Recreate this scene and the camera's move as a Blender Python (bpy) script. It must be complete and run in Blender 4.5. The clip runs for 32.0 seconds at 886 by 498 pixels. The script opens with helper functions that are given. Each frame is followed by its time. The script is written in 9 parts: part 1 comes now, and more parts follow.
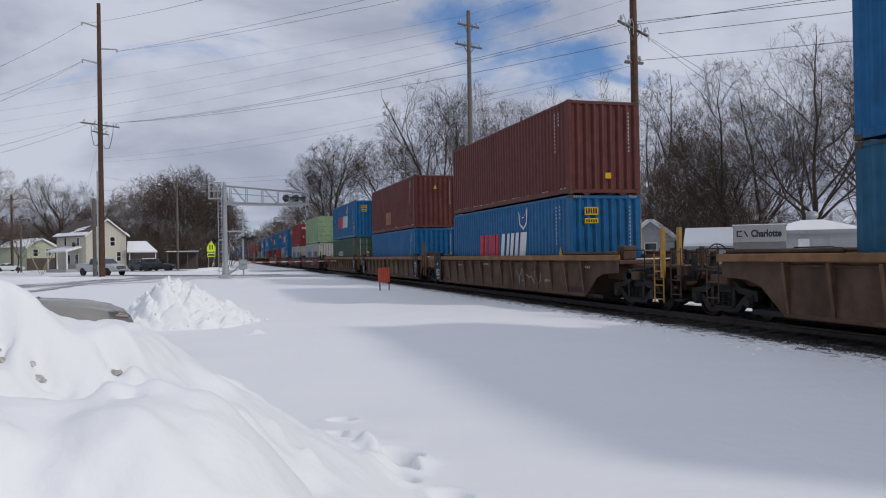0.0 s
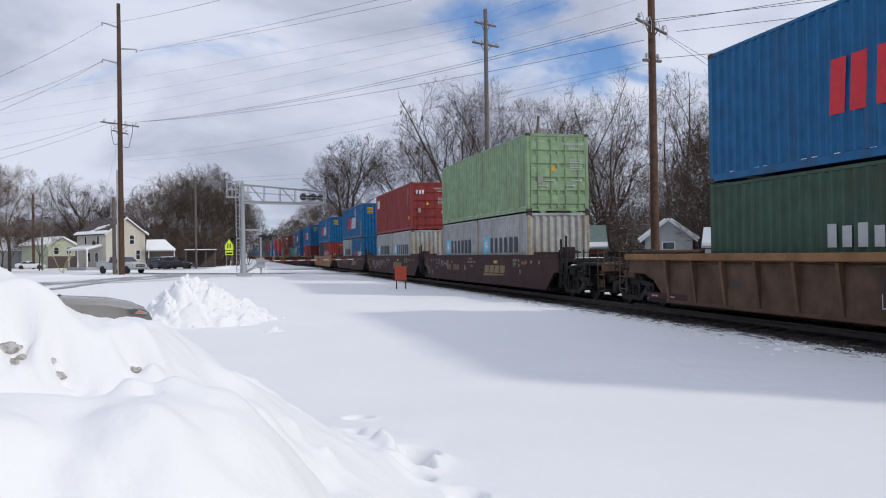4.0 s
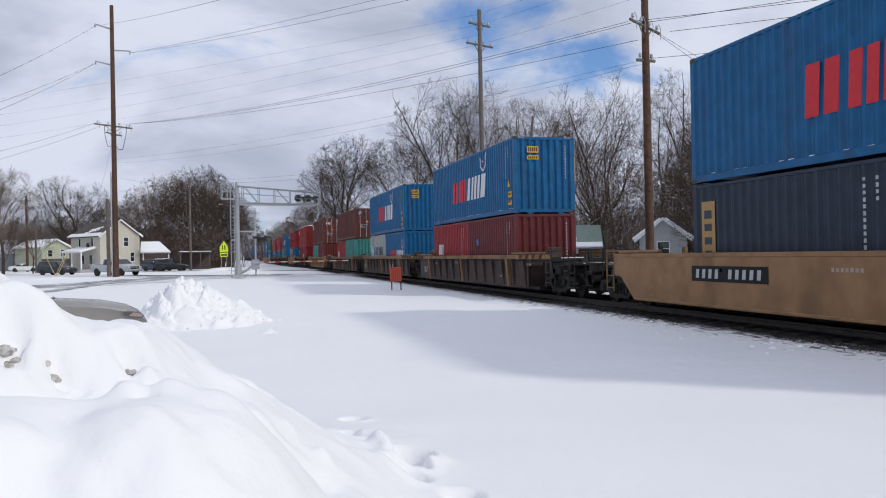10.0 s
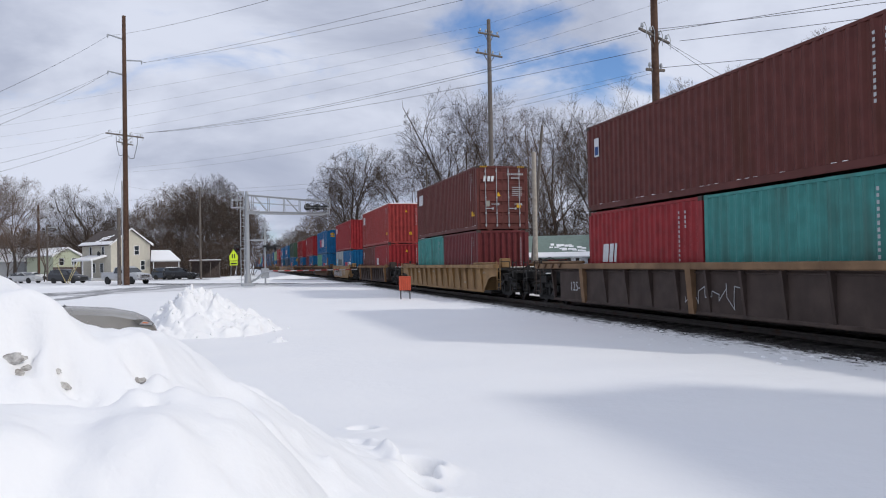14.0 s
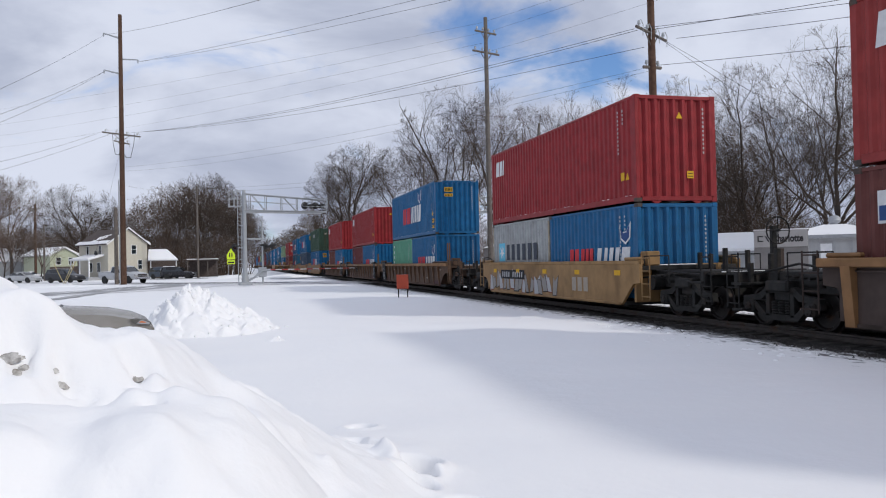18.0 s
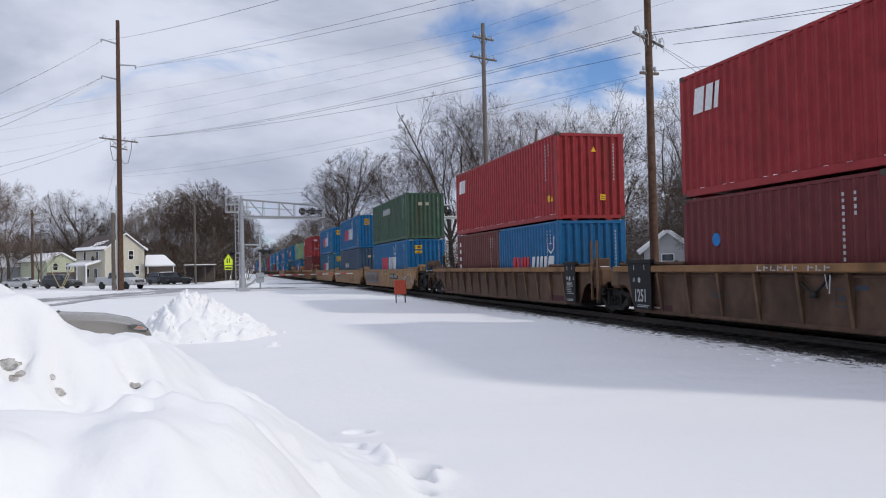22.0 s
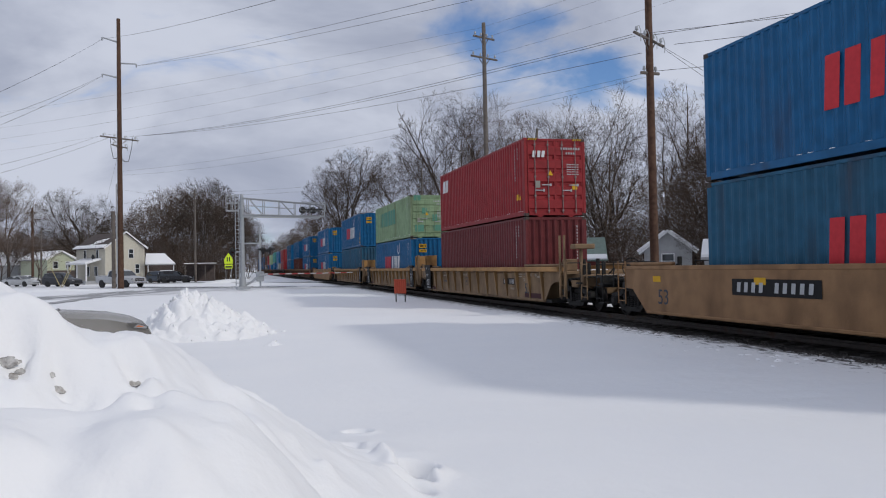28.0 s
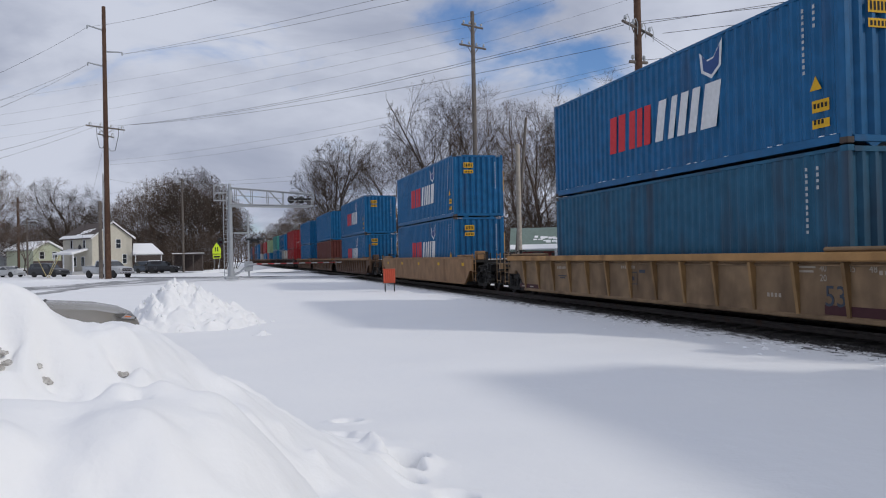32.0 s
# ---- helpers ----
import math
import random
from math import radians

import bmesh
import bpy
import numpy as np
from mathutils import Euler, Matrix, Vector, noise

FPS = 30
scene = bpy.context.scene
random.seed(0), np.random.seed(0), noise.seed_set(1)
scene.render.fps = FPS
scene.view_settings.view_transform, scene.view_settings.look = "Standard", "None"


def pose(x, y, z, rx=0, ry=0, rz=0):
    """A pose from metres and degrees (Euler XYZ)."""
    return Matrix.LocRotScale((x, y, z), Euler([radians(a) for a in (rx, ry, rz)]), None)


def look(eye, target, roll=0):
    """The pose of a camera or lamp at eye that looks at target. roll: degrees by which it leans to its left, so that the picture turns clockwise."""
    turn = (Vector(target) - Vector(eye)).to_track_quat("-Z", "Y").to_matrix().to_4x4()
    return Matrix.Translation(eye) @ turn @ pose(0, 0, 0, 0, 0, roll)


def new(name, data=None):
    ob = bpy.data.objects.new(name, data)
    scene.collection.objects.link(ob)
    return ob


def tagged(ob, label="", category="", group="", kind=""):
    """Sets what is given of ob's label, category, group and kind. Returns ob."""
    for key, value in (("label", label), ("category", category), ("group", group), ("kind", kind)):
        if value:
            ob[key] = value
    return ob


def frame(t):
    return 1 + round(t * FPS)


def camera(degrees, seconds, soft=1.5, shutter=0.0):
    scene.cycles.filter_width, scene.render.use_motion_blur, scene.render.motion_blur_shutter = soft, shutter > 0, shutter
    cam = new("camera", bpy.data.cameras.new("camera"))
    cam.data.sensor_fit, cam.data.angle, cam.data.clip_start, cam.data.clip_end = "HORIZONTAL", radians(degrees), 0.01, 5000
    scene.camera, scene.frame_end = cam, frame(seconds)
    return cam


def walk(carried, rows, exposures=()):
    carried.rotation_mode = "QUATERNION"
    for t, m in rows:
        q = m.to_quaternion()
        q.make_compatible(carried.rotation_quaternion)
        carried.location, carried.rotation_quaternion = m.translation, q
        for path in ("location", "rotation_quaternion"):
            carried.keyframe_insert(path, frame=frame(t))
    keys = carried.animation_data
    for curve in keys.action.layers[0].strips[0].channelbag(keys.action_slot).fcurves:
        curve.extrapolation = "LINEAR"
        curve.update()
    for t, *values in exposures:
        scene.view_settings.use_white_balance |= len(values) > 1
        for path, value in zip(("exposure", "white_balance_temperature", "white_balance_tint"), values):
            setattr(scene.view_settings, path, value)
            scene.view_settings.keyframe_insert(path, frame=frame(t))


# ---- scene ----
# ---- camera and its walk ----
EYE = Vector((0, 0, 1.65))


def view(yaw, pitch, roll):
    """yaw: degrees to the right of the track's direction (+y)."""
    y, p = radians(yaw), radians(pitch)
    way = Vector((math.sin(y) * math.cos(p), math.cos(y) * math.cos(p), math.sin(p)))
    return look(EYE, EYE + way * 10, roll)


cam = camera(59.07, 32.0, soft=1.1)
AIM = [(0, 16.035, 0.390, -0.982), (0.5, 14.690, 0.912, -1.220), (1, 13.950, 1.158, -1.038), (1.5, 13.754, 1.031, -0.884), (2, 13.881, 0.678, -0.820), (2.5, 14.256, 0.355, -1.025), 
       (3, 14.589, 0.309, -0.933), (3.5, 14.778, 0.332, -0.818), (5.5, 14.902, 0.177, -1.044), (6, 14.883, 0.055, -0.902), (6.5, 14.909, 0.149, -0.984), (7, 15.020, 0.168, -1.266), 
       (7.5, 15.100, 0.323, -1.243), (8, 15.081, 0.432, -1.282), (8.5, 15.119, 0.406, -1.202), (9, 15.122, 0.356, -1.241), (9.5, 15.141, 0.336, -1.252), (10, 15.181, 0.358, -1.163), 
       (10.5, 15.175, 0.461, -1.053), (11, 15.065, 0.367, -1.170), (11.5, 14.947, 0.077, -1.134), (12, 14.793, 0.118, -1.092), (12.5, 14.689, 0.782, -1.265), (13, 14.655, 1.266, -1.271), 
       (13.5, 14.593, 1.212, -1.050), (14, 14.527, 1.036, -1.048), (14.5, 14.574, 0.969, -1.272), (16.5, 14.541, 0.934, -1.299), (17, 14.577, 0.959, -1.238), (17.5, 14.654, 0.906, -1.265), 
       (18, 14.707, 0.901, -1.243), (18.5, 14.667, 0.899, -1.210), (19, 14.729, 0.967, -1.231), (19.5, 14.923, 1.027, -1.235), (20, 15.098, 0.945, -1.285), (20.5, 15.146, 0.995, -1.304), 
       (21, 14.999, 1.183, -1.355), (21.5, 14.923, 1.319, -1.198), (22, 14.892, 1.298, -1.279), (22.5, 14.842, 1.238, -1.249), (23, 14.862, 1.197, -1.335), (23.5, 14.865, 1.095, -1.439), 
       (24, 14.856, 1.078, -1.312), (24.5, 14.757, 1.178, -1.372), (25, 14.616, 1.414, -1.415), (25.5, 14.621, 1.728, -1.419), (27.5, 14.768, 1.742, -0.892), (28, 14.880, 1.250, -1.106), 
       (28.5, 15.021, 0.968, -1.120), (29, 14.982, 1.293, -1.117), (29.5, 14.985, 1.826, -1.381), (30, 15.344, 1.377, -1.509), (30.5, 15.769, 0.751, -1.543), (31, 15.845, 0.650, -1.501), 
       (31.5, 15.773, 0.562, -1.407), (32, 15.668, 0.456, -1.243)]
walk(cam, [(t, view(a, b, c)) for t, a, b, c in AIM],
     exposures=((0, -0.36), (0.6, -0.12), (1, -0.03), (24, -0.05), (25, -0.20), (26.5, -0.30), (28, -0.31), (32, -0.29)))

# ---- world, sun ----
SUN_AZ, SUN_EL = radians(133.5), radians(31.5)
SUN_WAY = Vector((math.sin(SUN_AZ) * math.cos(SUN_EL), math.cos(SUN_AZ) * math.cos(SUN_EL), math.sin(SUN_EL)))
scene.view_settings.exposure = 0.0


def link(tree, a, b):
    tree.links.new(a, b)


def make_world():
    w = bpy.data.worlds.new("winter_sky")
    scene.world = w
    w.use_nodes = True
    t = w.node_tree
    t.nodes.clear()
    out = t.nodes.new("ShaderNodeOutputWorld")
    bg = t.nodes.new("ShaderNodeBackground")
    link(t, bg.outputs[0], out.inputs[0])
    bg.inputs[1].default_value = 1.0
    sky = t.nodes.new("ShaderNodeTexSky")
    sky.sky_type = "NISHITA"
    sky.sun_disc = False
    sky.sun_elevation, sky.sun_rotation = SUN_EL, SUN_AZ
    scale = t.nodes.new("ShaderNodeVectorMath")
    scale.operation = "SCALE"
    scale.inputs["Scale"].default_value = 0.15
    link(t, sky.outputs[0], scale.inputs[0])
    tc = t.nodes.new("ShaderNodeTexCoord")
    # clouds lie on a level sheet: the direction is divided by its height
    sep = t.nodes.new("ShaderNodeSeparateXYZ")
    link(t, tc.outputs["Generated"], sep.inputs[0])
    hz = t.nodes.new("ShaderNodeMath")
    hz.operation = "MAXIMUM"
    hz.inputs[1].default_value = 0.0
    link(t, sep.outputs[2], hz.inputs[0])
    add = t.nodes.new("ShaderNodeMath")
    add.operation = "ADD"
    add.inputs[1].default_value = 0.42
    link(t, hz.outputs[0], add.inputs[0])
    div = t.nodes.new("ShaderNodeVectorMath")
    div.operation = "DIVIDE"
    comb = t.nodes.new("ShaderNodeCombineXYZ")
    link(t, add.outputs[0], comb.inputs[0])
    link(t, add.outputs[0], comb.inputs[1])
    comb.inputs[2].default_value = 1.0
    link(t, tc.outputs["Generated"], div.inputs[0])
    link(t, comb.outputs[0], div.inputs[1])

    def cloud_noise(size, detail, offset):
        mp = t.nodes.new("ShaderNodeMapping")
        mp.inputs["Location"].default_value = offset
        mp.inputs["Scale"].default_value = (1.0, 1.3, 1.0)
        link(t, div.outputs[0], mp.inputs[0])
        n = t.nodes.new("ShaderNodeTexNoise")
        n.inputs["Scale"].default_value = size
        n.inputs["Detail"].default_value = detail
        n.inputs["Roughness"].default_value = 0.55
        n.inputs["Distortion"].default_value = 0.35
        link(t, mp.outputs[0], n.inputs["Vector"])
        return n.outputs[0]

    def ramp(src, a, b):
        r = t.nodes.new("ShaderNodeMapRange")
        r.interpolation_type = "SMOOTHSTEP"
        r.inputs[1].default_value, r.inputs[2].default_value = a, b
        link(t, src, r.inputs[0])
        return r.outputs[0]

    def mixrgb(f, a, b):
        m = t.nodes.new("ShaderNodeMix")
        m.data_type = "RGBA"
        link(t, f, m.inputs[0])
        for k, v in ((6, a), (7, b)):
            if isinstance(v, tuple):
                m.inputs[k].default_value = (*v, 1)
            else:
                link(t, v, m.inputs[k])
        return m.outputs[2]

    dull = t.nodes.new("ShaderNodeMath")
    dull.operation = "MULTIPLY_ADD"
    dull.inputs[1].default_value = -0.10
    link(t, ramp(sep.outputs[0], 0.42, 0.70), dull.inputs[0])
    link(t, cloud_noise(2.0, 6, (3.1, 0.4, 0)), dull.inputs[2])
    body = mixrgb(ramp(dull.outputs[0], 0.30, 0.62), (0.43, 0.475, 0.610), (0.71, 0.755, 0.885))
    # a thinner place in the cloud, over the tracks
    off = t.nodes.new("ShaderNodeVectorMath")
    off.operation = "SUBTRACT"
    off.inputs[1].default_value = (0.352, 0.899, 0.262)
    link(t, tc.outputs["Generated"], off.inputs[0])
    flat = t.nodes.new("ShaderNodeVectorMath")
    flat.operation = "MULTIPLY"
    flat.inputs[1].default_value = (1.0, 1.0, 2.4)
    link(t, off.outputs[0], flat.inputs[0])
    far = t.nodes.new("ShaderNodeVectorMath")
    far.operation = "LENGTH"
    link(t, flat.outputs[0], far.inputs[0])
    thin = ramp(far.outputs["Value"], 0.24, 0.03)
    edge = t.nodes.new("ShaderNodeMath")
    edge.operation = "MULTIPLY_ADD"
    edge.inputs[1].default_value = 0.21
    link(t, thin, edge.inputs[0])
    link(t, cloud_noise(3.4, 7, (0.7, 5.2, 0)), edge.inputs[2])
    gap = ramp(edge.outputs[0], 0.56, 0.80)
    clear = t.nodes.new("ShaderNodeVectorMath")
    clear.operation = "MULTIPLY"
    clear.inputs[1].default_value = (0.55, 0.72, 1.0)
    link(t, scale.outputs[0], clear.inputs[0])
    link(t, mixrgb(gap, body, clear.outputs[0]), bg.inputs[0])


make_world()
sun = new("sun", bpy.data.lights.new("sun", "SUN"))
sun.data.energy = 1.7
sun.data.angle = radians(3.5)
sun.data.color = (1.0, 0.95, 0.87)
sun.matrix_world = look(SUN_WAY * 60, (0, 0, 0))


# ---- materials ----
def material(name, colour, rough=0.6, metal=0.0, vary=0.25, grain=6.0, dirt=None, dirt_amount=0.0, dirt_scale=1.5,
             streak=1.0, bump=0.1, bump_scale=40.0, spec=0.5, random_tint=0.0, detail=5.0):
    """A painted, rough or dirty surface in object space: fine grain, broad stains (stretched upright by streak), relief."""
    m = bpy.data.materials.new(name)
    m.use_nodes = True
    t = m.node_tree
    b = t.nodes["Principled BSDF"]
    b.inputs["Roughness"].default_value = rough
    b.inputs["Metallic"].default_value = metal
    b.inputs["Specular IOR Level"].default_value = spec
    tc = t.nodes.new("ShaderNodeTexCoord")
    info = t.nodes.new("ShaderNodeObjectInfo")
    shift = t.nodes.new("ShaderNodeVectorMath")
    shift.operation = "MULTIPLY_ADD"
    link(t, info.outputs["Random"], shift.inputs[0])
    shift.inputs[1].default_value = (37.0, 19.0, 11.0)
    link(t, tc.outputs["Object"], shift.inputs[2])

    def tex(scale, detail, stretch=(1, 1, 1)):
        mp = t.nodes.new("ShaderNodeMapping")
        mp.inputs["Scale"].default_value = stretch
        link(t, shift.outputs[0], mp.inputs[0])
        n = t.nodes.new("ShaderNodeTexNoise")
        n.inputs["Scale"].default_value, n.inputs["Detail"].default_value = scale, detail
        link(t, mp.outputs[0], n.inputs["Vector"])
        return n.outputs[0]

    def mix(f, a, bb, mode="MIX"):
        x = t.nodes.new("ShaderNodeMix")
        x.data_type, x.blend_type = "RGBA", mode
        if isinstance(f, float):
            x.inputs[0].default_value = f
        else:
            link(t, f, x.inputs[0])
        for k, v in ((6, a), (7, bb)):
            if isinstance(v, tuple):
                x.inputs[k].default_value = (*v, 1)
            else:
                link(t, v, x.inputs[k])
        return x.outputs[2]

    def band(src, lo, hi, top=1.0):
        r = t.nodes.new("ShaderNodeMapRange")
        r.inputs[1].default_value, r.inputs[2].default_value, r.inputs[4].default_value = lo, hi, top
        link(t, src, r.inputs[0])
        return r.outputs[0]

    dark = tuple(c * (1 - vary) for c in colour)
    light = tuple(min(1.0, c * (1 + vary * 0.7) + 0.01 * vary) for c in colour)
    col = mix(band(tex(grain, detail), 0.3, 0.7), dark, light)
    broad = tex(0.55, 3.0, (1, 1, 0.6))
    col = mix(band(broad, 0.35, 0.7, 0.5 * vary + 0.1), col, tuple(c * 0.72 for c in colour))
    if random_tint:
        rt = band(info.outputs["Random"], 0.0, 1.0, random_tint)
        col = mix(rt, col, tuple(c * 0.55 for c in colour))
    if dirt:
        f = band(tex(dirt_scale, 6.0, (1.0, 1.0, 1.0 / streak)), 0.62 - 0.25 * dirt_amount, 0.80, min(1.0, 0.45 + dirt_amount))
        col = mix(f, col, dirt)
        r = t.nodes.new("ShaderNodeMapRange")
        r.inputs[3].default_value, r.inputs[4].default_value = rough, min(1.0, rough + 0.25)
        link(t, f, r.inputs[0])
        link(t, r.outputs[0], b.inputs["Roughness"])
    link(t, col, b.inputs["Base Color"])
    if bump:
        bp = t.nodes.new("ShaderNodeBump")
        bp.inputs["Strength"].default_value = bump
        bp.inputs["Distance"].default_value = 0.02
        link(t, tex(bump_scale, 4.0), bp.inputs["Height"])
        link(t, bp.outputs[0], b.inputs["Normal"])
    return m


RUST = (0.10, 0.045, 0.022)


def paint(name, colour, rough=0.5, amount=0.12):
    return material(name, colour, rough, 0.0, 0.22, 3.0, tuple(0.4 * a + 0.3 * c for a, c in zip(RUST, colour)), amount + 0.08, 1.6, 6.0, 0.06, 30.0, 0.22, 0.18)


def snow_material(name, shade=0.86, grit_at=None):
    m = bpy.data.materials.new(name)
    m.use_nodes = True
    t = m.node_tree
    b = t.nodes["Principled BSDF"]
    b.inputs["Roughness"].default_value = 0.75
    b.inputs["Specular IOR Level"].default_value = 0.25
    tc = t.nodes.new("ShaderNodeTexCoord")

    def tex(scale, detail):
        n = t.nodes.new("ShaderNodeTexNoise")
        n.inputs["Scale"].default_value, n.inputs["Detail"].default_value = scale, detail
        link(t, tc.outputs["Object"], n.inputs["Vector"])
        return n.outputs[0]

    mx = t.nodes.new("ShaderNodeMix")
    mx.data_type = "RGBA"
    mx.inputs[6].default_value = (shade * 0.95, shade * 0.96, shade * 0.985, 1)
    mx.inputs[7].default_value = (shade * 1.02, shade * 1.02, shade * 1.02, 1)
    link(t, tex(0.6, 5), mx.inputs[0])
    colour = mx.outputs[2]
    if grit_at is not None:
        # ballast dust blown over the snow on both sides of a line along y
        sep = t.nodes.new("ShaderNodeSeparateXYZ")
        link(t, tc.outputs["Object"], sep.inputs[0])
        off = t.nodes.new("ShaderNodeMath")
        off.operation = "SUBTRACT"
        link(t, sep.outputs[0], off.inputs[0])
        off.inputs[1].default_value = grit_at
        far = t.nodes.new("ShaderNodeMath")
        far.operation = "ABSOLUTE"
        link(t, off.outputs[0], far.inputs[0])
        near = t.nodes.new("ShaderNodeMapRange")
        for k, v in zip((1, 2, 3, 4), (3.3, 1.45, 0.0, 0.42)):
            near.inputs[k].default_value = v
        link(t, far.outputs[0], near.inputs[0])
        mp = t.nodes.new("ShaderNodeMapping")
        mp.inputs["Scale"].default_value = (1.0, 0.45, 1.0)
        link(t, tc.outputs["Object"], mp.inputs[0])
        nz = t.nodes.new("ShaderNodeTexNoise")
        for k, v in (("Scale", 5.5), ("Detail", 8), ("Roughness", 0.72)):
            nz.inputs[k].default_value = v
        link(t, mp.outputs[0], nz.inputs["Vector"])
        sm = t.nodes.new("ShaderNodeMath")
        sm.operation = "ADD"
        link(t, near.outputs[0], sm.inputs[0])
        link(t, nz.outputs[0], sm.inputs[1])
        cut = t.nodes.new("ShaderNodeMapRange")
        for k, v in zip((1, 2, 3, 4), (0.70, 0.84, 0.0, 0.92)):
            cut.inputs[k].default_value = v
        link(t, sm.outputs[0], cut.inputs[0])
        dirt = t.nodes.new("ShaderNodeMix")
        dirt.data_type = "RGBA"
        link(t, cut.outputs[0], dirt.inputs[0])
        link(t, colour, dirt.inputs[6])
        dirt.inputs[7].default_value = (0.05, 0.047, 0.045, 1)
        colour = dirt.outputs[2]
    link(t, colour, b.inputs["Base Color"])
    h = t.nodes.new("ShaderNodeMath")
    h.operation = "MULTIPLY_ADD"
    link(t, tex(5.0, 6), h.inputs[0])
    h.inputs[1].default_value = 3.5
    link(t, tex(26.0, 5), h.inputs[2])
    bp = t.nodes.new("ShaderNodeBump")
    bp.inputs["Strength"].default_value, bp.inputs["Distance"].default_value = 0.30, 0.012
    link(t, h.outputs[0], bp.inputs["Height"])
    link(t, bp.outputs[0], b.inputs["Normal"])
    return m


def glass_material(name, colour=(0.02, 0.025, 0.03)):
    m = bpy.data.materials.new(name)
    m.use_nodes = True
    b = m.node_tree.nodes["Principled BSDF"]
    b.inputs["Base Color"].default_value = (*colour, 1)
    b.inputs["Roughness"].default_value = 0.05
    b.inputs["Specular IOR Level"].default_value = 0.8
    return m


SNOW = snow_material("snow")
FIELD_SNOW = snow_material("field_snow", 0.86, 11.54)
SNOW_DIRTY = material("trodden_snow", (0.74, 0.74, 0.755), 0.8, 0, 0.12, 2.0, (0.42, 0.41, 0.40), 0.15, 0.8, 1.0, 0.4, 12.0, 0.2)
ASPHALT = material("wet_asphalt", (0.075, 0.075, 0.08), 0.5, 0, 0.3, 3.0, (0.70, 0.70, 0.72), 0.15, 0.35, 1.0, 0.2, 30.0, 0.4)
SLUSH = material("grey_slush", (0.38, 0.38, 0.39), 0.6, 0, 0.28, 1.5, (0.66, 0.66, 0.68), 0.34, 0.9, 1.0, 0.3, 14.0, 0.3)
BALLAST = material("ballast_bed", (0.024, 0.022, 0.021), 0.9, 0, 0.5, 9.0, (0.55, 0.56, 0.58), 0.20, 1.3, 1.0, 0.9, 14.0, 0.2)
STONE = material("ballast_stone", (0.050, 0.046, 0.043), 0.9, 0, 0.4, 8.0, None, 0, 1, 1, 0.3, 30.0, 0.2)
RAIL = material("rail_steel", (0.06, 0.05, 0.045), 0.5, 0.5, 0.3, 8.0, RUST, 0.35, 3.0)
TIE = material("tarred_timber", (0.028, 0.023, 0.020), 0.9, 0, 0.4, 7.0, None, 0, 1, 1, 0.5, 20.0)
CASTING = material("grimy_corner_steel", (0.045, 0.032, 0.026), 0.7, 0, 0.35, 12.0, RUST, 0.3, 4.0, 1.0, 0.1)
# tone of the snow bank's pits: their grit and painted-in shade
PIT_TONE = material("gritty_pit_shade", (0.60, 0.585, 0.56), 0.75, 0, 0.35, 40.0, (0.16, 0.135, 0.11), 0.62, 30.0, 1.0, 0.5, 60.0, 0.3)
GREEN_METAL = material("green_sheet_roof", (0.16, 0.22, 0.19), 0.6, 0, 0.15, 4.0, None, 0, 1, 1, 0.1, 12.0)
STEEL_DARK = material("grimy_black_steel", (0.015, 0.0145, 0.014), 0.70, 0.0, 0.45, 6.0, (0.048, 0.035, 0.027), 0.30, 3.0, 1.0, 0.25, 25.0, 0.25)
WHEEL = material("wheel_steel", (0.018, 0.015, 0.014), 0.55, 0.5, 0.3, 6.0, RUST, 0.3, 4.0)
ROD_GREY = material("dull_rod_steel", (0.20, 0.15, 0.145), 0.6, 0.2, 0.2, 9.0, (0.12, 0.06, 0.05), 0.3, 3.0, 3.0)
GALV = material("galvanised_steel", (0.36, 0.38, 0.40), 0.5, 0.35, 0.12, 9.0, (0.3, 0.3, 0.3), 0.15, 3.0, 3.0, 0.05)
ALU = material("aluminium_truss", (0.33, 0.345, 0.36), 0.45, 0.35, 0.1, 9.0, (0.35, 0.35, 0.36), 0.1, 3.0)
POLE_WOOD = material("creosoted_pole", (0.098, 0.056, 0.038), 0.85, 0, 0.35, 5.0, (0.05, 0.032, 0.024), 0.45, 2.0, 9.0, 0.5, 30.0, 0.2)
POLE_GREY = material("weathered_pole", (0.15, 0.13, 0.115), 0.85, 0, 0.3, 5.0, (0.07, 0.06, 0.055), 0.35, 2.0, 9.0, 0.5, 30.0, 0.2)
BARK = material("winter_bark", (0.055, 0.046, 0.041), 0.9, 0, 0.4, 4.0, (0.045, 0.036, 0.03), 0.3, 1.2, 3.0, 0.5, 18.0, 0.15)
TWIG = material("bare_twigs", (0.078, 0.060, 0.049), 0.9, 0, 0.25, 2.0, None, 0, 1, 1, 0.0, 10, 0.1, 0.35)
TWIG_RED = material("reddish_twigs", (0.118, 0.085, 0.066), 0.9, 0, 0.25, 2.0, None, 0, 1, 1, 0.0, 10, 0.1, 0.3)


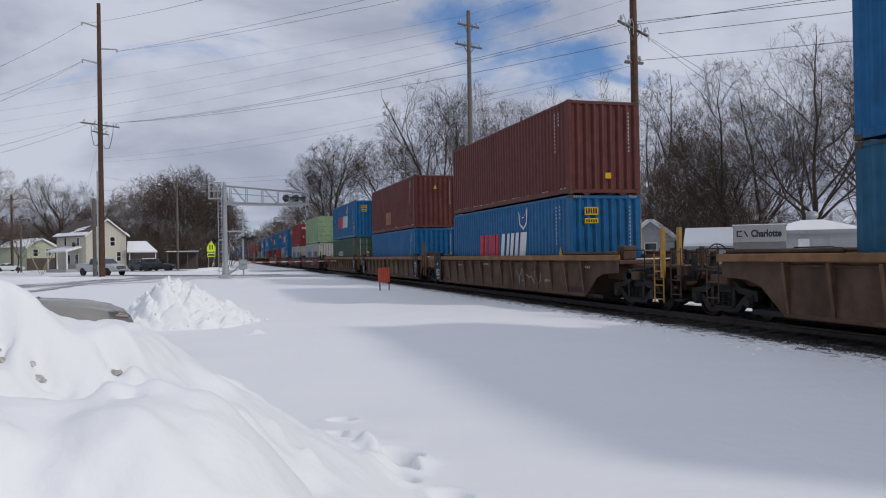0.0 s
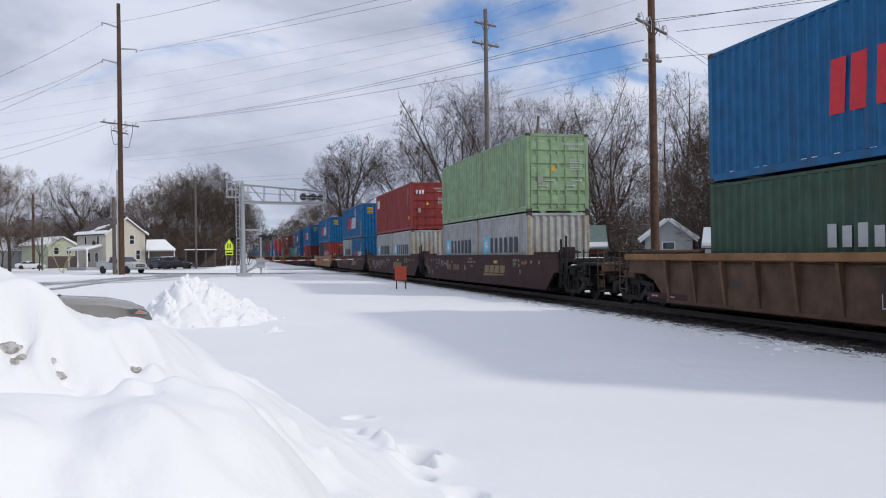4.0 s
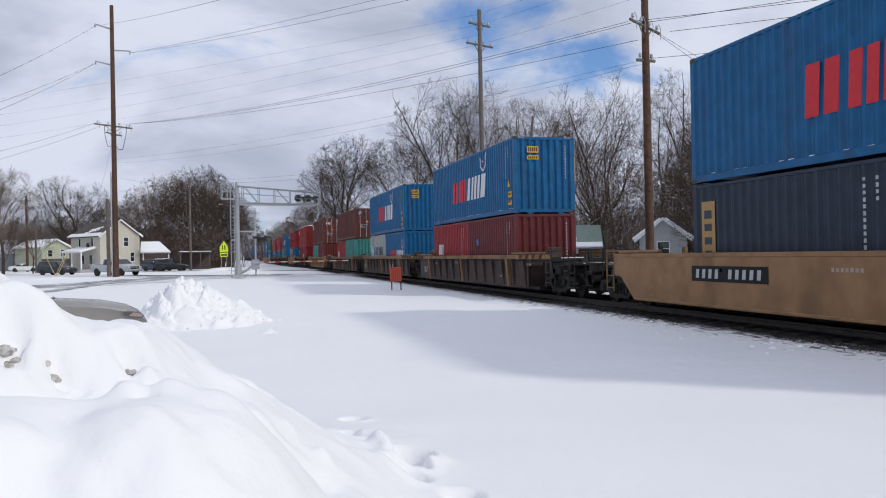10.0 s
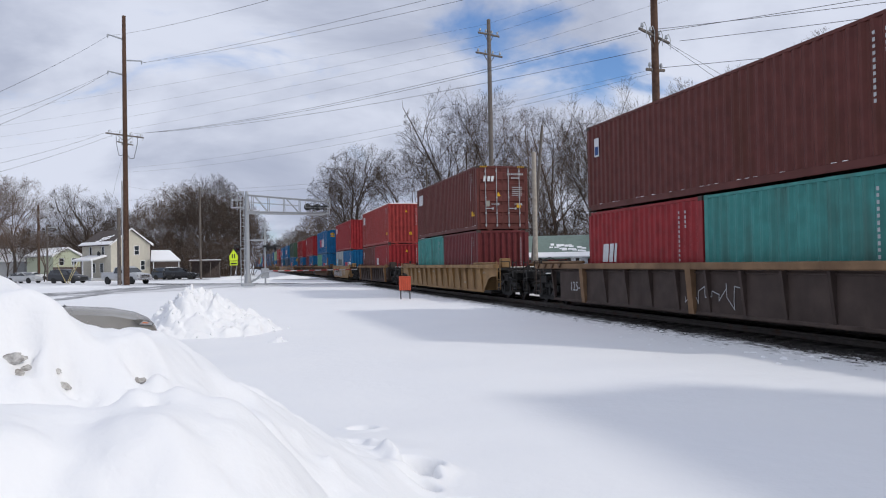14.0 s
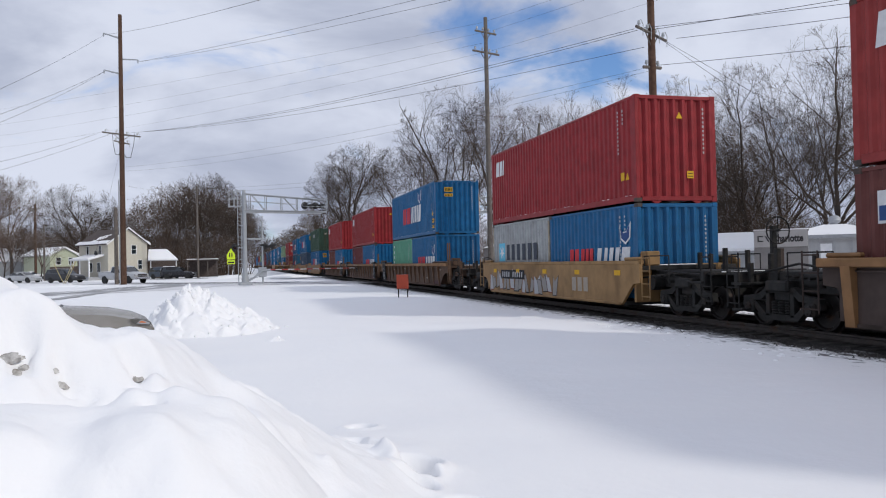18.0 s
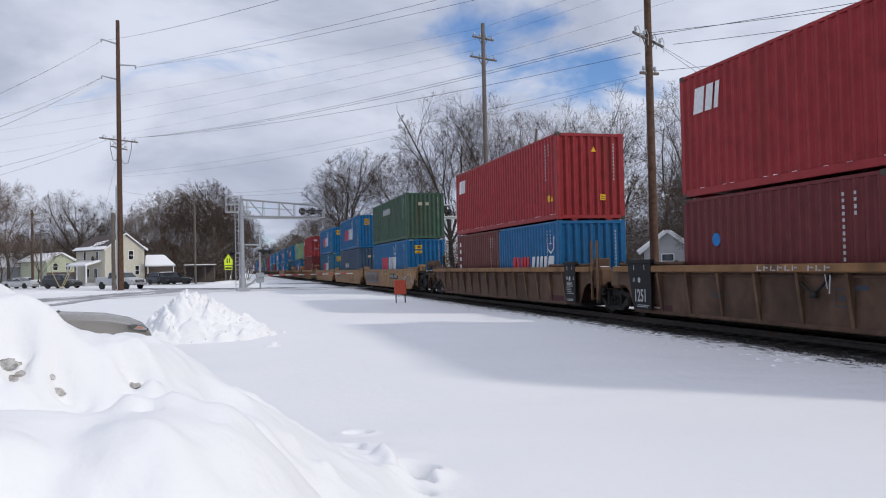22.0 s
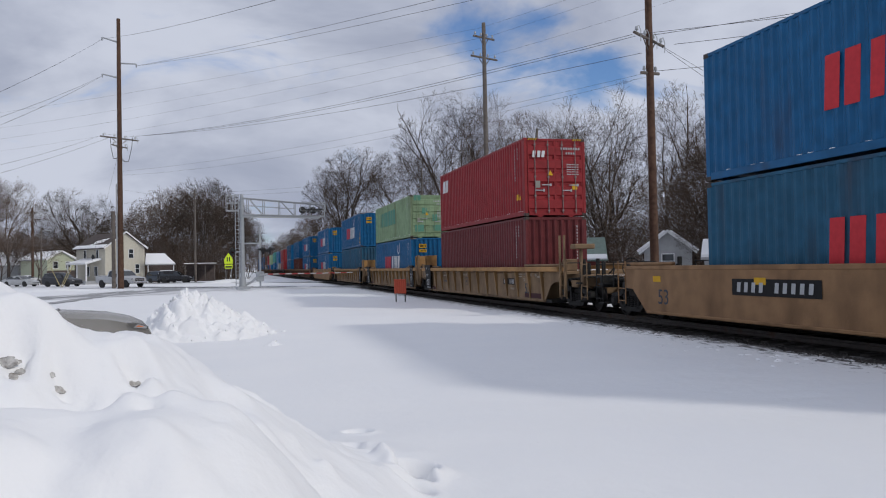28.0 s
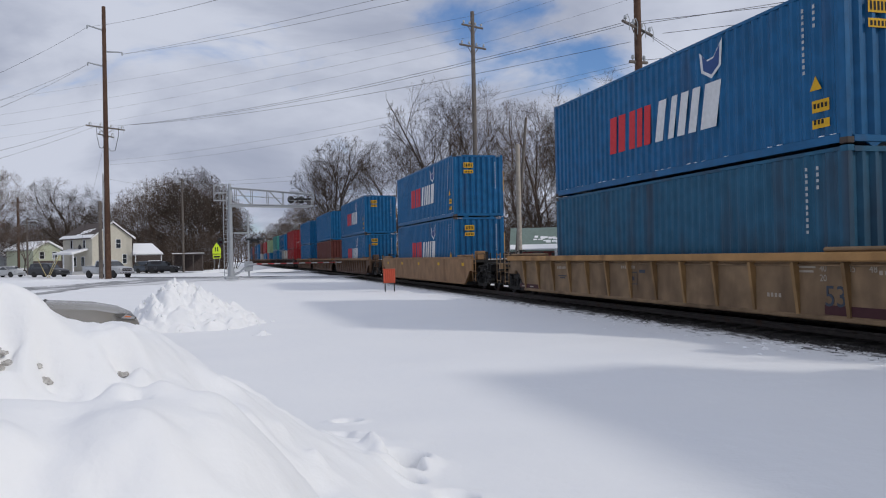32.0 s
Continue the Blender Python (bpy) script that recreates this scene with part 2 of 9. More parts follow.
def snow_dusted(m, amount):
    """Snow caught on the upper sides of branches, here and there."""
    t = m.node_tree
    b = t.nodes["Principled BSDF"]
    before = b.inputs["Base Color"].links[0].from_socket
    geo, sep = t.nodes.new("ShaderNodeNewGeometry"), t.nodes.new("ShaderNodeSeparateXYZ")
    link(t, geo.outputs["Normal"], sep.inputs[0])
    up = t.nodes.new("ShaderNodeMapRange")
    up.inputs[1].default_value, up.inputs[2].default_value = 0.35, 0.75
    link(t, sep.outputs[2], up.inputs[0])
    tc, n = t.nodes.new("ShaderNodeTexCoord"), t.nodes.new("ShaderNodeTexNoise")
    n.inputs["Scale"].default_value, n.inputs["Detail"].default_value = 0.45, 4.0
    link(t, tc.outputs["Object"], n.inputs["Vector"])
    spot = t.nodes.new("ShaderNodeMapRange")
    spot.inputs[1].default_value, spot.inputs[2].default_value, spot.inputs[4].default_value = 0.40, 0.66, amount
    link(t, n.outputs[0], spot.inputs[0])
    f = t.nodes.new("ShaderNodeMath")
    f.operation = "MULTIPLY"
    link(t, up.outputs[0], f.inputs[0])
    link(t, spot.outputs[0], f.inputs[1])
    mx = t.nodes.new("ShaderNodeMix")
    mx.data_type = "RGBA"
    link(t, f.outputs[0], mx.inputs[0])
    link(t, before, mx.inputs[6])
    mx.inputs[7].default_value = (0.80, 0.82, 0.85, 1)
    link(t, mx.outputs[2], b.inputs["Base Color"])


snow_dusted(TWIG, 0.12)
snow_dusted(TWIG_RED, 0.70)
BLACK = material("black_paint", (0.012, 0.012, 0.013), 0.5, 0, 0.2, 8.0)
RUBBER = material("tyre_rubber", (0.018, 0.018, 0.018), 0.8, 0, 0.2, 8.0)
WIRE = material("power_line", (0.05, 0.051, 0.056), 0.6, 0.3, 0.1, 5.0, bump=0.0)
GLASS = glass_material("dark_window_glass")
LAMP_GLASS = material("signal_lens", (0.05, 0.012, 0.012), 0.2, 0, 0.1, 10.0, bump=0.0)
HEADLAMP = material("headlamp_glass", (0.35, 0.35, 0.36), 0.12, 0.2, 0.15, 12.0, bump=0.0)
AMBER = material("amber_lens", (0.55, 0.16, 0.05), 0.2, 0, 0.1, 10.0, bump=0.0)
CHROME = material("chrome", (0.6, 0.6, 0.62), 0.2, 0.9, 0.1, 6.0, bump=0.0)
ORANGE = material("orange_plastic", (0.50, 0.075, 0.032), 0.55, 0, 0.15, 6.0, (0.3, 0.07, 0.04), 0.1)
LIME = material("fluorescent_sign", (0.62, 0.80, 0.02), 0.5, 0, 0.05, 6.0, bump=0.0)
WHITE = material("white_paint", (0.74, 0.75, 0.76), 0.5, 0, 0.08, 5.0, (0.45, 0.44, 0.42), 0.08, 2.0, 3.0)
RED_STRIPE = material("red_reflective", (0.36, 0.035, 0.035), 0.5, 0, 0.2, 6.0, (0.12, 0.1, 0.09), 0.2, 3.0)
STRIPE_WHITE = material("worn_white_reflective", (0.50, 0.49, 0.47), 0.5, 0, 0.2, 6.0, (0.22, 0.2, 0.18), 0.3, 3.0)
# white siding greyed in its colour for the yard building's shaded front wall
PALE_WALL = material("shade_greyed_white_siding", (0.37, 0.375, 0.38), 0.7, 0, 0.10, 3.0, (0.28, 0.28, 0.27), 0.2, 1.2, 4.0)
CREAM = material("cream_siding", (0.52, 0.49, 0.41), 0.7, 0, 0.08, 3.0, (0.38, 0.36, 0.31), 0.1, 1.2, 4.0, 0.15, 12.0)
PALE_GREEN = material("pale_green_siding", (0.42, 0.45, 0.33), 0.7, 0, 0.08, 3.0, None, 0, 1, 1, 0.15, 12.0)
RED_SIDING = material("dark_red_siding", (0.15, 0.030, 0.026), 0.7, 0, 0.25, 3.0, (0.06, 0.03, 0.025), 0.3, 1.2, 2.0, 0.15, 20.0, 0.3)
GREY_SIDING = material("grey_siding", (0.36, 0.37, 0.38), 0.75, 0, 0.12, 3.0, (0.2, 0.2, 0.2), 0.1, 1.2, 4.0)
SHINGLE = material("dark_shingle", (0.085, 0.066, 0.06), 0.9, 0, 0.35, 5.0, None, 0, 1, 1, 0.4, 16.0)
HUT_GREY = material("grey_metal_hut", (0.20, 0.195, 0.19), 0.6, 0.1, 0.1, 4.0, (0.2, 0.17, 0.15), 0.15, 1.5, 4.0)
SIGN_GREY = material("faded_sign_board", (0.34, 0.335, 0.33), 0.6, 0, 0.08, 4.0, (0.36, 0.34, 0.33), 0.15, 2.0, 3.0)
INK = material("black_lettering", (0.018, 0.018, 0.02), 0.6, 0, 0.15, 8.0, bump=0.0)
YELLOW = material("yellow_steel", (0.36, 0.20, 0.03), 0.55, 0, 0.2, 6.0, RUST, 0.25, 3.0)

# container paints
PAINT = {
    "blue": paint("line_blue_paint", (0.006, 0.097, 0.233), 0.42, 0.06),
    "old_blue": paint("faded_blue_paint", (0.020, 0.100, 0.178), 0.6, 0.42),
    "red": paint("bright_red_paint", (0.251, 0.020, 0.024), 0.48, 0.07),
    "orange_red": paint("orange_red_paint", (0.262, 0.034, 0.031), 0.5, 0.10),
    "dull_red": paint("dull_red_paint", (0.212, 0.032, 0.031), 0.55, 0.18),
    "brown": paint("brown_red_paint", (0.108, 0.030, 0.025), 0.55, 0.24),
    "maroon": paint("maroon_paint", (0.120, 0.021, 0.023), 0.5, 0.10),
    "mid_brown": paint("worn_brown_paint", (0.125, 0.040, 0.034), 0.6, 0.18),
    "light_green": paint("light_green_paint", (0.225, 0.325, 0.190), 0.55, 0.30),
    "dark_green": paint("dark_green_paint", (0.040, 0.080, 0.055), 0.55, 0.34),
    "teal": paint("teal_paint", (0.050, 0.235, 0.215), 0.5, 0.38),
    "mint": paint("mint_green_paint", (0.095, 0.290, 0.190), 0.5, 0.10),
    "grey": paint("light_grey_paint", (0.325, 0.340, 0.338), 0.55, 0.32),
    "navy": paint("navy_paint", (0.024, 0.036, 0.055), 0.5, 0.08),
    "slate": paint("slate_blue_paint", (0.038, 0.066, 0.110), 0.5, 0.10),
}
DECAL = {k: material("marking_" + k, c, 0.65, 0, 0.10, 9.0, None, 0, 1, 1, 0.0, 10, 0.2) for k, c in {
    "white": (0.60, 0.61, 0.62), "red": (0.52, 0.035, 0.045), "yellow": (0.60, 0.34, 0.02), "black": (0.011, 0.011, 0.012),
    "dark_blue": (0.03, 0.07, 0.20), "ink": (0.045, 0.055, 0.075), "sky": (0.12, 0.45, 0.62), "teal_patch": (0.095, 0.255, 0.185),
    "faded": (0.33, 0.29, 0.24), "gold": (0.36, 0.23, 0.09), "spray": (0.38, 0.39, 0.40), "grey_patch": (0.26, 0.25, 0.22),
    "ghost_red": (0.19, 0.055, 0.03), "peach": (0.24, 0.115, 0.07), "smear": (0.16, 0.15, 0.15), "number": (0.40, 0.41, 0.42), "azure": (0.02, 0.16, 0.42), "plum": (0.055, 0.018, 0.022), "ochre": (0.20, 0.145, 0.082), "scuff": (0.18, 0.075, 0.038), "silver": (0.27, 0.255, 0.24)}.items()}

RUST_POST = material("rust_stained_post", (0.30, 0.255, 0.185), 0.7, 0, 0.30, 5.0, (0.13, 0.055, 0.025), 0.50, 2.5, 3.0, 0.1, 30.0, 0.3)
STAINED_END = material("stained_grey_end", (0.36, 0.36, 0.34), 0.65, 0, 0.20, 4.0, (0.20, 0.115, 0.05), 0.42, 1.8, 4.0, 0.1, 30.0, 0.3)

# car-body paints
CAR_PAINT = {
    "rib_brown": material("brown_car_steel", (0.096, 0.054, 0.034), 0.75, 0, 0.38, 2.5, (0.030, 0.021, 0.017), 0.46, 0.9, 3.5, 0.2, 20.0, 0.3, 0.25),
    "dark_brown": material("dark_brown_car_steel", (0.062, 0.043, 0.036), 0.75, 0, 0.32, 2.5, (0.026, 0.019, 0.016), 0.38, 1.1, 3.0, 0.2, 20.0, 0.3, 0.2),
    "oxide": material("oxide_brown_car_paint", (0.040, 0.018, 0.017), 0.7, 0, 0.25, 2.0, (0.062, 0.036, 0.030), 0.15, 0.9, 2.0, 0.15, 20.0, 0.18),
    "tan": material("tan_car_paint", (0.250, 0.140, 0.066), 0.65, 0, 0.22, 2.0, (0.085, 0.045, 0.026), 0.32, 1.0, 3.0, 0.15, 20.0, 0.3),
    # real wear, plus extra dark dirt that paints the shade between the ribs
    "tan_worn": material("worn_shaded_tan_car_paint", (0.215, 0.140, 0.078), 0.7, 0, 0.32, 2.0, (0.06, 0.038, 0.026), 0.52, 1.0, 3.0, 0.2, 20.0, 0.3),
    "mustard": material("mustard_car_paint", (0.270, 0.160, 0.066), 0.65, 0, 0.25, 2.0, (0.07, 0.04, 0.022), 0.42, 1.0, 3.0, 0.15, 20.0, 0.3),
    "tan_dull": material("dull_tan_car_paint", (0.205, 0.122, 0.064), 0.7, 0, 0.30, 2.0, (0.075, 0.042, 0.026), 0.45, 1.0, 3.0, 0.2, 20.0, 0.3),
    "rust_tan": material("rusty_tan_chord_paint", (0.215, 0.112, 0.046), 0.7, 0, 0.28, 2.0, (0.07, 0.036, 0.022), 0.40, 1.2, 1.0, 0.15, 20.0, 0.3),
    "orange_tan": material("orange_tan_chord_paint", (0.36, 0.195, 0.070), 0.65, 0, 0.25, 2.0, (0.09, 0.05, 0.03), 0.38, 1.2, 1.0, 0.15, 20.0, 0.3),
    "rib_edge": material("rusty_rib_steel", (0.135, 0.076, 0.044), 0.75, 0, 0.35, 3.0, (0.060, 0.034, 0.022), 0.42, 1.4, 3.0, 0.2, 20.0, 0.3, 0.25),
    "grey": material("dirty_grey_car_paint", (0.105, 0.100, 0.098), 0.7, 0, 0.22, 2.0, (0.05, 0.042, 0.036), 0.35, 1.0, 3.0, 0.15, 20.0, 0.3),
}


# ---- mesh building ----
class Shape:
    """Gathers plain pieces into one mesh."""

    def __init__(self):
        self.v, self.f = [], []

    def poly(self, pts):
        n = len(self.v)
        self.v += [tuple(p) for p in pts]
        self.f.append(tuple(range(n, n + len(pts))))
        return self

    def box(self, x0, x1, y0, y1, z0, z1, c=0.0):
        """A box; c chamfers its edges."""
        if c <= 0:
            n = len(self.v)
            self.v += [(x, y, z) for x in (x0, x1) for y in (y0, y1) for z in (z0, z1)]
            self.f += [tuple(n + i for i in q) for q in ((0, 1, 3, 2), (4, 6, 7, 5), (0, 4, 5, 1), (2, 3, 7, 6), (0, 2, 6, 4), (1, 5, 7, 3))]
            return self
        lo, hi = (x0, y0, z0), (x1, y1, z1)
        n = len(self.v)
        at = {}
        for s in [(a, b, d) for a in (0, 1) for b in (0, 1) for d in (0, 1)]:
            for ax in range(3):
                p = []
                for k in range(3):
                    e = hi[k] if s[k] else lo[k]
                    p.append(e if k == ax else e + (-c if s[k] else c))
                at[s, ax] = len(self.v)
                self.v.append(tuple(p))
        for ax in range(3):
            u, w = [k for k in range(3) if k != ax]
            for e in (0, 1):
                q = []
                for a, b in ((0, 0), (1, 0), (1, 1), (0, 1)):
                    s = [0, 0, 0]
                    s[ax], s[u], s[w] = e, a, b
                    q.append(at[tuple(s), ax])
                self.f.append(tuple(q))
            for a in (0, 1):
                for b in (0, 1):
                    s0, s1 = [0, 0, 0], [0, 0, 0]
                    s0[ax], s1[ax] = 0, 1
                    s0[u] = s1[u] = a
                    s0[w] = s1[w] = b
                    s0, s1 = tuple(s0), tuple(s1)
                    self.f.append((at[s0, u], at[s1, u], at[s1, w], at[s0, w]))
        for s in [(a, b, d) for a in (0, 1) for b in (0, 1) for d in (0, 1)]:
            self.f.append((at[s, 0], at[s, 1], at[s, 2]))
        return self

    def prism(self, pts, axis, a, b):
        """A polygon, given in the two other axes' order, drawn from a to b along axis."""
        n, k = len(self.v), len(pts)
        for e in (a, b):
            for p, q in pts:
                self.v.append(((e, p, q), (p, e, q), (p, q, e))[axis])
        self.f.append(tuple(range(n, n + k)))
        self.f.append(tuple(range(n + 2 * k - 1, n + k - 1, -1)))
        for i in range(k):
            j = (i + 1) % k
            self.f.append((n + i, n + j, n + k + j, n + k + i))
        return self

    def tube(self, p, q, r0, r1=None, n=8, cap=True):
        r1 = r0 if r1 is None else r1
        p, q = Vector(p), Vector(q)
        d = (q - p)
        if d.length < 1e-6:
            return self
        d.normalize()
        u = d.orthogonal().normalized()
        w = d.cross(u)
        k = len(self.v)
        for c, r in ((p, r0), (q, r1)):
            for i in range(n):
                a = 2 * math.pi * i / n
                self.v.append(tuple(c + u * (r * math.cos(a)) + w * (r * math.sin(a))))
        for i in range(n):
            j = (i + 1) % n
            self.f.append((k + i, k + j, k + n + j, k + n + i))
        if cap:
            self.f.append(tuple(range(k + n - 1, k - 1, -1)))
            self.f.append(tuple(range(k + n, k + 2 * n)))
        return self

    def path(self, pts, r, n=6):
        for a, b in zip(pts, pts[1:]):
            self.tube(a, b, r, r, n)
        return self

    def skin(self, rings, closed=True, ends=True):
        """Rings of equally many points, joined one to the next."""
        k, n = len(self.v), len(rings[0])
        for r in rings:
            self.v += [tuple(p) for p in r]
        for a in range(len(rings) - 1):
            for i in range(n if closed else n - 1):
                j = (i + 1) % n
                self.f.append((k + a * n + i, k + a * n + j, k + (a + 1) * n + j, k + (a + 1) * n + i))
        if ends and closed:
            self.f.append(tuple(range(k + n - 1, k - 1, -1)))
            self.f.append(tuple(range(k + (len(rings) - 1) * n, k + len(rings) * n)))
        return self

    def mesh(self, name, smooth=False):
        me = bpy.data.meshes.new(name)
        me.from_pydata(self.v, [], self.f)
        bm = bmesh.new()
        bm.from_mesh(me)
        bmesh.ops.recalc_face_normals(bm, faces=bm.faces)
        bm.to_mesh(me)
        bm.free()
        if smooth:
            me.polygons.foreach_set("use_smooth", [True] * len(me.polygons))
            me.set_sharp_from_angle(angle=radians(38))
        me.update()
        return me


def part(name, shape, material, parent, label="", smooth=False, at=None):
    """Links a shape, or a mesh that is shared, as one part under parent; flat plates and blocks that lie apart become a part each."""
    if name in ("logo", "warning_plate", "reflector", "stencil_panel") and isinstance(shape, Shape) and len(shape.f) > 1 and sum(len(f) for f in shape.f) == len(shape.v):
        for f in shape.f:
            ob = part(name, Shape().poly([shape.v[i] for i in f]), material, parent, label, smooth, at)
        return ob
    me = shape.mesh(name, smooth) if isinstance(shape, Shape) else shape
    if not me.materials:
        me.materials.append(None)
    ob = new(name, me)
    ob.material_slots[0].link = "OBJECT"
    ob.material_slots[0].material = material
    if parent is not None:
        ob.parent = parent
    if at is not None:
        ob.matrix_basis = at
    if label:
        ob["label"] = label
    if name == "marking":
        ob["kind"] = "stuff"
    return ob


def thing(name, label, category, m=None, group="", kind=""):
    ob = new(name)
    ob.empty_display_size = 0.2
    tagged(ob, label, category, group, kind)
    if m is not None:
        ob.matrix_basis = m
    return ob


def solid(name, shape, material, label="", category="", kind="structure", group="", smooth=False):
    ob = part(name, shape, material, None, "", smooth)
    return tagged(ob, label, category, group, kind)


def letters(text, size, name, bold=0.0):
    """Real lettering with the built-in font, as a mesh in the x-y plane, its left end at the origin."""
    cu = bpy.data.curves.new(name, "FONT")
    cu.body, cu.size, cu.extrude = text, size, 0.002
    cu.resolution_u = 3
    cu.offset = bold
    ob = bpy.data.objects.new(name, cu)
    me = bpy.data.meshes.new_from_object(ob)
    bpy.data.objects.remove(ob)
    bpy.data.curves.remove(cu)
    return me


# ---- the train: plan ----
TRACK_X, RAIL_Z = 11.54, 0.15
FLOOR_Z = 0.51            # underside of the lower containers
HC, STD, W40, L40, L20 = 2.896, 2.591, 2.438, 12.192, 6.058


def gone(t):
    """How far the train has come along at t seconds, in metres."""
    u = t / 32.0
    return 462.1 * u - 11.7 * u * u


# ---- containers ----
def corrugated(length, pitch, depth, z0, z1, out):
    """An upright corrugated sheet along y, its crests at x = 0, its troughs at x = out * depth."""
    s = Shape()
    n = max(2, round(length / pitch))
    p = length / n
    prof = []
    for i in range(n):
        y = -length / 2 + i * p
        prof += [(0, y), (0, y + 0.26 * p), (depth, y + 0.5 * p), (depth, y + 0.76 * p)]
    prof.append((0, length / 2))
    k = len(prof)
    for z in (z0, z1):
        s.v += [(out * a, b, z) for a, b in prof]
    s.f += [(i, i + 1, k + i + 1, k + i) for i in range(k - 1)]
    return s.mesh("panel")


CONT = {}


def container_meshes(L, H):
    if (L, H) in CONT:
        return CONT[L, H]
    d = {}
    hx, hy = W40 / 2, L / 2
    fr = Shape()
    for sx in (-1, 1):
        for sy in (-1, 1):
            fr.box(*sorted((sx * hx, sx * (hx - 0.12))), *sorted((sy * hy, sy * (hy - 0.16))), 0.1, H - 0.1, 0.012)
        fr.box(*sorted((sx * hx, sx * (hx - 0.05))), -hy + 0.17, hy - 0.17, 0.03, 0.19, 0.008)
        fr.box(*sorted((sx * hx, sx * (hx - 0.06))), -hy + 0.17, hy - 0.17, H - 0.085, H - 0.015, 0.008)
    for sy in (-1, 1):
        fr.box(-hx + 0.16, hx - 0.16, *sorted((sy * hy, sy * (hy - 0.09))), 0.03, 0.15, 0.008)
        fr.box(-hx + 0.16, hx - 0.16, *sorted((sy * hy, sy * (hy - 0.09))), H - 0.12, H - 0.02, 0.008)
        for x in (-0.62, 0.62):
            fr.prism([(x - 0.16, 0.03), (x + 0.16, 0.03), (x + 0.05, -0.04), (x - 0.05, -0.04)], 1, sy * (hy - 0.02), sy * (hy - 0.07))
    fr.box(-hx + 0.06, hx - 0.06, -hy + 0.1, hy - 0.1, 0.11, 0.16)
    d["frame"] = fr.mesh("frame")
    d["casting"] = Shape().box(-0.083, 0.083, -0.091, 0.091, 0, 0.118, 0.014).mesh("corner_casting")
    d["side"] = corrugated(L - 0.30, 0.278, 0.040, 0.19, H - 0.085, 1)
    e = corrugated(W40 - 0.22, 0.277, 0.075, 0.15, H - 0.12, 1)
    e.transform(Matrix.Rotation(radians(90), 4, "Z"))
    d["end"] = e
    rf = Shape()
    n = round(L / 0.6)
    for i in range(n):
        y = -hy + 0.1 + (L - 0.2) * i / n
        w = (L - 0.2) / n
        rf.box(-hx + 0.06, hx - 0.06, y, y + w * 0.6, H - 0.05, H - 0.008)
    rf.box(-hx + 0.05, hx - 0.05, -hy + 0.08, hy - 0.08, H - 0.06, H - 0.03)
    d["roof"] = rf.mesh("roof")
    # a door leaf, 1.1 m wide, hinge edge at x = 0
    w = hx - 0.13
    pane = (H - 0.42) / 5
    fold = [(0.05, 0.15), (0.05, H - 0.12), (0.03, H - 0.12)]
    for i in range(4, -1, -1):
        z = 0.2 + pane * i
        fold += [(0.03, z + pane - 0.05), (-0.015, z + pane - 0.10), (-0.015, z + 0.10), (0.03, z + 0.05)]
    dl = Shape().prism(fold + [(0.03, 0.15)], 0, 0.03, w - 0.03)
    d["door_edge"] = Shape().box(-0.02, 0.02, -0.012, 0.052, 0.15, H - 0.12).mesh("door_edge")
    d["door"] = dl.mesh("door")
    rod = Shape().tube((0, 0, 0.1), (0, 0, H - 0.1), 0.018, n=6)
    for z in (0.2, 0.75, 1.45, H - 0.25):
        rod.box(-0.035, 0.035, -0.02, 0.03, z - 0.03, z + 0.03)
    d["rod"] = rod.mesh("lock_rod")
    d["handle"] = Shape().box(-0.01, 0.34, -0.018, 0.012, -0.018, 0.018, 0.005).box(0.30, 0.36, -0.02, 0.03, -0.05, 0.05, 0.006).mesh("door_handle")
    dr = Shape()
    n = round((L - 0.3) / 0.278)
    rnd = random.Random(int(L * 10))
    for i in range(n):
        if rnd.random() < 0.5:
            y = -(L - 0.3) / 2 + (i + 0.62) * (L - 0.3) / n
            h = 0.004 + 0.012 * rnd.random()
            dr.prism([(y - 0.075, 0.19), (y + 0.075, 0.19), (y + 0.05, 0.19 + h), (y - 0.06, 0.19 + h * 0.8)], 0, -hx + 0.004, -hx + 0.034)
    d["drift"] = dr.mesh("snow_line")
    CONT[L, H] = d
    return d


def bars(s, rnd, x, y0, z0, along, count, w, h, gap, upright=False):
    """A row of small plain bars standing for writing, on the plane x."""
    for i in range(count):
        hh = h * rnd.uniform(0.75, 1.0)
        if upright:
            s.poly([(x, y0, z0 - i * gap), (x, y0 + along * w, z0 - i * gap), (x, y0 + along * w, z0 - i * gap - hh), (x, y0, z0 - i * gap - hh)])
        else:
            a = y0 + along * i * gap
            s.poly([(x, a, z0), (x, a + along * w, z0), (x, a + along * w, z0 + hh), (x, a, z0 + hh)])


def slant(s, x, y, z, w, h, lean=0.25):
    """A leaning block on the side wall that faces -x; y grows to the far end, which is the left as one looks at it."""
    x -= 0.0012 * len(s.f)      # strokes that overlap lie over one another
    s.poly([(x, y, z), (x, y - w, z), (x, y - w - lean * h, z + h), (x, y - lean * h, z + h)])


def stroke(s, pts, w):
    """A flat sprayed line through points on a side wall, w wide, each piece a hair over the last."""
    for i, (a, b) in enumerate(zip(pts, pts[1:])):
        a, b = Vector(a), Vector(b)
        d = b - a
        if d.length < 1e-5:
            continue
        n = Vector((0, -d.z, d.y)).normalized() * (w / 2)
        e = d.normalized() * (w * 0.3)
        off = Vector((-0.0003 * (i % 40), 0, 0))
        s.poly([a - e + n + off, b + e + n + off, b + e - n + off, a - e - n + off])
    return s


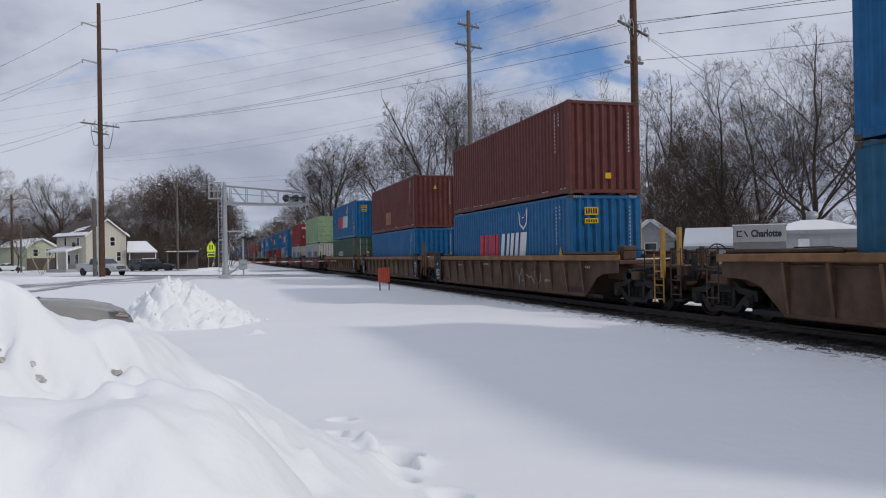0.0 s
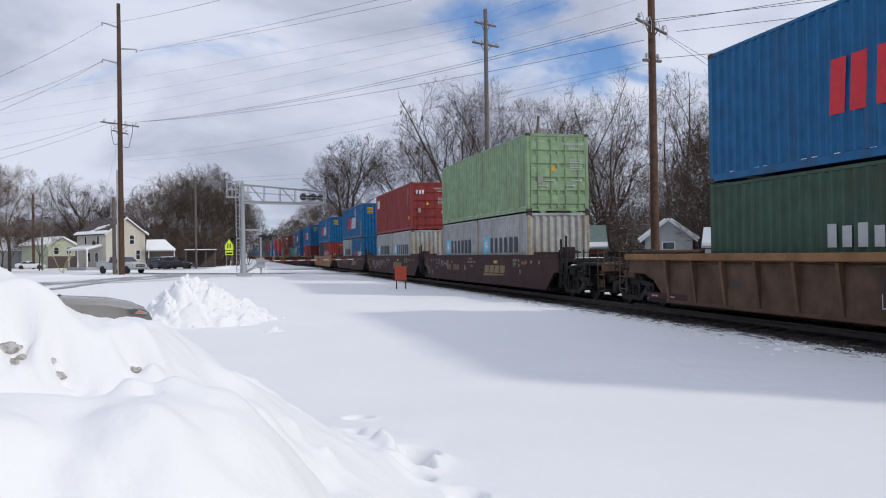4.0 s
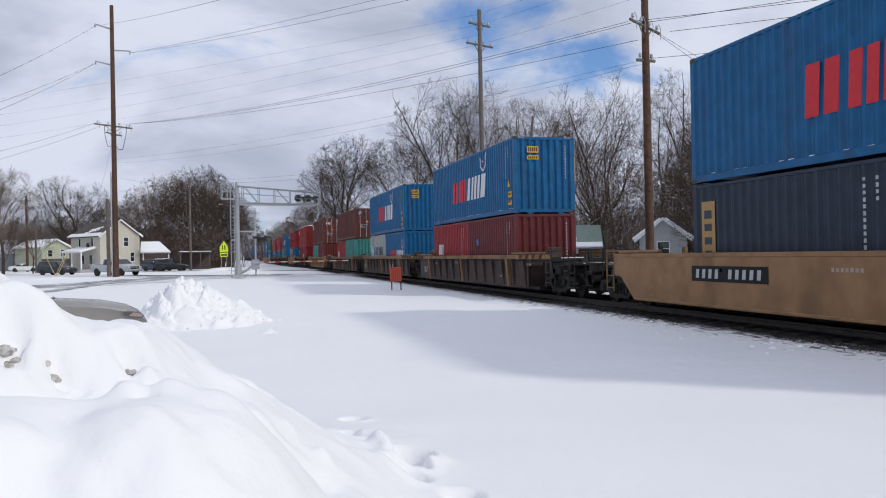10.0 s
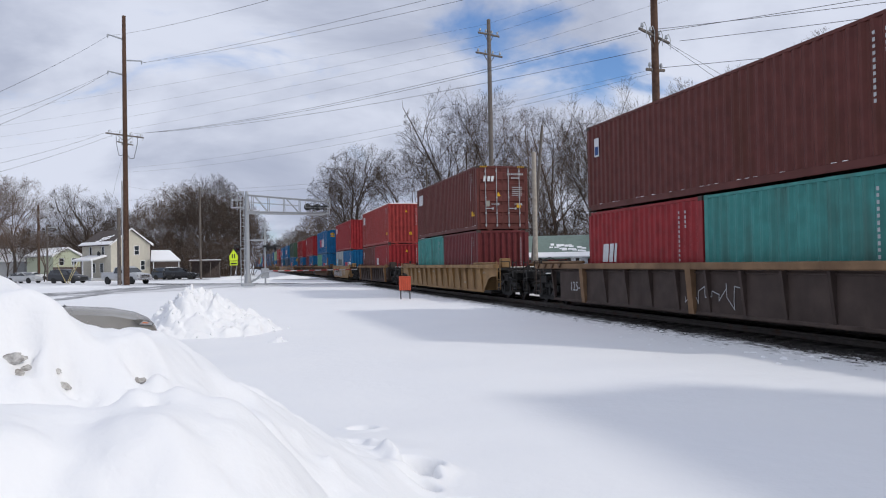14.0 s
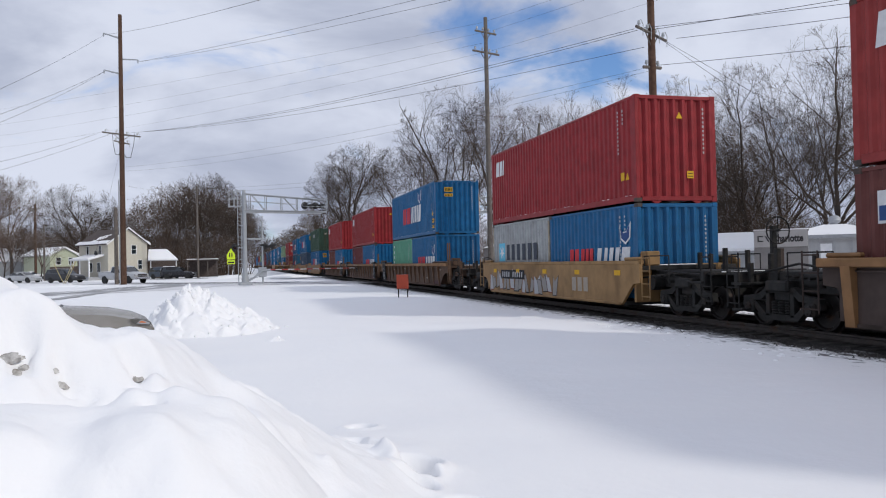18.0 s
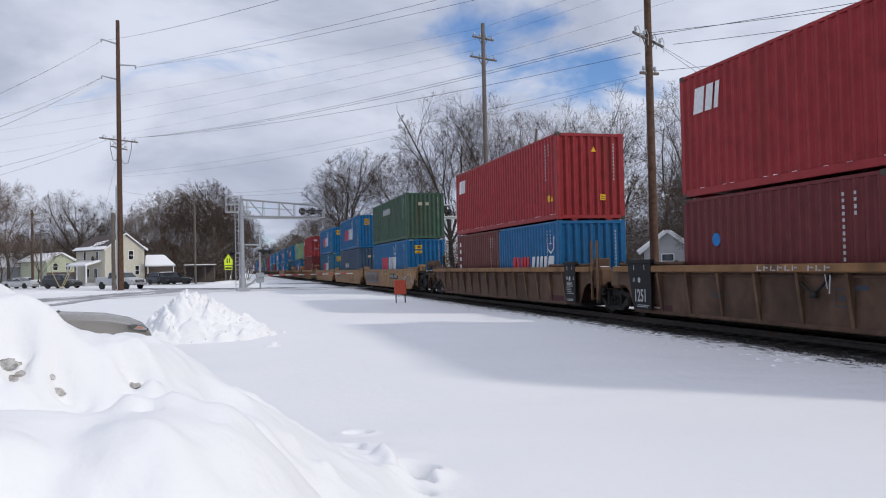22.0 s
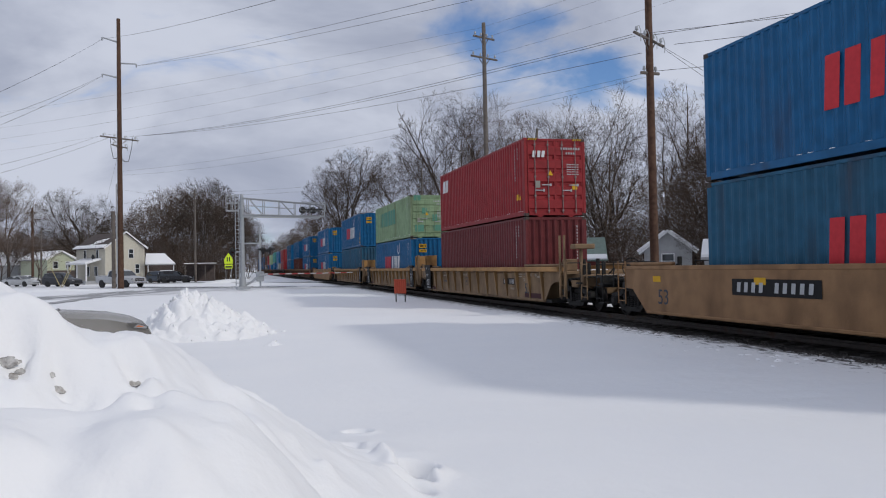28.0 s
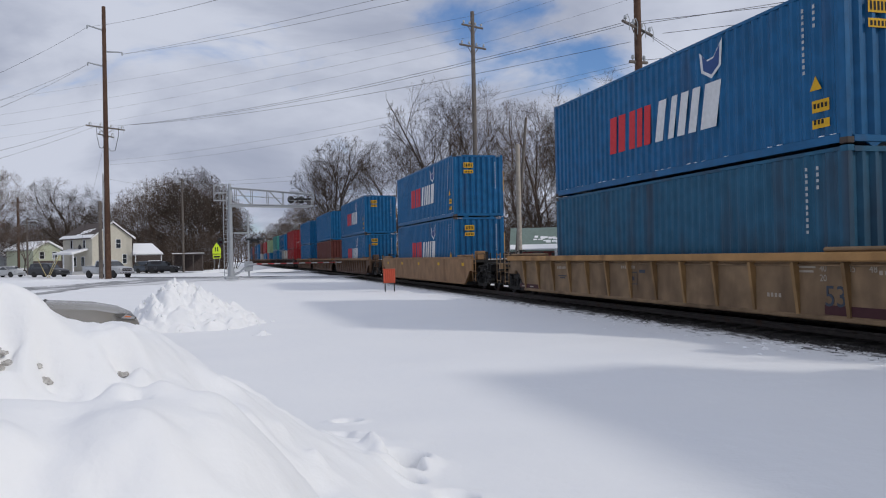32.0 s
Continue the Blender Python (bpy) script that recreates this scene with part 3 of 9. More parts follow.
def side_marks(c, L, H, style, rnd, top):
    """Markings on the side that faces the field. Far end is +y; text runs towards -y."""
    x = -W40 / 2 - 0.003
    hy = L / 2
    if style == "line":
        y0, zc = (hy - 3.7, H * 0.5) if L > 8 else (hy - 1.6, H * 0.42)
        k = 1.0 if L > 8 else 0.80
        zb = zc - 0.56 * k
        s = Shape()
        # plain leaning bars
        for a, w in ((0.0, 0.36), (0.48, 0.36), (1.06, 0.30), (1.46, 0.26), (1.82, 0.30)):
            slant(s, x, y0 - a * k, zb, w * k, 0.98 * k, 0.06)
        part("logo", s, DECAL["red"], c, "red leaning bars")
        s = Shape()
        for a, w in ((2.34, 0.34), (2.92, 0.24), (3.32, 0.30), (3.78, 0.30), (4.26, 0.58)):
            slant(s, x, y0 - a * k, zb, w * k, 0.98 * k, 0.22)
        part("logo", s, DECAL["white"], c, "white leaning bars")
        b0, bz = y0 - 4.25 * k, zb + 1.06 * k
        out = [(0.02, 0.66), (0.28, 0.44), (0.54, 0.46), (0.86, 0.80), (0.80, 0.22), (0.46, 0.0), (0.08, 0.20)]
        part("logo", Shape().poly([(x, b0 - p * k, bz + q * k) for p, q in out]), DECAL["white"], c)
        part("logo", Shape().poly([(x - 0.002, b0 - (0.45 + (p - 0.45) * 0.78) * k, bz + (0.32 + (q - 0.32) * 0.74) * k) for p, q in out]), DECAL["dark_blue"], c)
        if L > 8:
            s = Shape()
            slant(s, x, -hy + 0.80, H * 0.22, 0.42, 0.22, 0)
            slant(s, x, -hy + 0.80, H * 0.12, 0.42, 0.16, 0)
            s.poly([(x, -hy + 0.85, H * 0.36), (x, -hy + 0.55, H * 0.36), (x, -hy + 0.70, H * 0.45)])
            part("warning_plate", s, DECAL["yellow"], c, "yellow height warning plates")
            s = Shape()
            for zz, n in ((H * 0.245, 4), (H * 0.145, 3)):
                bars(s, rnd, x - 0.002, -hy + 0.76, zz, -1, n, 0.06, 0.10, 0.09)
            part("marking", s, DECAL["black"], c)
    elif style == "grey_star":
        sq = 0.72
        y0, z0 = hy - 0.75, H * 0.42
        part("logo", Shape().poly([(x, y0, z0), (x, y0 - sq, z0), (x, y0 - sq, z0 + sq), (x, y0, z0 + sq)]), DECAL["sky"], c, "light blue square emblem")
        star = []
        for i in range(14):
            a, r = math.pi * i / 7 + math.pi / 2, (0.32 if i % 2 == 0 else 0.11)
            star.append((x - 0.002, y0 - sq / 2 - r * math.cos(a), z0 + sq / 2 + r * math.sin(a)))
        part("logo", Shape().poly(star), DECAL["white"], c, "white star emblem")
        s = Shape()
        a = y0 - 0.92
        for i in range(6):
            slant(s, x, a - i * 0.58, z0 + 0.05, 0.34, 0.60, 0.0)
        part("logo", s, DECAL["ink"], c, "row of dark blocks")
    elif style == "white_mark":
        y0, z0, k = (hy - 0.55, H * 0.66, 1.0) if L > 8 else (hy - 0.9, H * 0.42, 0.9)
        s = Shape()
        for a, w in ((0.0, 0.38), (0.46, 0.26), (0.80, 0.15)):
            slant(s, x, y0 - a * k, z0, w * k, 0.58 * k, 0.16)
        part("logo", s, DECAL["white"], c, "white leaning blocks")
        if L > 8:
            part("warning_plate", Shape().poly([(x, -hy + 0.86, H * 0.22), (x, -hy + 0.66, H * 0.22), (x, -hy + 0.66, H * 0.22 + 0.22), (x, -hy + 0.86, H * 0.22 + 0.22)]), DECAL["yellow"], c)
            part("warning_plate", Shape().poly([(x, -hy + 0.60, H * 0.22), (x, -hy + 0.38, H * 0.22), (x, -hy + 0.49, H * 0.22 + 0.2)]), DECAL["yellow"], c)
    elif style == "name_bars":
        s = Shape()
        zz = H * (0.66 if top else 0.44)
        for i, h in enumerate((0.42, 0.38, 0.42, 0.36, 0.42, 0.40, 0.38)):
            slant(s, x, hy - (4.4 if top else 3.6) - i * (0.40 if top else 0.36), zz, 0.22, h, 0.0)
        part("logo", s, DECAL["number"], c, "row of pale bars")
    elif style == "red_name":
        s = Shape()
        for i in range(7):
            slant(s, x, hy - 0.25 - i * 0.31, H * 0.43, 0.20, 0.46 + 0.08 * (i in (0, 3)), 0)
        for i in range(3):
            slant(s, x, hy - 3.7 - i * 0.36, H * 0.44, 0.24, 0.50, 0)
        z = H * 0.41
        part("logo", s, DECAL["number"], c, "white bars")
        part("logo", Shape().poly([(x, hy - 2.55, z), (x, hy - 2.95, z + 0.22), (x, hy - 3.45, z - 0.02), (x, hy - 3.1, z + 0.42), (x, hy - 2.75, z + 0.9), (x, hy - 2.95, z + 0.45)]), DECAL["white"], c, "white forked emblem")
    elif style == "vertical_bars":
        s = Shape()
        bars(s, rnd, x, hy - 0.45, H - 0.35, -1, 6, 0.22, 0.20, 0.34, True)
        part("logo", s, DECAL["white"], c)
    elif style == "orange_strip":
        part("warning_plate", Shape().poly([(x, hy - 0.35, 0.3), (x, hy - 0.85, 0.3), (x, hy - 0.85, H - 0.4), (x, hy - 0.35, H - 0.4)]), DECAL["gold"], c, "faded orange upright panel")
        s = Shape()
        bars(s, rnd, x - 0.002, hy - 0.45, H - 0.6, -1, 6, 0.28, 0.20, 0.30, True)
        part("marking", s, DECAL["ink"], c)
    elif style == "blue_dot":
        ring = [(x, hy - 1.3 + 0.15 * math.cos(a), H * 0.62 + 0.15 * math.sin(a)) for a in [math.pi * i / 8 for i in range(16)]]
        part("logo", Shape().poly(ring), DECAL["azure"], c, "blue round emblem")
    elif style == "patches":
        s = Shape()
        for a, w, z0, h_ in ((0.35, 0.34, 0.22, 1.35), (2.15, 0.30, 0.42, 0.95), (2.72, 0.42, 0.42, 0.98), (3.30, 0.16, 0.45, 0.90), (3.58, 0.55, 0.42, 1.0),
                             (4.20, 0.62, 0.41, 1.0), (4.90, 0.24, 0.43, 0.95), (5.22, 0.70, 0.42, 1.0), (6.02, 0.52, 0.41, 1.02), (6.62, 0.20, 0.44, 0.9), (6.90, 0.66, 0.42, 1.0)):
            slant(s, x, hy - a, H * z0, w, h_, 0.0)
        part("logo", s, DECAL["teal_patch"], c, "overpainted darker green patch")
    elif style == "pale_patch":
        for q0, q1 in ((4.75, 5.35), (5.40, 5.75), (5.80, 6.15)):
            part("logo", Shape().poly([(x, hy - q0, 0.42), (x, hy - q1, 0.42), (x, hy - q1, 1.20), (x, hy - q0, 1.20)]), DECAL["peach"], c, "pale repainted patch")
    elif style == "small_mark":
        part("logo", Shape().poly([(x, hy - 0.5, H * 0.62), (x, hy - 0.8, H * 0.62), (x, hy - 0.8, H * 0.62 + 0.55), (x, hy - 0.5, H * 0.62 + 0.55)]), DECAL["white"], c)
        part("logo", Shape().poly([(x - 0.002, hy - 0.53, H * 0.62 + 0.05), (x - 0.002, hy - 0.77, H * 0.62 + 0.05), (x - 0.002, hy - 0.77, H * 0.62 + 0.3), (x - 0.002, hy - 0.53, H * 0.62 + 0.3)]), DECAL["dark_blue"], c)
    # the number, in two upright columns near the camera's end
    s = Shape()
    bars(s, rnd, x, -hy + 1.02, H - 0.30, -1, 11, 0.06, 0.075, 0.115, True)
    bars(s, rnd, x, -hy + 0.74, H - 0.30, -1, 4, 0.06, 0.075, 0.115, True)
    part("marking", s, DECAL["number"], c)


def end_marks(c, L, H, style, doors, rnd):
    """Markings on the end that faces -y."""
    y = -L / 2 - 0.014
    s = Shape()

    def plate(x0, z0, w, h, dy=0.0):
        s.poly([(x0, y - dy, z0), (x0 + w, y - dy, z0), (x0 + w, y - dy, z0 + h), (x0, y - dy, z0 + h)])

    if doors:
        y -= 0.03
        for i in range(8):
            plate(0.22 + i * 0.10, H - 0.43, 0.06, 0.085)
        for i in range(4):
            plate(0.42 + i * 0.10, H - 0.60, 0.06, 0.075)
        for r in range(5):
            for i in range(5):
                plate(0.45 + i * 0.10, H - 1.0 - r * 0.09, 0.075, 0.035)
        part("marking", s, DECAL["number"], c)
        if style == "white_mark":
            s = Shape()
            for a in (0.0, 0.19, 0.36):
                s.poly([(-0.92 + a, y, H - 0.72), (-0.80 + a, y, H - 0.72), (-0.77 + a, y, H - 0.48), (-0.89 + a, y, H - 0.48)])
            part("logo", s, DECAL["white"], c)
            if H > 2.8:
                for sx in (-1, 1):
                    band = part("warning_strip", Shape().box(*sorted((sx * 0.70, sx * 1.08)), -L / 2 - 0.012, -L / 2 + 0.02, H - 0.085, H - 0.012), DECAL["black"], c, "black and yellow striped height band")
                    for i in range(4):
                        x0 = sorted((sx * 0.70, sx * 1.08))[0] + 0.01 + i * 0.093
                        part("stripe", Shape().poly([(x0, -L / 2 - 0.015, H - 0.083), (x0 + 0.045, -L / 2 - 0.015, H - 0.083), (x0 + 0.080, -L / 2 - 0.015, H - 0.014), (x0 + 0.035, -L / 2 - 0.015, H - 0.014)]), DECAL["yellow"], band)
        s = Shape()
        s.poly([(-0.32, y, H * 0.52), (-0.10, y, H * 0.52), (-0.21, y, H * 0.52 + 0.2)])
        if style == "white_mark":
            s.poly([(0.66, y, H * 0.34), (0.86, y, H * 0.34), (0.86, y, H * 0.34 + 0.2), (0.66, y, H * 0.34 + 0.2)])
        part("warning_plate", s, DECAL["yellow"], c)
        part("marking", Shape().poly([(-0.82, y, H * 0.36), (-0.62, y, H * 0.36), (-0.62, y, H * 0.36 + 0.26), (-0.82, y, H * 0.36 + 0.26)]), DECAL["grey_patch"], c)
        if style == "patches":
            for x0_, z0_, w_, h_ in ((-1.0, 2.25, 0.42, 0.32), (-0.95, 0.35, 0.55, 0.42), (0.2, 0.4, 0.8, 0.36), (0.15, 1.0, 0.3, 0.4), (-0.5, 1.45, 0.3, 0.35), (0.75, 1.55, 0.3, 0.3)):
                part("logo", Shape().poly([(x0_, y + 0.012, z0_), (x0_ + w_, y + 0.012, z0_), (x0_ + w_, y + 0.012, z0_ + h_), (x0_, y + 0.012, z0_ + h_)]), DECAL["teal_patch"], c, "overpainted green patch")
        if style == "small_mark":
            part("logo", Shape().poly([(-0.98, y - 0.01, H - 0.62), (-0.62, y - 0.01, H - 0.62), (-0.62, y - 0.01, H - 0.25), (-0.98, y - 0.01, H - 0.25)]), DECAL["dark_blue"], c)
            part("logo", Shape().poly([(-0.95, y - 0.013, H - 0.55), (-0.80, y - 0.013, H - 0.55), (-0.66, y - 0.013, H - 0.30), (-0.90, y - 0.013, H - 0.32)]), DECAL["faded"], c)
        return
    bars_x = 0.80
    for i in range(11):
        plate(bars_x, H - 0.40 - i * 0.118, 0.045, 0.065 * rnd.uniform(0.7, 1))
    part("marking", s, DECAL["number"], c)
    if style == "line" and L > 8:
        s = Shape()
        plate(-0.72, H - 0.62, 0.46, 0.24)
        plate(-0.72, H - 0.88, 0.46, 0.16)
        part("warning_plate", s, DECAL["yellow"], c, "yellow height warning plates")
        s = Shape()
        for i in range(5):
            plate(-0.68 + i * 0.08, H - 0.58, 0.05, 0.16, 0.002)
            plate(-0.68 + i * 0.08, H - 0.85, 0.05, 0.09, 0.002)
        part("marking", s, DECAL["black"], c)
        s = Shape()
        s.box(W40 / 2 + 0.002, W40 / 2 + 0.03, -L / 2 + 0.02, -L / 2 + 0.14, H - 1.75, H - 0.75)
        part("warning_strip", s, DECAL["yellow"], c, "yellow strip on the corner")
        s = Shape()
        for sx in (-1, 1):
            for i in range(4):
                plate(sx * 0.95 - 0.13 + i * 0.07, H - 0.085, 0.035, 0.06)
        part("marking", s, DECAL["faded"], c)
    elif style == "white_mark":
        s = Shape()
        plate(0.30, H * 0.22, 0.20, 0.2)
        s.poly([(0.0, y, H * 0.78), (0.20, y, H * 0.78), (0.10, y, H * 0.84)])
        part("warning_plate", s, DECAL["yellow"], c)
        s = Shape()
        for z in (0.235, 0.26):
            plate(0.33, H * z, 0.14, 0.02, 0.002)
        part("marking", s, DECAL["black"], c)
    elif style in ("plain", "pale_patch"):
        s = Shape()
        if style == "pale_patch":
            s.poly([(-0.12, y, H * 0.74), (0.08, y, H * 0.74), (-0.02, y, H * 0.82)])
        else:
            plate(0.0, 0.48, 0.2, 0.18)
        part("warning_plate", s, DECAL["yellow"], c)
    elif style == "name_bars":
        s = Shape()
        plate(-0.45, H * 0.72, 0.26, 0.2)
        plate(0.02, H * 0.72, 0.22, 0.2)
        part("warning_plate", s, DECAL["faded"], c)
    elif style == "red_name":
        s = Shape()
        for i in range(9):
            plate(-0.1 + i * 0.12, H - 0.36, 0.08, 0.12)
        part("marking", s, DECAL["faded"], c)


NAMES = {"blue": "blue", "old_blue": "faded blue", "red": "red", "orange_red": "orange-red", "dull_red": "weathered red", "brown": "brown", "maroon": "maroon",
         "mid_brown": "worn brown", "light_green": "light green", "dark_green": "dark green", "teal": "teal", "mint": "mint green", "grey": "light grey",
         "navy": "navy blue", "slate": "slate blue"}
STYLE_WORDS = {"line": "with red and white block emblem", "grey_star": "with white star emblem", "white_mark": "with white block emblem",
               "name_bars": "with a row of white blocks", "red_name": "with white blocks and forked emblem", "plain": "with few markings", "patches": "with overpainted patches",
               "vertical_bars": "with upright white bars", "orange_strip": "with a faded orange strip", "blue_dot": "with a blue round emblem",
               "pale_patch": "with a pale repainted patch", "small_mark": "with a small dark emblem"}
MOVING = []      # (thing, place at 0 s)


def container(colour, style, L, H, y, z, doors=False, top=False, detail=True, snowy=False):
    """A steel box container whose middle stands at y along the track."""
    d = container_meshes(L, H)
    rnd = random.Random(round(y * 10) + round(z * 7))
    feet = "40-foot" if L > 8 else "20-foot"
    c = thing("shipping_container", f"{NAMES[colour]} {feet} steel container {STYLE_WORDS[style]}", "container", group="containers on the train")
    p = PAINT[colour]
    hx, hy = W40 / 2, L / 2
    part("frame", d["frame"], p, c)
    for sx in (-1, 1):
        for sy in (-1, 1):
            for z_ in (0, H - 0.118):
                if detail or (sx < 0 and sy < 0):
                    part("corner_casting", d["casting"], CASTING if rnd.random() < 0.7 else p, c, at=pose(sx * (hx - 0.079), sy * (hy - 0.087), z_))
    part("side_panel", d["side"], p, c, at=pose(-hx, 0, 0))
    part("side_panel", d["side"], p, c, at=pose(hx, 0, 0, 0, 0, 180))
    part("roof", d["roof"], SNOW if snowy or (colour == "orange_red" and top) else p, c)
    if snowy:
        sh = Shape()
        rings = []
        for i in range(25):
            y_ = -hy + 0.02 + (L - 0.04) * i / 24
            hh = 0.045 + 0.035 * noise.noise((i * 0.35, y * 0.01, 2.0)) * (0 < i < 24)
            rings.append([(-hx + 0.01, y_, H - 0.012), (-hx + 0.04, y_, H + hh * 0.8), (-0.5, y_, H + hh * 1.2), (0.5, y_, H + hh * 1.2), (hx - 0.04, y_, H + hh * 0.8), (hx - 0.01, y_, H - 0.012)])
        part("snow_cover", sh.skin(rings), SNOW, c, "thin layer of snow along the roof", smooth=True)
    part("end_panel", d["end"], p, c, at=pose(0, hy, 0, 0, 0, 180))
    if colour == "grey" and detail:
        for sx in (-1, 1):
            for sy in (-1, 1):
                part("corner_post", Shape().box(*sorted((sx * (hx + 0.003), sx * (hx - 0.11))), *sorted((sy * (hy + 0.003), sy * (hy - 0.12))), 0.13, H - 0.13, 0.01), RUST_POST, c, "rust-stained corner post")
    if doors:
        for sx in (-1, 1):
            leaf = part("door", d["door"], p, c, at=pose(-hx + 0.13, -hy, 0) if sx < 0 else pose(0.0, -hy, 0))
            for k in (0.022, hx - 0.152):
                part("door_edge", d["door_edge"], p, leaf, at=pose(k, 0, 0))
            for k in (0.28, 0.80):
                part("lock_rod", d["rod"], GALV if colour not in ("light_green", "dull_red", "red") else ROD_GREY if colour == "red" else p, leaf, at=pose(k, -0.035, 0))
            for k in (0.28, 0.55):
                part("door_handle", d["handle"], GALV if colour != "dull_red" else p, leaf, at=pose(k, -0.05, 0.95 if k < 0.4 else 1.15))
    else:
        part("end_panel", d["end"], STAINED_END if colour == "grey" else p, c, at=pose(0, -hy, 0))
    if detail:
        side_marks(c, L, H, style, rnd, top)
        end_marks(c, L, H, style, doors, rnd)
        if top and colour in ("blue", "red", "light_green", "brown", "orange_red"):
            part("snow_line", d["drift"], SNOW, c, "snow caught on the lower rail")["kind"] = "stuff"
    MOVING.append((c, Vector((TRACK_X, y, z))))
    return c


# ---- well cars ----
TRUCK = {}
ROLLING = []     # (wheelset, its place along the truck)


def truck_meshes():
    s = Shape()
    for sx in (-1, 1):
        x0, x1 = sorted((sx * 1.02, sx * 1.16))
        s.prism([(-1.15, 0.44), (-1.12, 0.64), (-0.62, 0.70), (-0.42, 0.84), (0.42, 0.84), (0.62, 0.70), (1.12, 0.64), (1.15, 0.44),
                 (1.0, 0.44), (0.95, 0.54), (0.55, 0.58), (0.36, 0.72), (-0.36, 0.72), (-0.55, 0.58), (-0.95, 0.54), (-1.0, 0.44)], 0, x0, x1)
        s.prism([(-0.86, 0.50), (-0.5, 0.18), (0.5, 0.18), (0.86, 0.50), (0.74, 0.55), (0.42, 0.30), (-0.42, 0.30), (-0.74, 0.55)], 0, x0, x1)
        for y in (-0.36, 0.36):
            s.box(x0, x1, y - 0.06, y + 0.06, 0.25, 0.76, 0.01)
        for y in (-0.89, 0.89):
            s.box(*sorted((sx * 1.0, sx * 1.22)), y - 0.13, y + 0.13, 0.30, 0.56, 0.03)
        for y in (-0.2, 0.0, 0.2):
            s.skin([[(sx * 1.09 + (0.085 if k % 2 else 0.06) * math.cos(a), y + (0.085 if k % 2 else 0.06) * math.sin(a), 0.30 + k * 0.026) for a in [math.pi * q / 4 for q in range(8)]] for k in range(11)])
    s.box(-1.1, 1.1, -0.24, 0.24, 0.56, 0.80, 0.03)
    for y in (-1.25, 1.25):
        s.box(-0.9, 0.9, y - 0.04, y + 0.04, 0.30, 0.42)
    TRUCK["frame"] = s.mesh("truck_frame")
    w = Shape()
    for sx in (-1, 1):
        rings = []
        for x, r in ((sx * 0.70, 0.03), (sx * 0.70, 0.44), (sx * 0.72, 0.455), (sx * 0.74, 0.42), (sx * 0.83, 0.41), (sx * 0.84, 0.36),
                     (sx * 0.80, 0.34), (sx * 0.80, 0.15), (sx * 0.86, 0.13), (sx * 0.86, 0.03)):
            rings.append([(x, r * math.cos(2 * math.pi * i / 20), r * math.sin(2 * math.pi * i / 20)) for i in range(20)])
        w.skin(rings)
    w.tube((-1.1, 0, 0), (1.1, 0, 0), 0.075, n=10)
    for sx in (-1, 1):
        for i in range(3):
            a = 2 * math.pi * i / 3
            w.tube((sx * 1.1, 0.06 * math.cos(a), 0.06 * math.sin(a)), (sx * 1.26, 0.06 * math.cos(a), 0.06 * math.sin(a)), 0.018, n=5)
        w.tube((sx * 1.1, 0, 0), (sx * 1.245, 0, 0), 0.10, n=12)
    TRUCK["wheel"] = w.mesh("wheelset", True)
    b = Shape()
    for i in range(24):
        a0, a1 = 2 * math.pi * i / 24, 2 * math.pi * (i + 1) / 24
        b.tube((0.28 * math.cos(a0), 0, 0.28 * math.sin(a0)), (0.28 * math.cos(a1), 0, 0.28 * math.sin(a1)), 0.016, n=5, cap=False)
    for i in range(4):
        a = math.pi * i / 2
        b.tube((0, 0, 0), (0.28 * math.cos(a), 0, 0.28 * math.sin(a)), 0.012, n=5)
    b.tube((0, -0.06, 0), (0, 0.20, 0), 0.03, n=8)
    TRUCK["brake_wheel"] = b.mesh("brake_wheel")
    k = Shape().box(-0.12, 0.12, 0.0, 0.75, -0.13, 0.13, 0.03)
    k.prism([(-0.20, -0.02), (-0.22, -0.22), (-0.10, -0.34), (0.10, -0.30), (0.14, -0.16), (0.02, -0.12), (0.20, 0.0)], 2, -0.16, 0.16)
    k.tube((0.3, 0.1, -0.25), (0.32, -0.3, -0.32), 0.03, n=6)
    TRUCK["coupler"] = k.mesh("coupler")
    l = Shape()
    for y in (-0.2, 0.2):
        l.tube((0, y, 0), (0, y, 1.15), 0.018, n=6)
    for i in range(4):
        l.tube((0, -0.2, 0.08 + i * 0.33), (0, 0.2, 0.08 + i * 0.33), 0.015, n=6)
    TRUCK["ladder"] = l.mesh("ladder")


truck_meshes()


def rib_mesh():
    s = Shape().prism([(0.0, 0.42), (-0.055, 0.44), (-0.17, 1.38), (0.0, 1.40)], 1, -0.04, 0.04)
    return s.mesh("rib")


RIB = rib_mesh()
SIDE_X = 1.42            # inner sheet of a ribbed side, from the middle


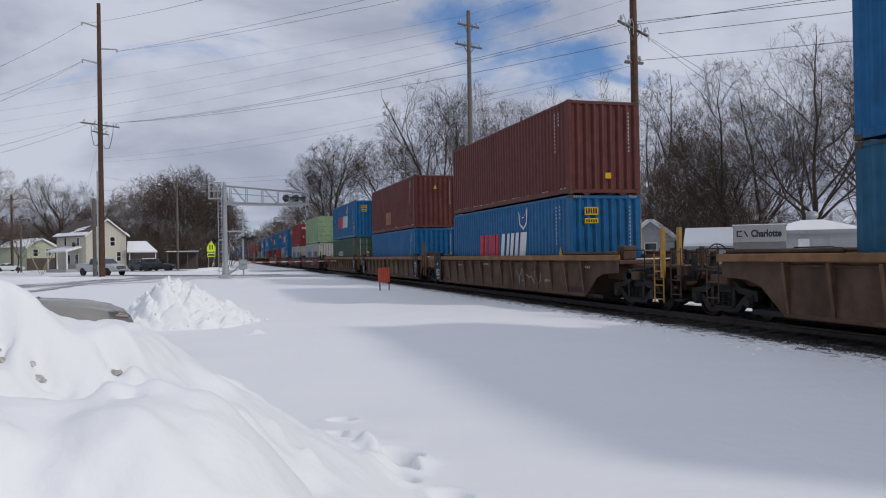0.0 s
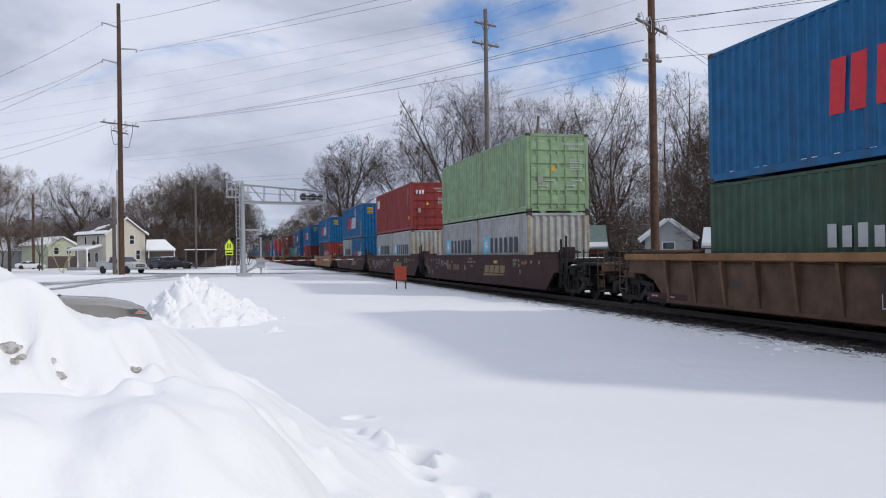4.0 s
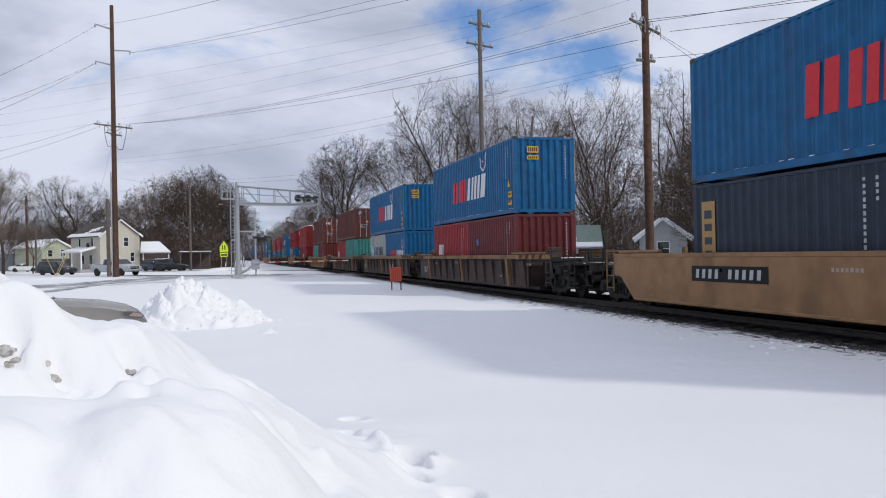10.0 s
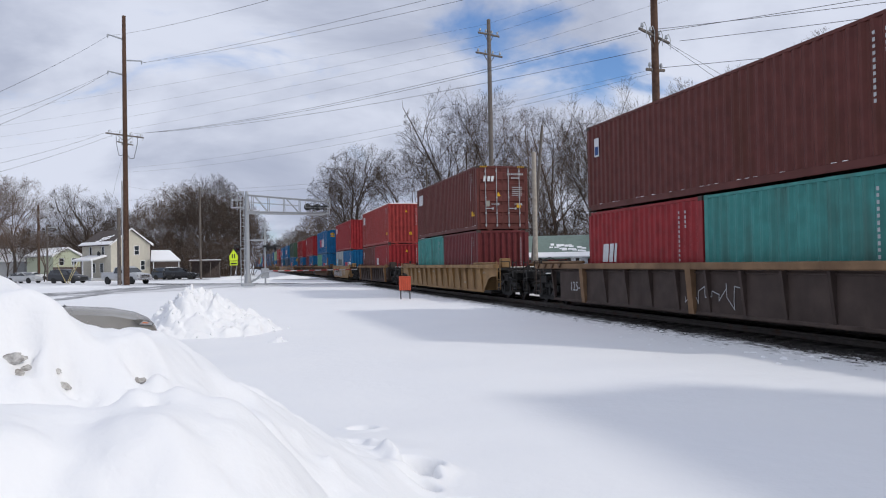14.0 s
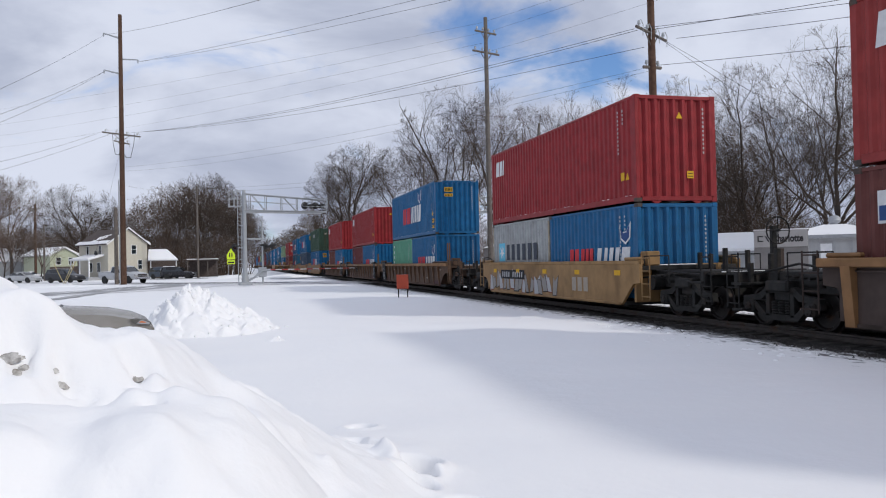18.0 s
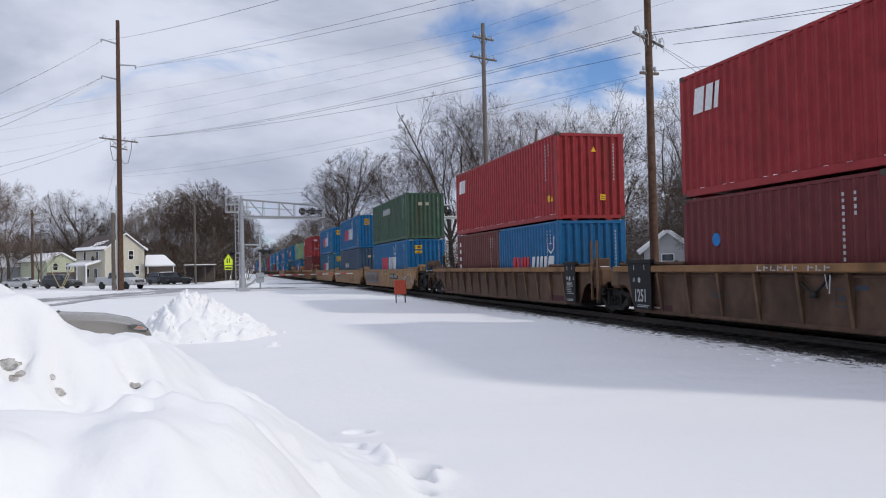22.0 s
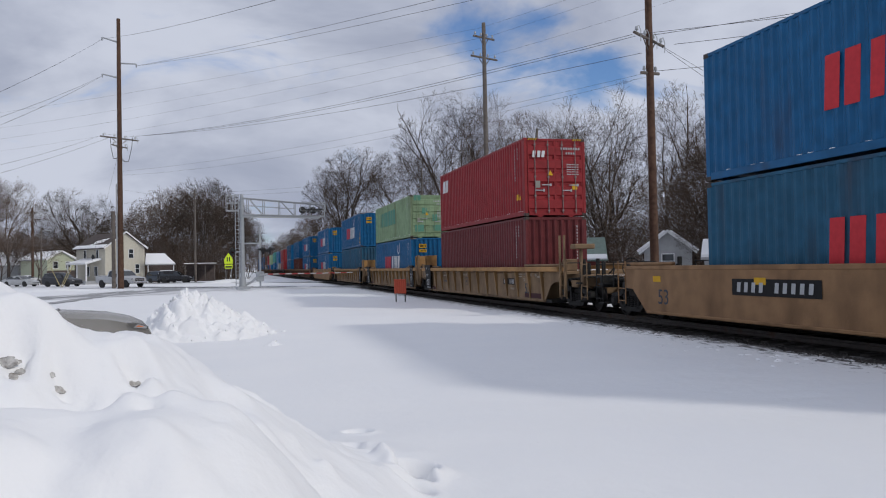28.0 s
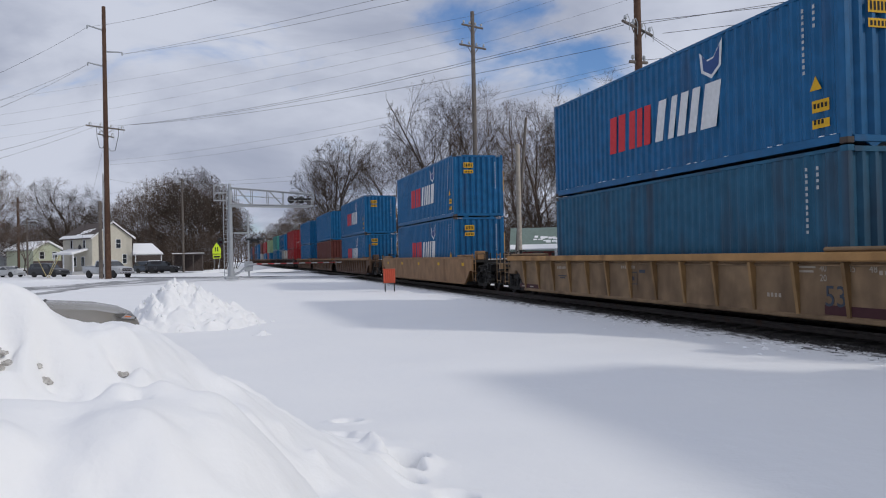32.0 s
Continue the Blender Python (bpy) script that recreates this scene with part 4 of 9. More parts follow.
def well_car(unit, y, near, far, style, colour, chord=None, marks=(), detail=True):
    """One well unit; its containers' middle stands at y. near, far: (kind of end, reach from the container's end)."""
    ribbed = style == "ribbed"
    look_word = "ribbed" if ribbed else "smooth-sided"
    tone = {"rib_brown": "dirty brown", "dark_brown": "dark brown", "oxide": "oxide brown", "tan": "tan", "tan_worn": "worn tan", "mustard": "mustard yellow", "grey": "dirty grey"}[colour]
    c = thing("well_car", f"{tone} {look_word} steel well car carrying stacked containers on the rails", "rail car", group="cars of the train")
    p, pc = CAR_PAINT[colour], CAR_PAINT[chord or colour]
    # ends of the well, trucks and couplers, counted from the middle
    ends = []
    for sgn, (kind, reach) in ((-1, near), (1, far)):
        h = L40 / 2
        if kind == "free_short":
            ends.append((sgn, kind, h + 0.55, h + 2.1, h + reach))
        elif kind == "free":
            far_out = 0.35 if colour == "tan_worn" else 0.0
            ends.append((sgn, kind, h + 3.35 + far_out, h + 3.75 + far_out, h + reach))
        else:
            ends.append((sgn, kind, h + 2.95, h + reach, h + reach))
    a, b = -ends[0][2], ends[1][2]
    # cars with a painted chord: the sheet stops short of the chord, square over the truck
    wall_end = {"free": 1.75, "art": 2.25, "free_short": 0.5}
    if chord and far[0] != "free_short":
        a, b = -(L40 / 2 + {"free": 3.6, "art": 3.45, "free_short": 0.55}[near[0]]), L40 / 2 + {"free": 3.6, "art": 3.45, "free_short": 0.55}[far[0]]
        ea, eb = -(L40 / 2 + wall_end[near[0]]), L40 / 2 + wall_end[far[0]]
    else:
        ea, eb = a, b
    for sx in (-1, 1):
        x0, x1 = sorted((sx * SIDE_X, sx * (SIDE_X + (0.03 if ribbed else 0.08))))
        s = Shape()
        # the lower edge rises over the truck at each end
        low_a, low_b = [{"free": 1.4 if colour == "tan_worn" else 1.85, "art": 0.95, "free_short": 0.7}[k_[1]] if ribbed else 1.0 for k_ in ends]
        if ribbed and ea > a:
            pts = [(ea, 1.42), (eb, 1.42), (eb, 0.42), (eb - 0.1, 0.40), (ea + 0.1, 0.40), (ea, 0.42)]
        elif ribbed:
            pts = [(a, 1.42), (b, 1.42), (b, 1.08)] + [(b - low_b * f_, z_) for f_, z_ in ((0.45, 1.04), (0.65, 0.92), (0.85, 0.62), (1.0, 0.40))]
            pts += [(a + low_a * f_, z_) for f_, z_ in ((1.0, 0.40), (0.85, 0.62), (0.65, 0.92), (0.45, 1.04))] + [(a, 1.08)]
        else:
            pts = [(a, 1.50), (b, 1.50), (b, 0.98), (b - 0.35, 0.95), (b - low_b, 0.40), (a + low_a, 0.40), (a + 0.35, 0.95), (a, 0.98)]
        cut = (ea - a + 0.1 if ea > a else max(low_a, low_b)) if ribbed else 0.75
        s.prism(pts, 0, x0, x1)
        if ribbed and sx > 0:
            n = 12
            for i in range(n + 1):
                yy = a + cut + 0.1 + (b - a - 2 * cut - 0.2) * i / n
                s.box(SIDE_X, SIDE_X + 0.14, yy - 0.05, yy + 0.05, 0.45, 1.4)
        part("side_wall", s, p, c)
        xo = sx * (SIDE_X + 0.18)
        s = Shape()
        if ribbed:
            s.box(*sorted((sx * (SIDE_X - 0.06), xo)), a, b, 1.40, 1.56, 0.02)
            part("side_sill", Shape().box(*sorted((sx * SIDE_X, sx * (SIDE_X + 0.06))), a + cut, b - cut, 0.36, 0.45, 0.02), p, c)
        else:
            s.box(*sorted((sx * (SIDE_X - 0.05), sx * (SIDE_X + 0.095))), a, b, 1.46, 1.56, 0.015)
            s.box(*sorted((sx * (SIDE_X - 0.02), sx * (SIDE_X + 0.10))), a + cut + 0.3, b - cut - 0.3, 0.36, 0.43, 0.015)
        part("top_chord", s, CAR_PAINT[{"tan_worn": "orange_tan", "rib_brown": "rust_tan"}.get(colour, colour)] if not chord else pc, c)
        if ribbed and sx < 0:
            n = 13
            for i in range(n + 1):
                yy = a + cut + 0.12 + (b - a - 2 * cut - 0.24) * i / n
                if chord and (min(abs(yy - v) for v in (-5.95, 0.1, 5.95)) < 0.3 or ("tons" in marks and 6.2 < yy < 7.7)):
                    continue
                # on worn tan cars a lighter paint puts a highlight on the ribs
                part("rib", RIB, CAR_PAINT[{"rib_brown": "rib_edge", "tan_worn": "mustard"}.get(colour, colour)], c, at=pose(-SIDE_X, yy, 0))
            part("train_pipe", Shape().path([(-SIDE_X - 0.05, a + cut, 1.335), (-SIDE_X - 0.05, b - cut, 1.335)], 0.022, 6), p, c)
            if ea > a:
                for y_e, dirn in ((a, 1), (b, -1)):
                    for k in range(4):
                        yk = y_e + dirn * (0.35 + 0.62 * k)
                        part("gusset", Shape().prism([(yk - 0.14, 1.565), (yk + 0.14, 1.565), (yk, 1.42)], 0, -SIDE_X - 0.235, -SIDE_X - 0.182), CAR_PAINT["rib_edge"], c)
            if chord:
                for yy in (-5.95, 0.1, 5.95):
                    part("bolster_post", Shape().prism([(-SIDE_X, 0.38), (-SIDE_X - 0.10, 0.38), (-SIDE_X - 0.185, 1.42), (-SIDE_X, 1.42)], 1, yy - 0.11, yy + 0.11), pc, c)
    part("floor", Shape().box(-SIDE_X, SIDE_X, a + 0.9, b - 0.9, 0.36, 0.46), STEEL_DARK, c)
    for sgn, kind, e, tr, reach in ends:
        q = lambda v0, v1: sorted((sgn * v0, sgn * v1))
        part("bulkhead", Shape().box(-SIDE_X, SIDE_X, *q(e - 1.9, e - 1.75) if kind != "free_short" else q(e - 0.45, e - 0.35), 0.46, 1.45, 0.01), p, c)
        s = Shape()
        s.box(-SIDE_X + 0.02, SIDE_X - 0.02, *q(e - 1.5 if kind != "free_short" else e - 0.3, e - 0.02), 1.30, 1.42, 0.02)
        s.box(-0.95, 0.95, *q(e - 1.5, tr + 0.55), 0.86, 1.30, 0.03)
        s.box(-1.25, 1.25, *q(tr - 0.32, tr + 0.32), 0.90, 1.12, 0.03)
        if kind != "art":
            s.box(-1.38, 1.38, *q(reach - 0.75, reach - 0.6), 0.95, 1.30, 0.02)
            s.box(-0.6, 0.6, *q(tr + 0.5, reach - 0.62), 0.66, 1.18, 0.03)
        dark_end = STEEL_DARK if (colour in ("tan", "mustard", "dark_brown", "oxide") or kind == "free_short") else p
        part("end_platform", s, dark_end, c)
        for sx in (-1, 1):
            part("coaming", Shape().box(*sorted((sx * (SIDE_X - 0.08), sx * (SIDE_X + 0.06))), *q(e - (3.3 if ribbed else 2.2), e - 0.15) if kind != "free_short" else q(e - 0.9, e - 0.1), 1.56, 1.65, 0.03), pc, c)
        if sgn < 0 or kind != "art":
            t = part("truck", TRUCK["frame"], STEEL_DARK, c, at=pose(0, sgn * tr, RAIL_Z))
            for w in (-0.89, 0.89):
                wh = part("wheel", TRUCK["wheel"], WHEEL, t, at=pose(0, w, 0.42))
                if detail:
                    ROLLING.append((wh, w))
        if not detail:
            continue
        for sx in (-1, 1):
            zt, s = 1.42, Shape()
            s.path([(sx * 1.30, sgn * (e - 0.1), 1.42), (sx * 1.30, sgn * (e - 0.1), zt + 0.25), (sx * 1.30, sgn * (min(reach - 0.65, e + 1.1)), zt + 0.25), (sx * 1.30, sgn * (min(reach - 0.65, e + 1.1)), 0.95)], 0.016)
            part("handrail", s, STEEL_DARK, c)
        s = Shape()
        s.path([(-1.1, sgn * (e + 0.2), 1.05), (-0.4, sgn * (e + 0.2), 0.85), (0.6, sgn * (e + 0.3), 0.8)], 0.03)
        part("brake_pipe", s, STEEL_DARK, c)
        yl = unit == 1 and sgn < 0
        if sgn < 0 or kind != "art":
            part("ladder", TRUCK["ladder"], YELLOW if yl else (STEEL_DARK if colour == "oxide" else p), c, at=pose(-SIDE_X - 0.06, sgn * (reach - 0.35 if yl else e + 0.28), 0.42 if yl else 0.55))
        if ribbed and not chord and sgn < 0 and colour in ("rib_brown", "tan_worn") and not yl:
            tall_ = 2.55 if kind == "free" else 2.30
            for k in (0.10, 0.46):
                part("stanchion", Shape().box(-1.56, -1.50, -(e + k) - 0.03, -(e + k) + 0.03, 0.60, tall_, 0.01), pc if colour == "tan_worn" else CAR_PAINT["rib_edge"], c, "thin upright stanchion beside the ladder")
            if kind == "free" and colour == "tan_worn":
                part("cross_beam", Shape().box(-1.40, -0.70, -(e + 0.95), -(e + 0.60), 2.10, 2.26, 0.03), pc, c, "tan cross beam over the end platform")
                part("beam_post", Shape().box(-1.15, -1.05, -(e + 0.80), -(e + 0.70), 1.30, 2.10, 0.02), pc, c)
        if colour == "oxide" and sgn < 0:
            for k in (0.12, 0.52):
                part("stanchion", Shape().box(-1.46, -1.40, -(e + k) - 0.035, -(e + k) + 0.035, 0.55, 2.05 + 0.1 * (k > 0.3), 0.01), STEEL_DARK, c, "tall dark upright stanchion")
            part("grab_rail", Shape().path([(-1.3, -(e + 0.1), 1.62), (-1.3, -(e + 1.3), 1.62)], 0.03, 6), STEEL_DARK, c)
        if yl:
            for x_ in (-1.40, -0.95):
                part("stanchion", Shape().box(x_ - 0.05, x_ + 0.05, sgn * (reach - 0.3) - 0.05, sgn * (reach - 0.3) + 0.05, 1.0, 2.2, 0.012), YELLOW, c, "yellow upright stanchion")
        if kind != "art":
            part("ladder", TRUCK["ladder"], dark_end, c, at=pose(-1.36, sgn * (reach - 0.55), 0.55))
            rc = random.Random(unit * 2 + (sgn > 0))
            for i in range(5):
                xx, yy, h_ = rc.uniform(-1.2, 0.9), sgn * rc.uniform(e + 0.2, reach - 0.7), rc.uniform(0.25, 0.75)
                part("bracket", Shape().box(xx - 0.05, xx + 0.05, yy - 0.05, yy + 0.05, 1.0, 1.1 + h_, 0.01), STEEL_DARK if i else p, c)
            for i in range(4):
                y0_, y1_ = sgn * rc.uniform(e - 0.3, e + 0.6), sgn * rc.uniform(reach - 1.2, reach - 0.4)
                xx, zz_ = rc.uniform(-1.3, 1.0), rc.uniform(0.75, 1.35)
                part("brake_rod", Shape().path([(xx, y0_, zz_), (xx + 0.15, (y0_ + y1_) / 2, zz_ + rc.uniform(-0.2, 0.3)), (xx, y1_, zz_ - 0.1)], 0.025, 5), STEEL_DARK, c)
            part("brake_cylinder", Shape().tube((-0.9, sgn * (e + 0.5), 1.12), (-0.9, sgn * (e + 1.05), 1.12), 0.15, n=12), STEEL_DARK, c, smooth=True)
            part("coupler", TRUCK["coupler"], STEEL_DARK, c, at=pose(0, sgn * (reach - 0.3), 0.88, 0, 0, 0 if sgn < 0 else 180))
            for x1_, z_ in ((-0.7, 1.02), (-1.1, 0.48)):
                part("step", Shape().box(-1.45, x1_, *q(reach - 0.95, reach - 0.62), z_, z_ + 0.05), STEEL_DARK, c)
            part("crossover_grating", Shape().box(-1.3, 1.3, *q(reach - 0.6, reach - 0.25), 1.22, 1.26), STEEL_DARK, c)
            part("snow_patch", Shape().box(-1.0, 0.1, *q(reach - 0.5, reach - 0.4), 1.262, 1.285, 0.008), SNOW, c, "strip of snow on the end platform")
            for i in range(6):
                xx, w_ = rc.uniform(-1.2, 0.6), rc.uniform(0.25, 0.9)
                yy = sgn * (e + 0.15 + 0.22 * i)
                if e + 0.3 + 0.22 * i < reach - 0.7:
                    part("snow_patch", Shape().box(xx, xx + w_, yy - 0.07, yy + 0.07, 1.19 + 0.012 * i, 1.23 + 0.012 * i, 0.012), SNOW, c, "strip of snow caught on the brake gear")
                    part("cross_pipe", Shape().path([(-1.25, yy, 1.15 + 0.012 * i), (1.2, yy, 1.15 + 0.012 * i)], 0.035, 6), STEEL_DARK, c)
            part("air_hose", Shape().path([(0.35, sgn * (reach - 0.6), 0.85), (0.4, sgn * (reach - 0.3), 0.55), (0.3, sgn * (reach - 0.02), 0.45)], 0.03), RUBBER, c)
        if ribbed and kind == "art" and not chord:
            for x in (-1.24, 1.24):
                part("end_casting", Shape().box(x - 0.20, x + 0.20, *q(e - 0.06, e + 0.46), 0.96, 1.54, 0.07), CAR_PAINT["rib_edge"] if colour == "rib_brown" else p, c, "rounded steel end casting")
                part("snow_patch", Shape().box(x - 0.13, x + 0.13, *q(e + 0.02, e + 0.38), 1.541, 1.560, 0.008), SNOW, c, "strip of snow on the end casting")
        if colour == "tan_worn" and kind == "art":
            for x in (-1.2, 1.2):
                y0, y1 = q(e - 0.78, e - 0.30)
                g = Shape().box(x - 0.28, x + 0.28, y0, y0 + 0.03, 1.66, 2.24, 0.008).box(x - 0.28, x + 0.28, y1 - 0.03, y1, 1.66, 2.24, 0.008)
                g.box(x + 0.25, x + 0.28, y0 + 0.03, y1 - 0.03, 1.66, 2.24).box(x - 0.28, x + 0.25, y0 + 0.03, y1 - 0.03, 2.20, 2.24).box(x - 0.28, x + 0.25, y0 + 0.03, y1 - 0.03, 1.66, 1.70)
                g.box(x - 0.28, x - 0.25, y1 - 0.14, y1 - 0.03, 1.70, 2.20).box(x - 0.28, x - 0.25, y0 + 0.03, y0 + 0.07, 1.70, 2.20)
                part("guide_box", g, CAR_PAINT["orange_tan"], c, "open-sided tan steel guide box")
                part("guide_foot", Shape().prism([(y0 - 0.14, 1.56), (y1 + 0.14, 1.56), (y1, 1.66), (y0, 1.66)], 0, x - 0.30, x + 0.30), p, c)
    # air tank and pipes seen on the near end platform
    if detail:
        sgn, kind, e, tr, reach = ends[0]
        part("air_tank", Shape().tube((-1.25, -(e + 0.15), 0.98), (-0.6, -(e + 0.15), 0.98), 0.19, n=14), STEEL_DARK, c, smooth=True)
        if unit == 17:
            part("reservoir", Shape().tube((-0.2, -(e - 1.5), 1.78), (-0.2, -(e + 0.1), 1.78), 0.24, n=16), CAR_PAINT["rib_brown"], c, "rusty brown air reservoir", smooth=True)
        if unit in (8, 9):
            yt = ends[1][2]
            part("reservoir", Shape().tube((-0.45, yt - 0.9, 1.68), (-0.45, yt + 0.55, 1.68), 0.20, n=16), CAR_PAINT["rib_edge"], c, "rusty brown air reservoir", smooth=True)
            part("valve_plate", Shape().box(-0.70, -0.66, yt - 0.25, yt + 0.25, 1.60, 1.84, 0.01), CAR_PAINT["grey"], c, "pale valve plate")
            part("slack_adjuster", Shape().path([(-0.9, yt - 2.6, 1.64), (-0.9, yt - 1.0, 1.66)], 0.05, 8), STEEL_DARK, c)
        if kind != "art":
            part("snow_patch", Shape().box(-0.9, 0.3, -(e - 0.2), -(e - 0.38), 1.422, 1.445, 0.008), SNOW, c, "strip of snow on the end platform")
        part("valve_box", Shape().box(-1.2, -0.8, -(e - 0.15), -(e - 0.5), 1.42, 1.80, 0.03), p, c)
        if far[0] != "art":
            ye = ends[1][4]
            zw = 2.15 if unit in (12, 16) else 1.5
            part("brake_wheel", TRUCK["brake_wheel"], STEEL_DARK, c, at=pose(-0.6, ye - 1.05, zw, 0, 0, 0))
            part("brake_stand", Shape().box(-0.66, -0.54, ye - 0.95, ye - 0.85, 0.95, zw + 0.1, 0.01), STEEL_DARK, c)
            if colour == "oxide":
                for x_, z_ in ((-1.15, 2.35), (0.2, 2.25)):
                    part("guard_post", Shape().box(x_ - 0.08, x_ + 0.08, ye - 2.3, ye - 2.14, 1.0, z_, 0.012), STEEL_DARK, c)
                    part("brace", Shape().prism([(ye - 2.2, z_ - 0.3), (ye - 2.2, z_ - 0.5), (ye - 3.1, 1.42), (ye - 3.1, 1.6)], 0, x_ - 0.05, x_ + 0.05), STEEL_DARK, c)
    # markings on the side towards the field
    xm = -(SIDE_X + (0.034 if ribbed else 0.084))
    rnd = random.Random(unit)

    def row(col, yy, z, n, w, h, gap):
        s = Shape()
        for i in range(n):
            slant(s, xm, yy - i * gap, z, w, h * rnd.uniform(0.85, 1), 0)
        part("marking", s, DECAL[col], c)

    def word(text, yy, z, size, col):
        part("lettering", letters(text, size, "lettering"), DECAL[col], c, at=Matrix.Translation((xm - 0.002, yy, z)) @ Matrix(((0, 0, -1, 0), (-1, 0, 0, 0), (0, 1, 0, 0), (0, 0, 0, 1))))

    for m in marks:
        if m == "fifty_three":
            word("53", a + 3.3 if ribbed else (b - 1.6 if unit == 19 else a + 2.3), 0.62, 0.52, "faded" if colour in ("oxide",) else "ink")
        elif m == "sizes":
            for k, (tx, yy) in enumerate((("53", a + 1.6), ("48", a + 2.3), ("45", a + 2.75), ("40", a + 3.4), ("20", a + 3.4))):
                word(tx, yy, 1.22 if k < 4 else 1.05, 0.17, "faded")
            row("faded", a + 4.0, 1.28, 1, 0.5, 0.04, 0.6)
            row("faded", a + 4.0, 1.2, 1, 0.45, 0.04, 0.6)
            if unit == 20:
                s = Shape()
                slant(s, xm - 0.003, a + 5.6, 0.90, 1.25, 0.24, 0)
                part("stencil_panel", s, DECAL["black"], c, "black panel with light bars")
                s = Shape()
                for i in range(9):
                    if i not in (3, 4):
                        slant(s, xm - 0.006, a + 5.52 - i * 0.13, 0.94, 0.07, 0.16, 0)
                part("marking", s, DECAL["number"], c)
        elif m == "black_panel":
            xp = -SIDE_X - 0.19
            turn_ = Matrix(((0, 0, -1, 0), (-1, 0, 0, 0), (0, 1, 0, 0), (0, 0, 0, 1)))
            for yy, w, tx in ((a + 1.70, 0.80, "48"), (b - 0.90, 1.14, "1251")):
                if (near if tx == "48" else far)[0] != "art":
                    continue
                big = tx != "48"
                lean_ = 0.26 if big else 0.06
                sheet = [(yy - w, 0.46), (yy - lean_, 0.46), (yy - lean_ * 0.3, 1.20), (yy, 1.40), (yy, 1.64), (yy - w, 1.64)]
                pn = part("stencil_panel", Shape().prism(sheet, 0, xp, xp + 0.03), DECAL["black"], c, "black stencilled capacity panel")
                part("flange", Shape().box(xp - 0.03, xp + 0.10, yy - w - 0.05, yy + 0.05, 1.62, 1.72, 0.012), DECAL["black"], pn)
                for k in (0.26, 0.72):
                    part("reflector", Shape().box(xp - 0.006, xp - 0.001, yy - w * k - 0.02, yy - w * k, 1.46, 1.58), DECAL["number"], pn)
                part("lettering", letters(tx, 0.44 if big else 0.15, "lettering", 0.008 if big else 0.0), DECAL["number"], pn, at=Matrix.Translation((xp - 0.004, yy - (0.30 if big else 0.12), 0.66 if big else 1.16)) @ turn_ @ Matrix.Diagonal((0.72 if big else 1.0, 1, 1, 1)))
                part("lettering", letters("53" if big else "5", 0.13, "lettering"), DECAL["number"], pn, at=Matrix.Translation((xp - 0.004, yy - 0.24 if big else yy - w + 0.16, 1.16)) @ turn_)
                ring = [(xp - 0.004, yy - w * 0.5 + 0.07 * math.cos(q), 1.20 + 0.07 * math.sin(q)) for q in [math.pi * n / 6 for n in range(12)]]
                part("marking", Shape().poly(ring), DECAL["number"], pn)
                s = Shape()
                for k, z in enumerate((() if big else (1.08, 1.04, 1.00, 0.96, 0.90, 0.85, 0.80, 0.74)) + (0.56, 0.52)):
                    slant(s, xp - 0.003, yy - (0.42 if big else 0.16) - 0.05 * rnd.random(), z, w * rnd.uniform(0.35, 0.65), 0.018, 0)
                part("marking", s, DECAL["number"], pn)
            part("stencil_panel", Shape().poly([(xm - 0.002, a + 3.3, 0.47), (xm - 0.002, a + 1.75, 0.47), (xm - 0.002, a + 1.75, 0.64), (xm - 0.002, a + 3.3, 0.64)]), DECAL["plum"], c, "dark plum painted patch")
            part("stencil_panel", Shape().poly([(xm - 0.002, b - 0.95, 0.46), (xm - 0.002, b - 2.75, 0.46), (xm - 0.002, b - 2.75, 0.60), (xm - 0.002, b - 0.95, 0.60)]), DECAL["plum"], c, "dark plum painted patch")
            for k in range(2):
                s = Shape()
                slant(s, xm - 0.004, b - 1.15 - k * 0.75, 0.50, 0.30, 0.04, 0)
                part("marking", s, DECAL["faded"], c)
            # boxed stencil and two dark lines of it beside the middle
            s = Shape()
            for y0_, z0_, w_, h_ in ((1.02, 0.80, 0.36, 0.02), (1.02, 1.10, 0.36, 0.02), (1.02, 0.80, 0.02, 0.32), (0.68, 0.80, 0.02, 0.32), (0.90, 0.90, 0.10, 0.10), (0.55, 1.10, 0.28, 0.08), (b - 4.3, 0.92, 0.6, 0.03), (b - 4.4, 0.86, 0.4, 0.03)):
                slant(s, xm - 0.004, y0_, z0_, w_, h_, 0)
            part("marking", s, DECAL["ink"], c)
        elif m == "oxide_set":
            s = Shape()
            slant(s, xm - 0.002, b - 0.52, 0.93, 0.13, 0.20, 0)
            part("reflector", s, DECAL["gold"], c, "yellow reflector plate")
            word("53", b - 0.86, 0.62, 0.50, "ochre")
            for tx, yy, z in (("53", b - 0.62, 1.24), ("48", b - 1.45, 1.24), ("45", b - 1.92, 1.24), ("40", b - 2.66, 1.28), ("20", b - 2.66, 1.10),
                              ("40", b - 14.80, 1.28), ("20", b - 14.80, 1.10), ("45", b - 15.55, 1.24), ("48", b - 16.05, 1.24), ("53", b - 16.8, 1.24)):
                word(tx, yy, z, 0.165, "faded")
            for yy in (b - 2.72, b - 14.95):
                s = Shape()
                ring = [(yy - 0.05 + 0.075 * math.cos(q), 0.92 + 0.075 * math.sin(q)) for q in [math.pi * n / 6 for n in range(13)]]
                s.path([(xm - 0.004, p_, q_) for p_, q_ in ring], 0.008, 4)
                part("marking", s, DECAL["faded"], c)
            s = Shape()
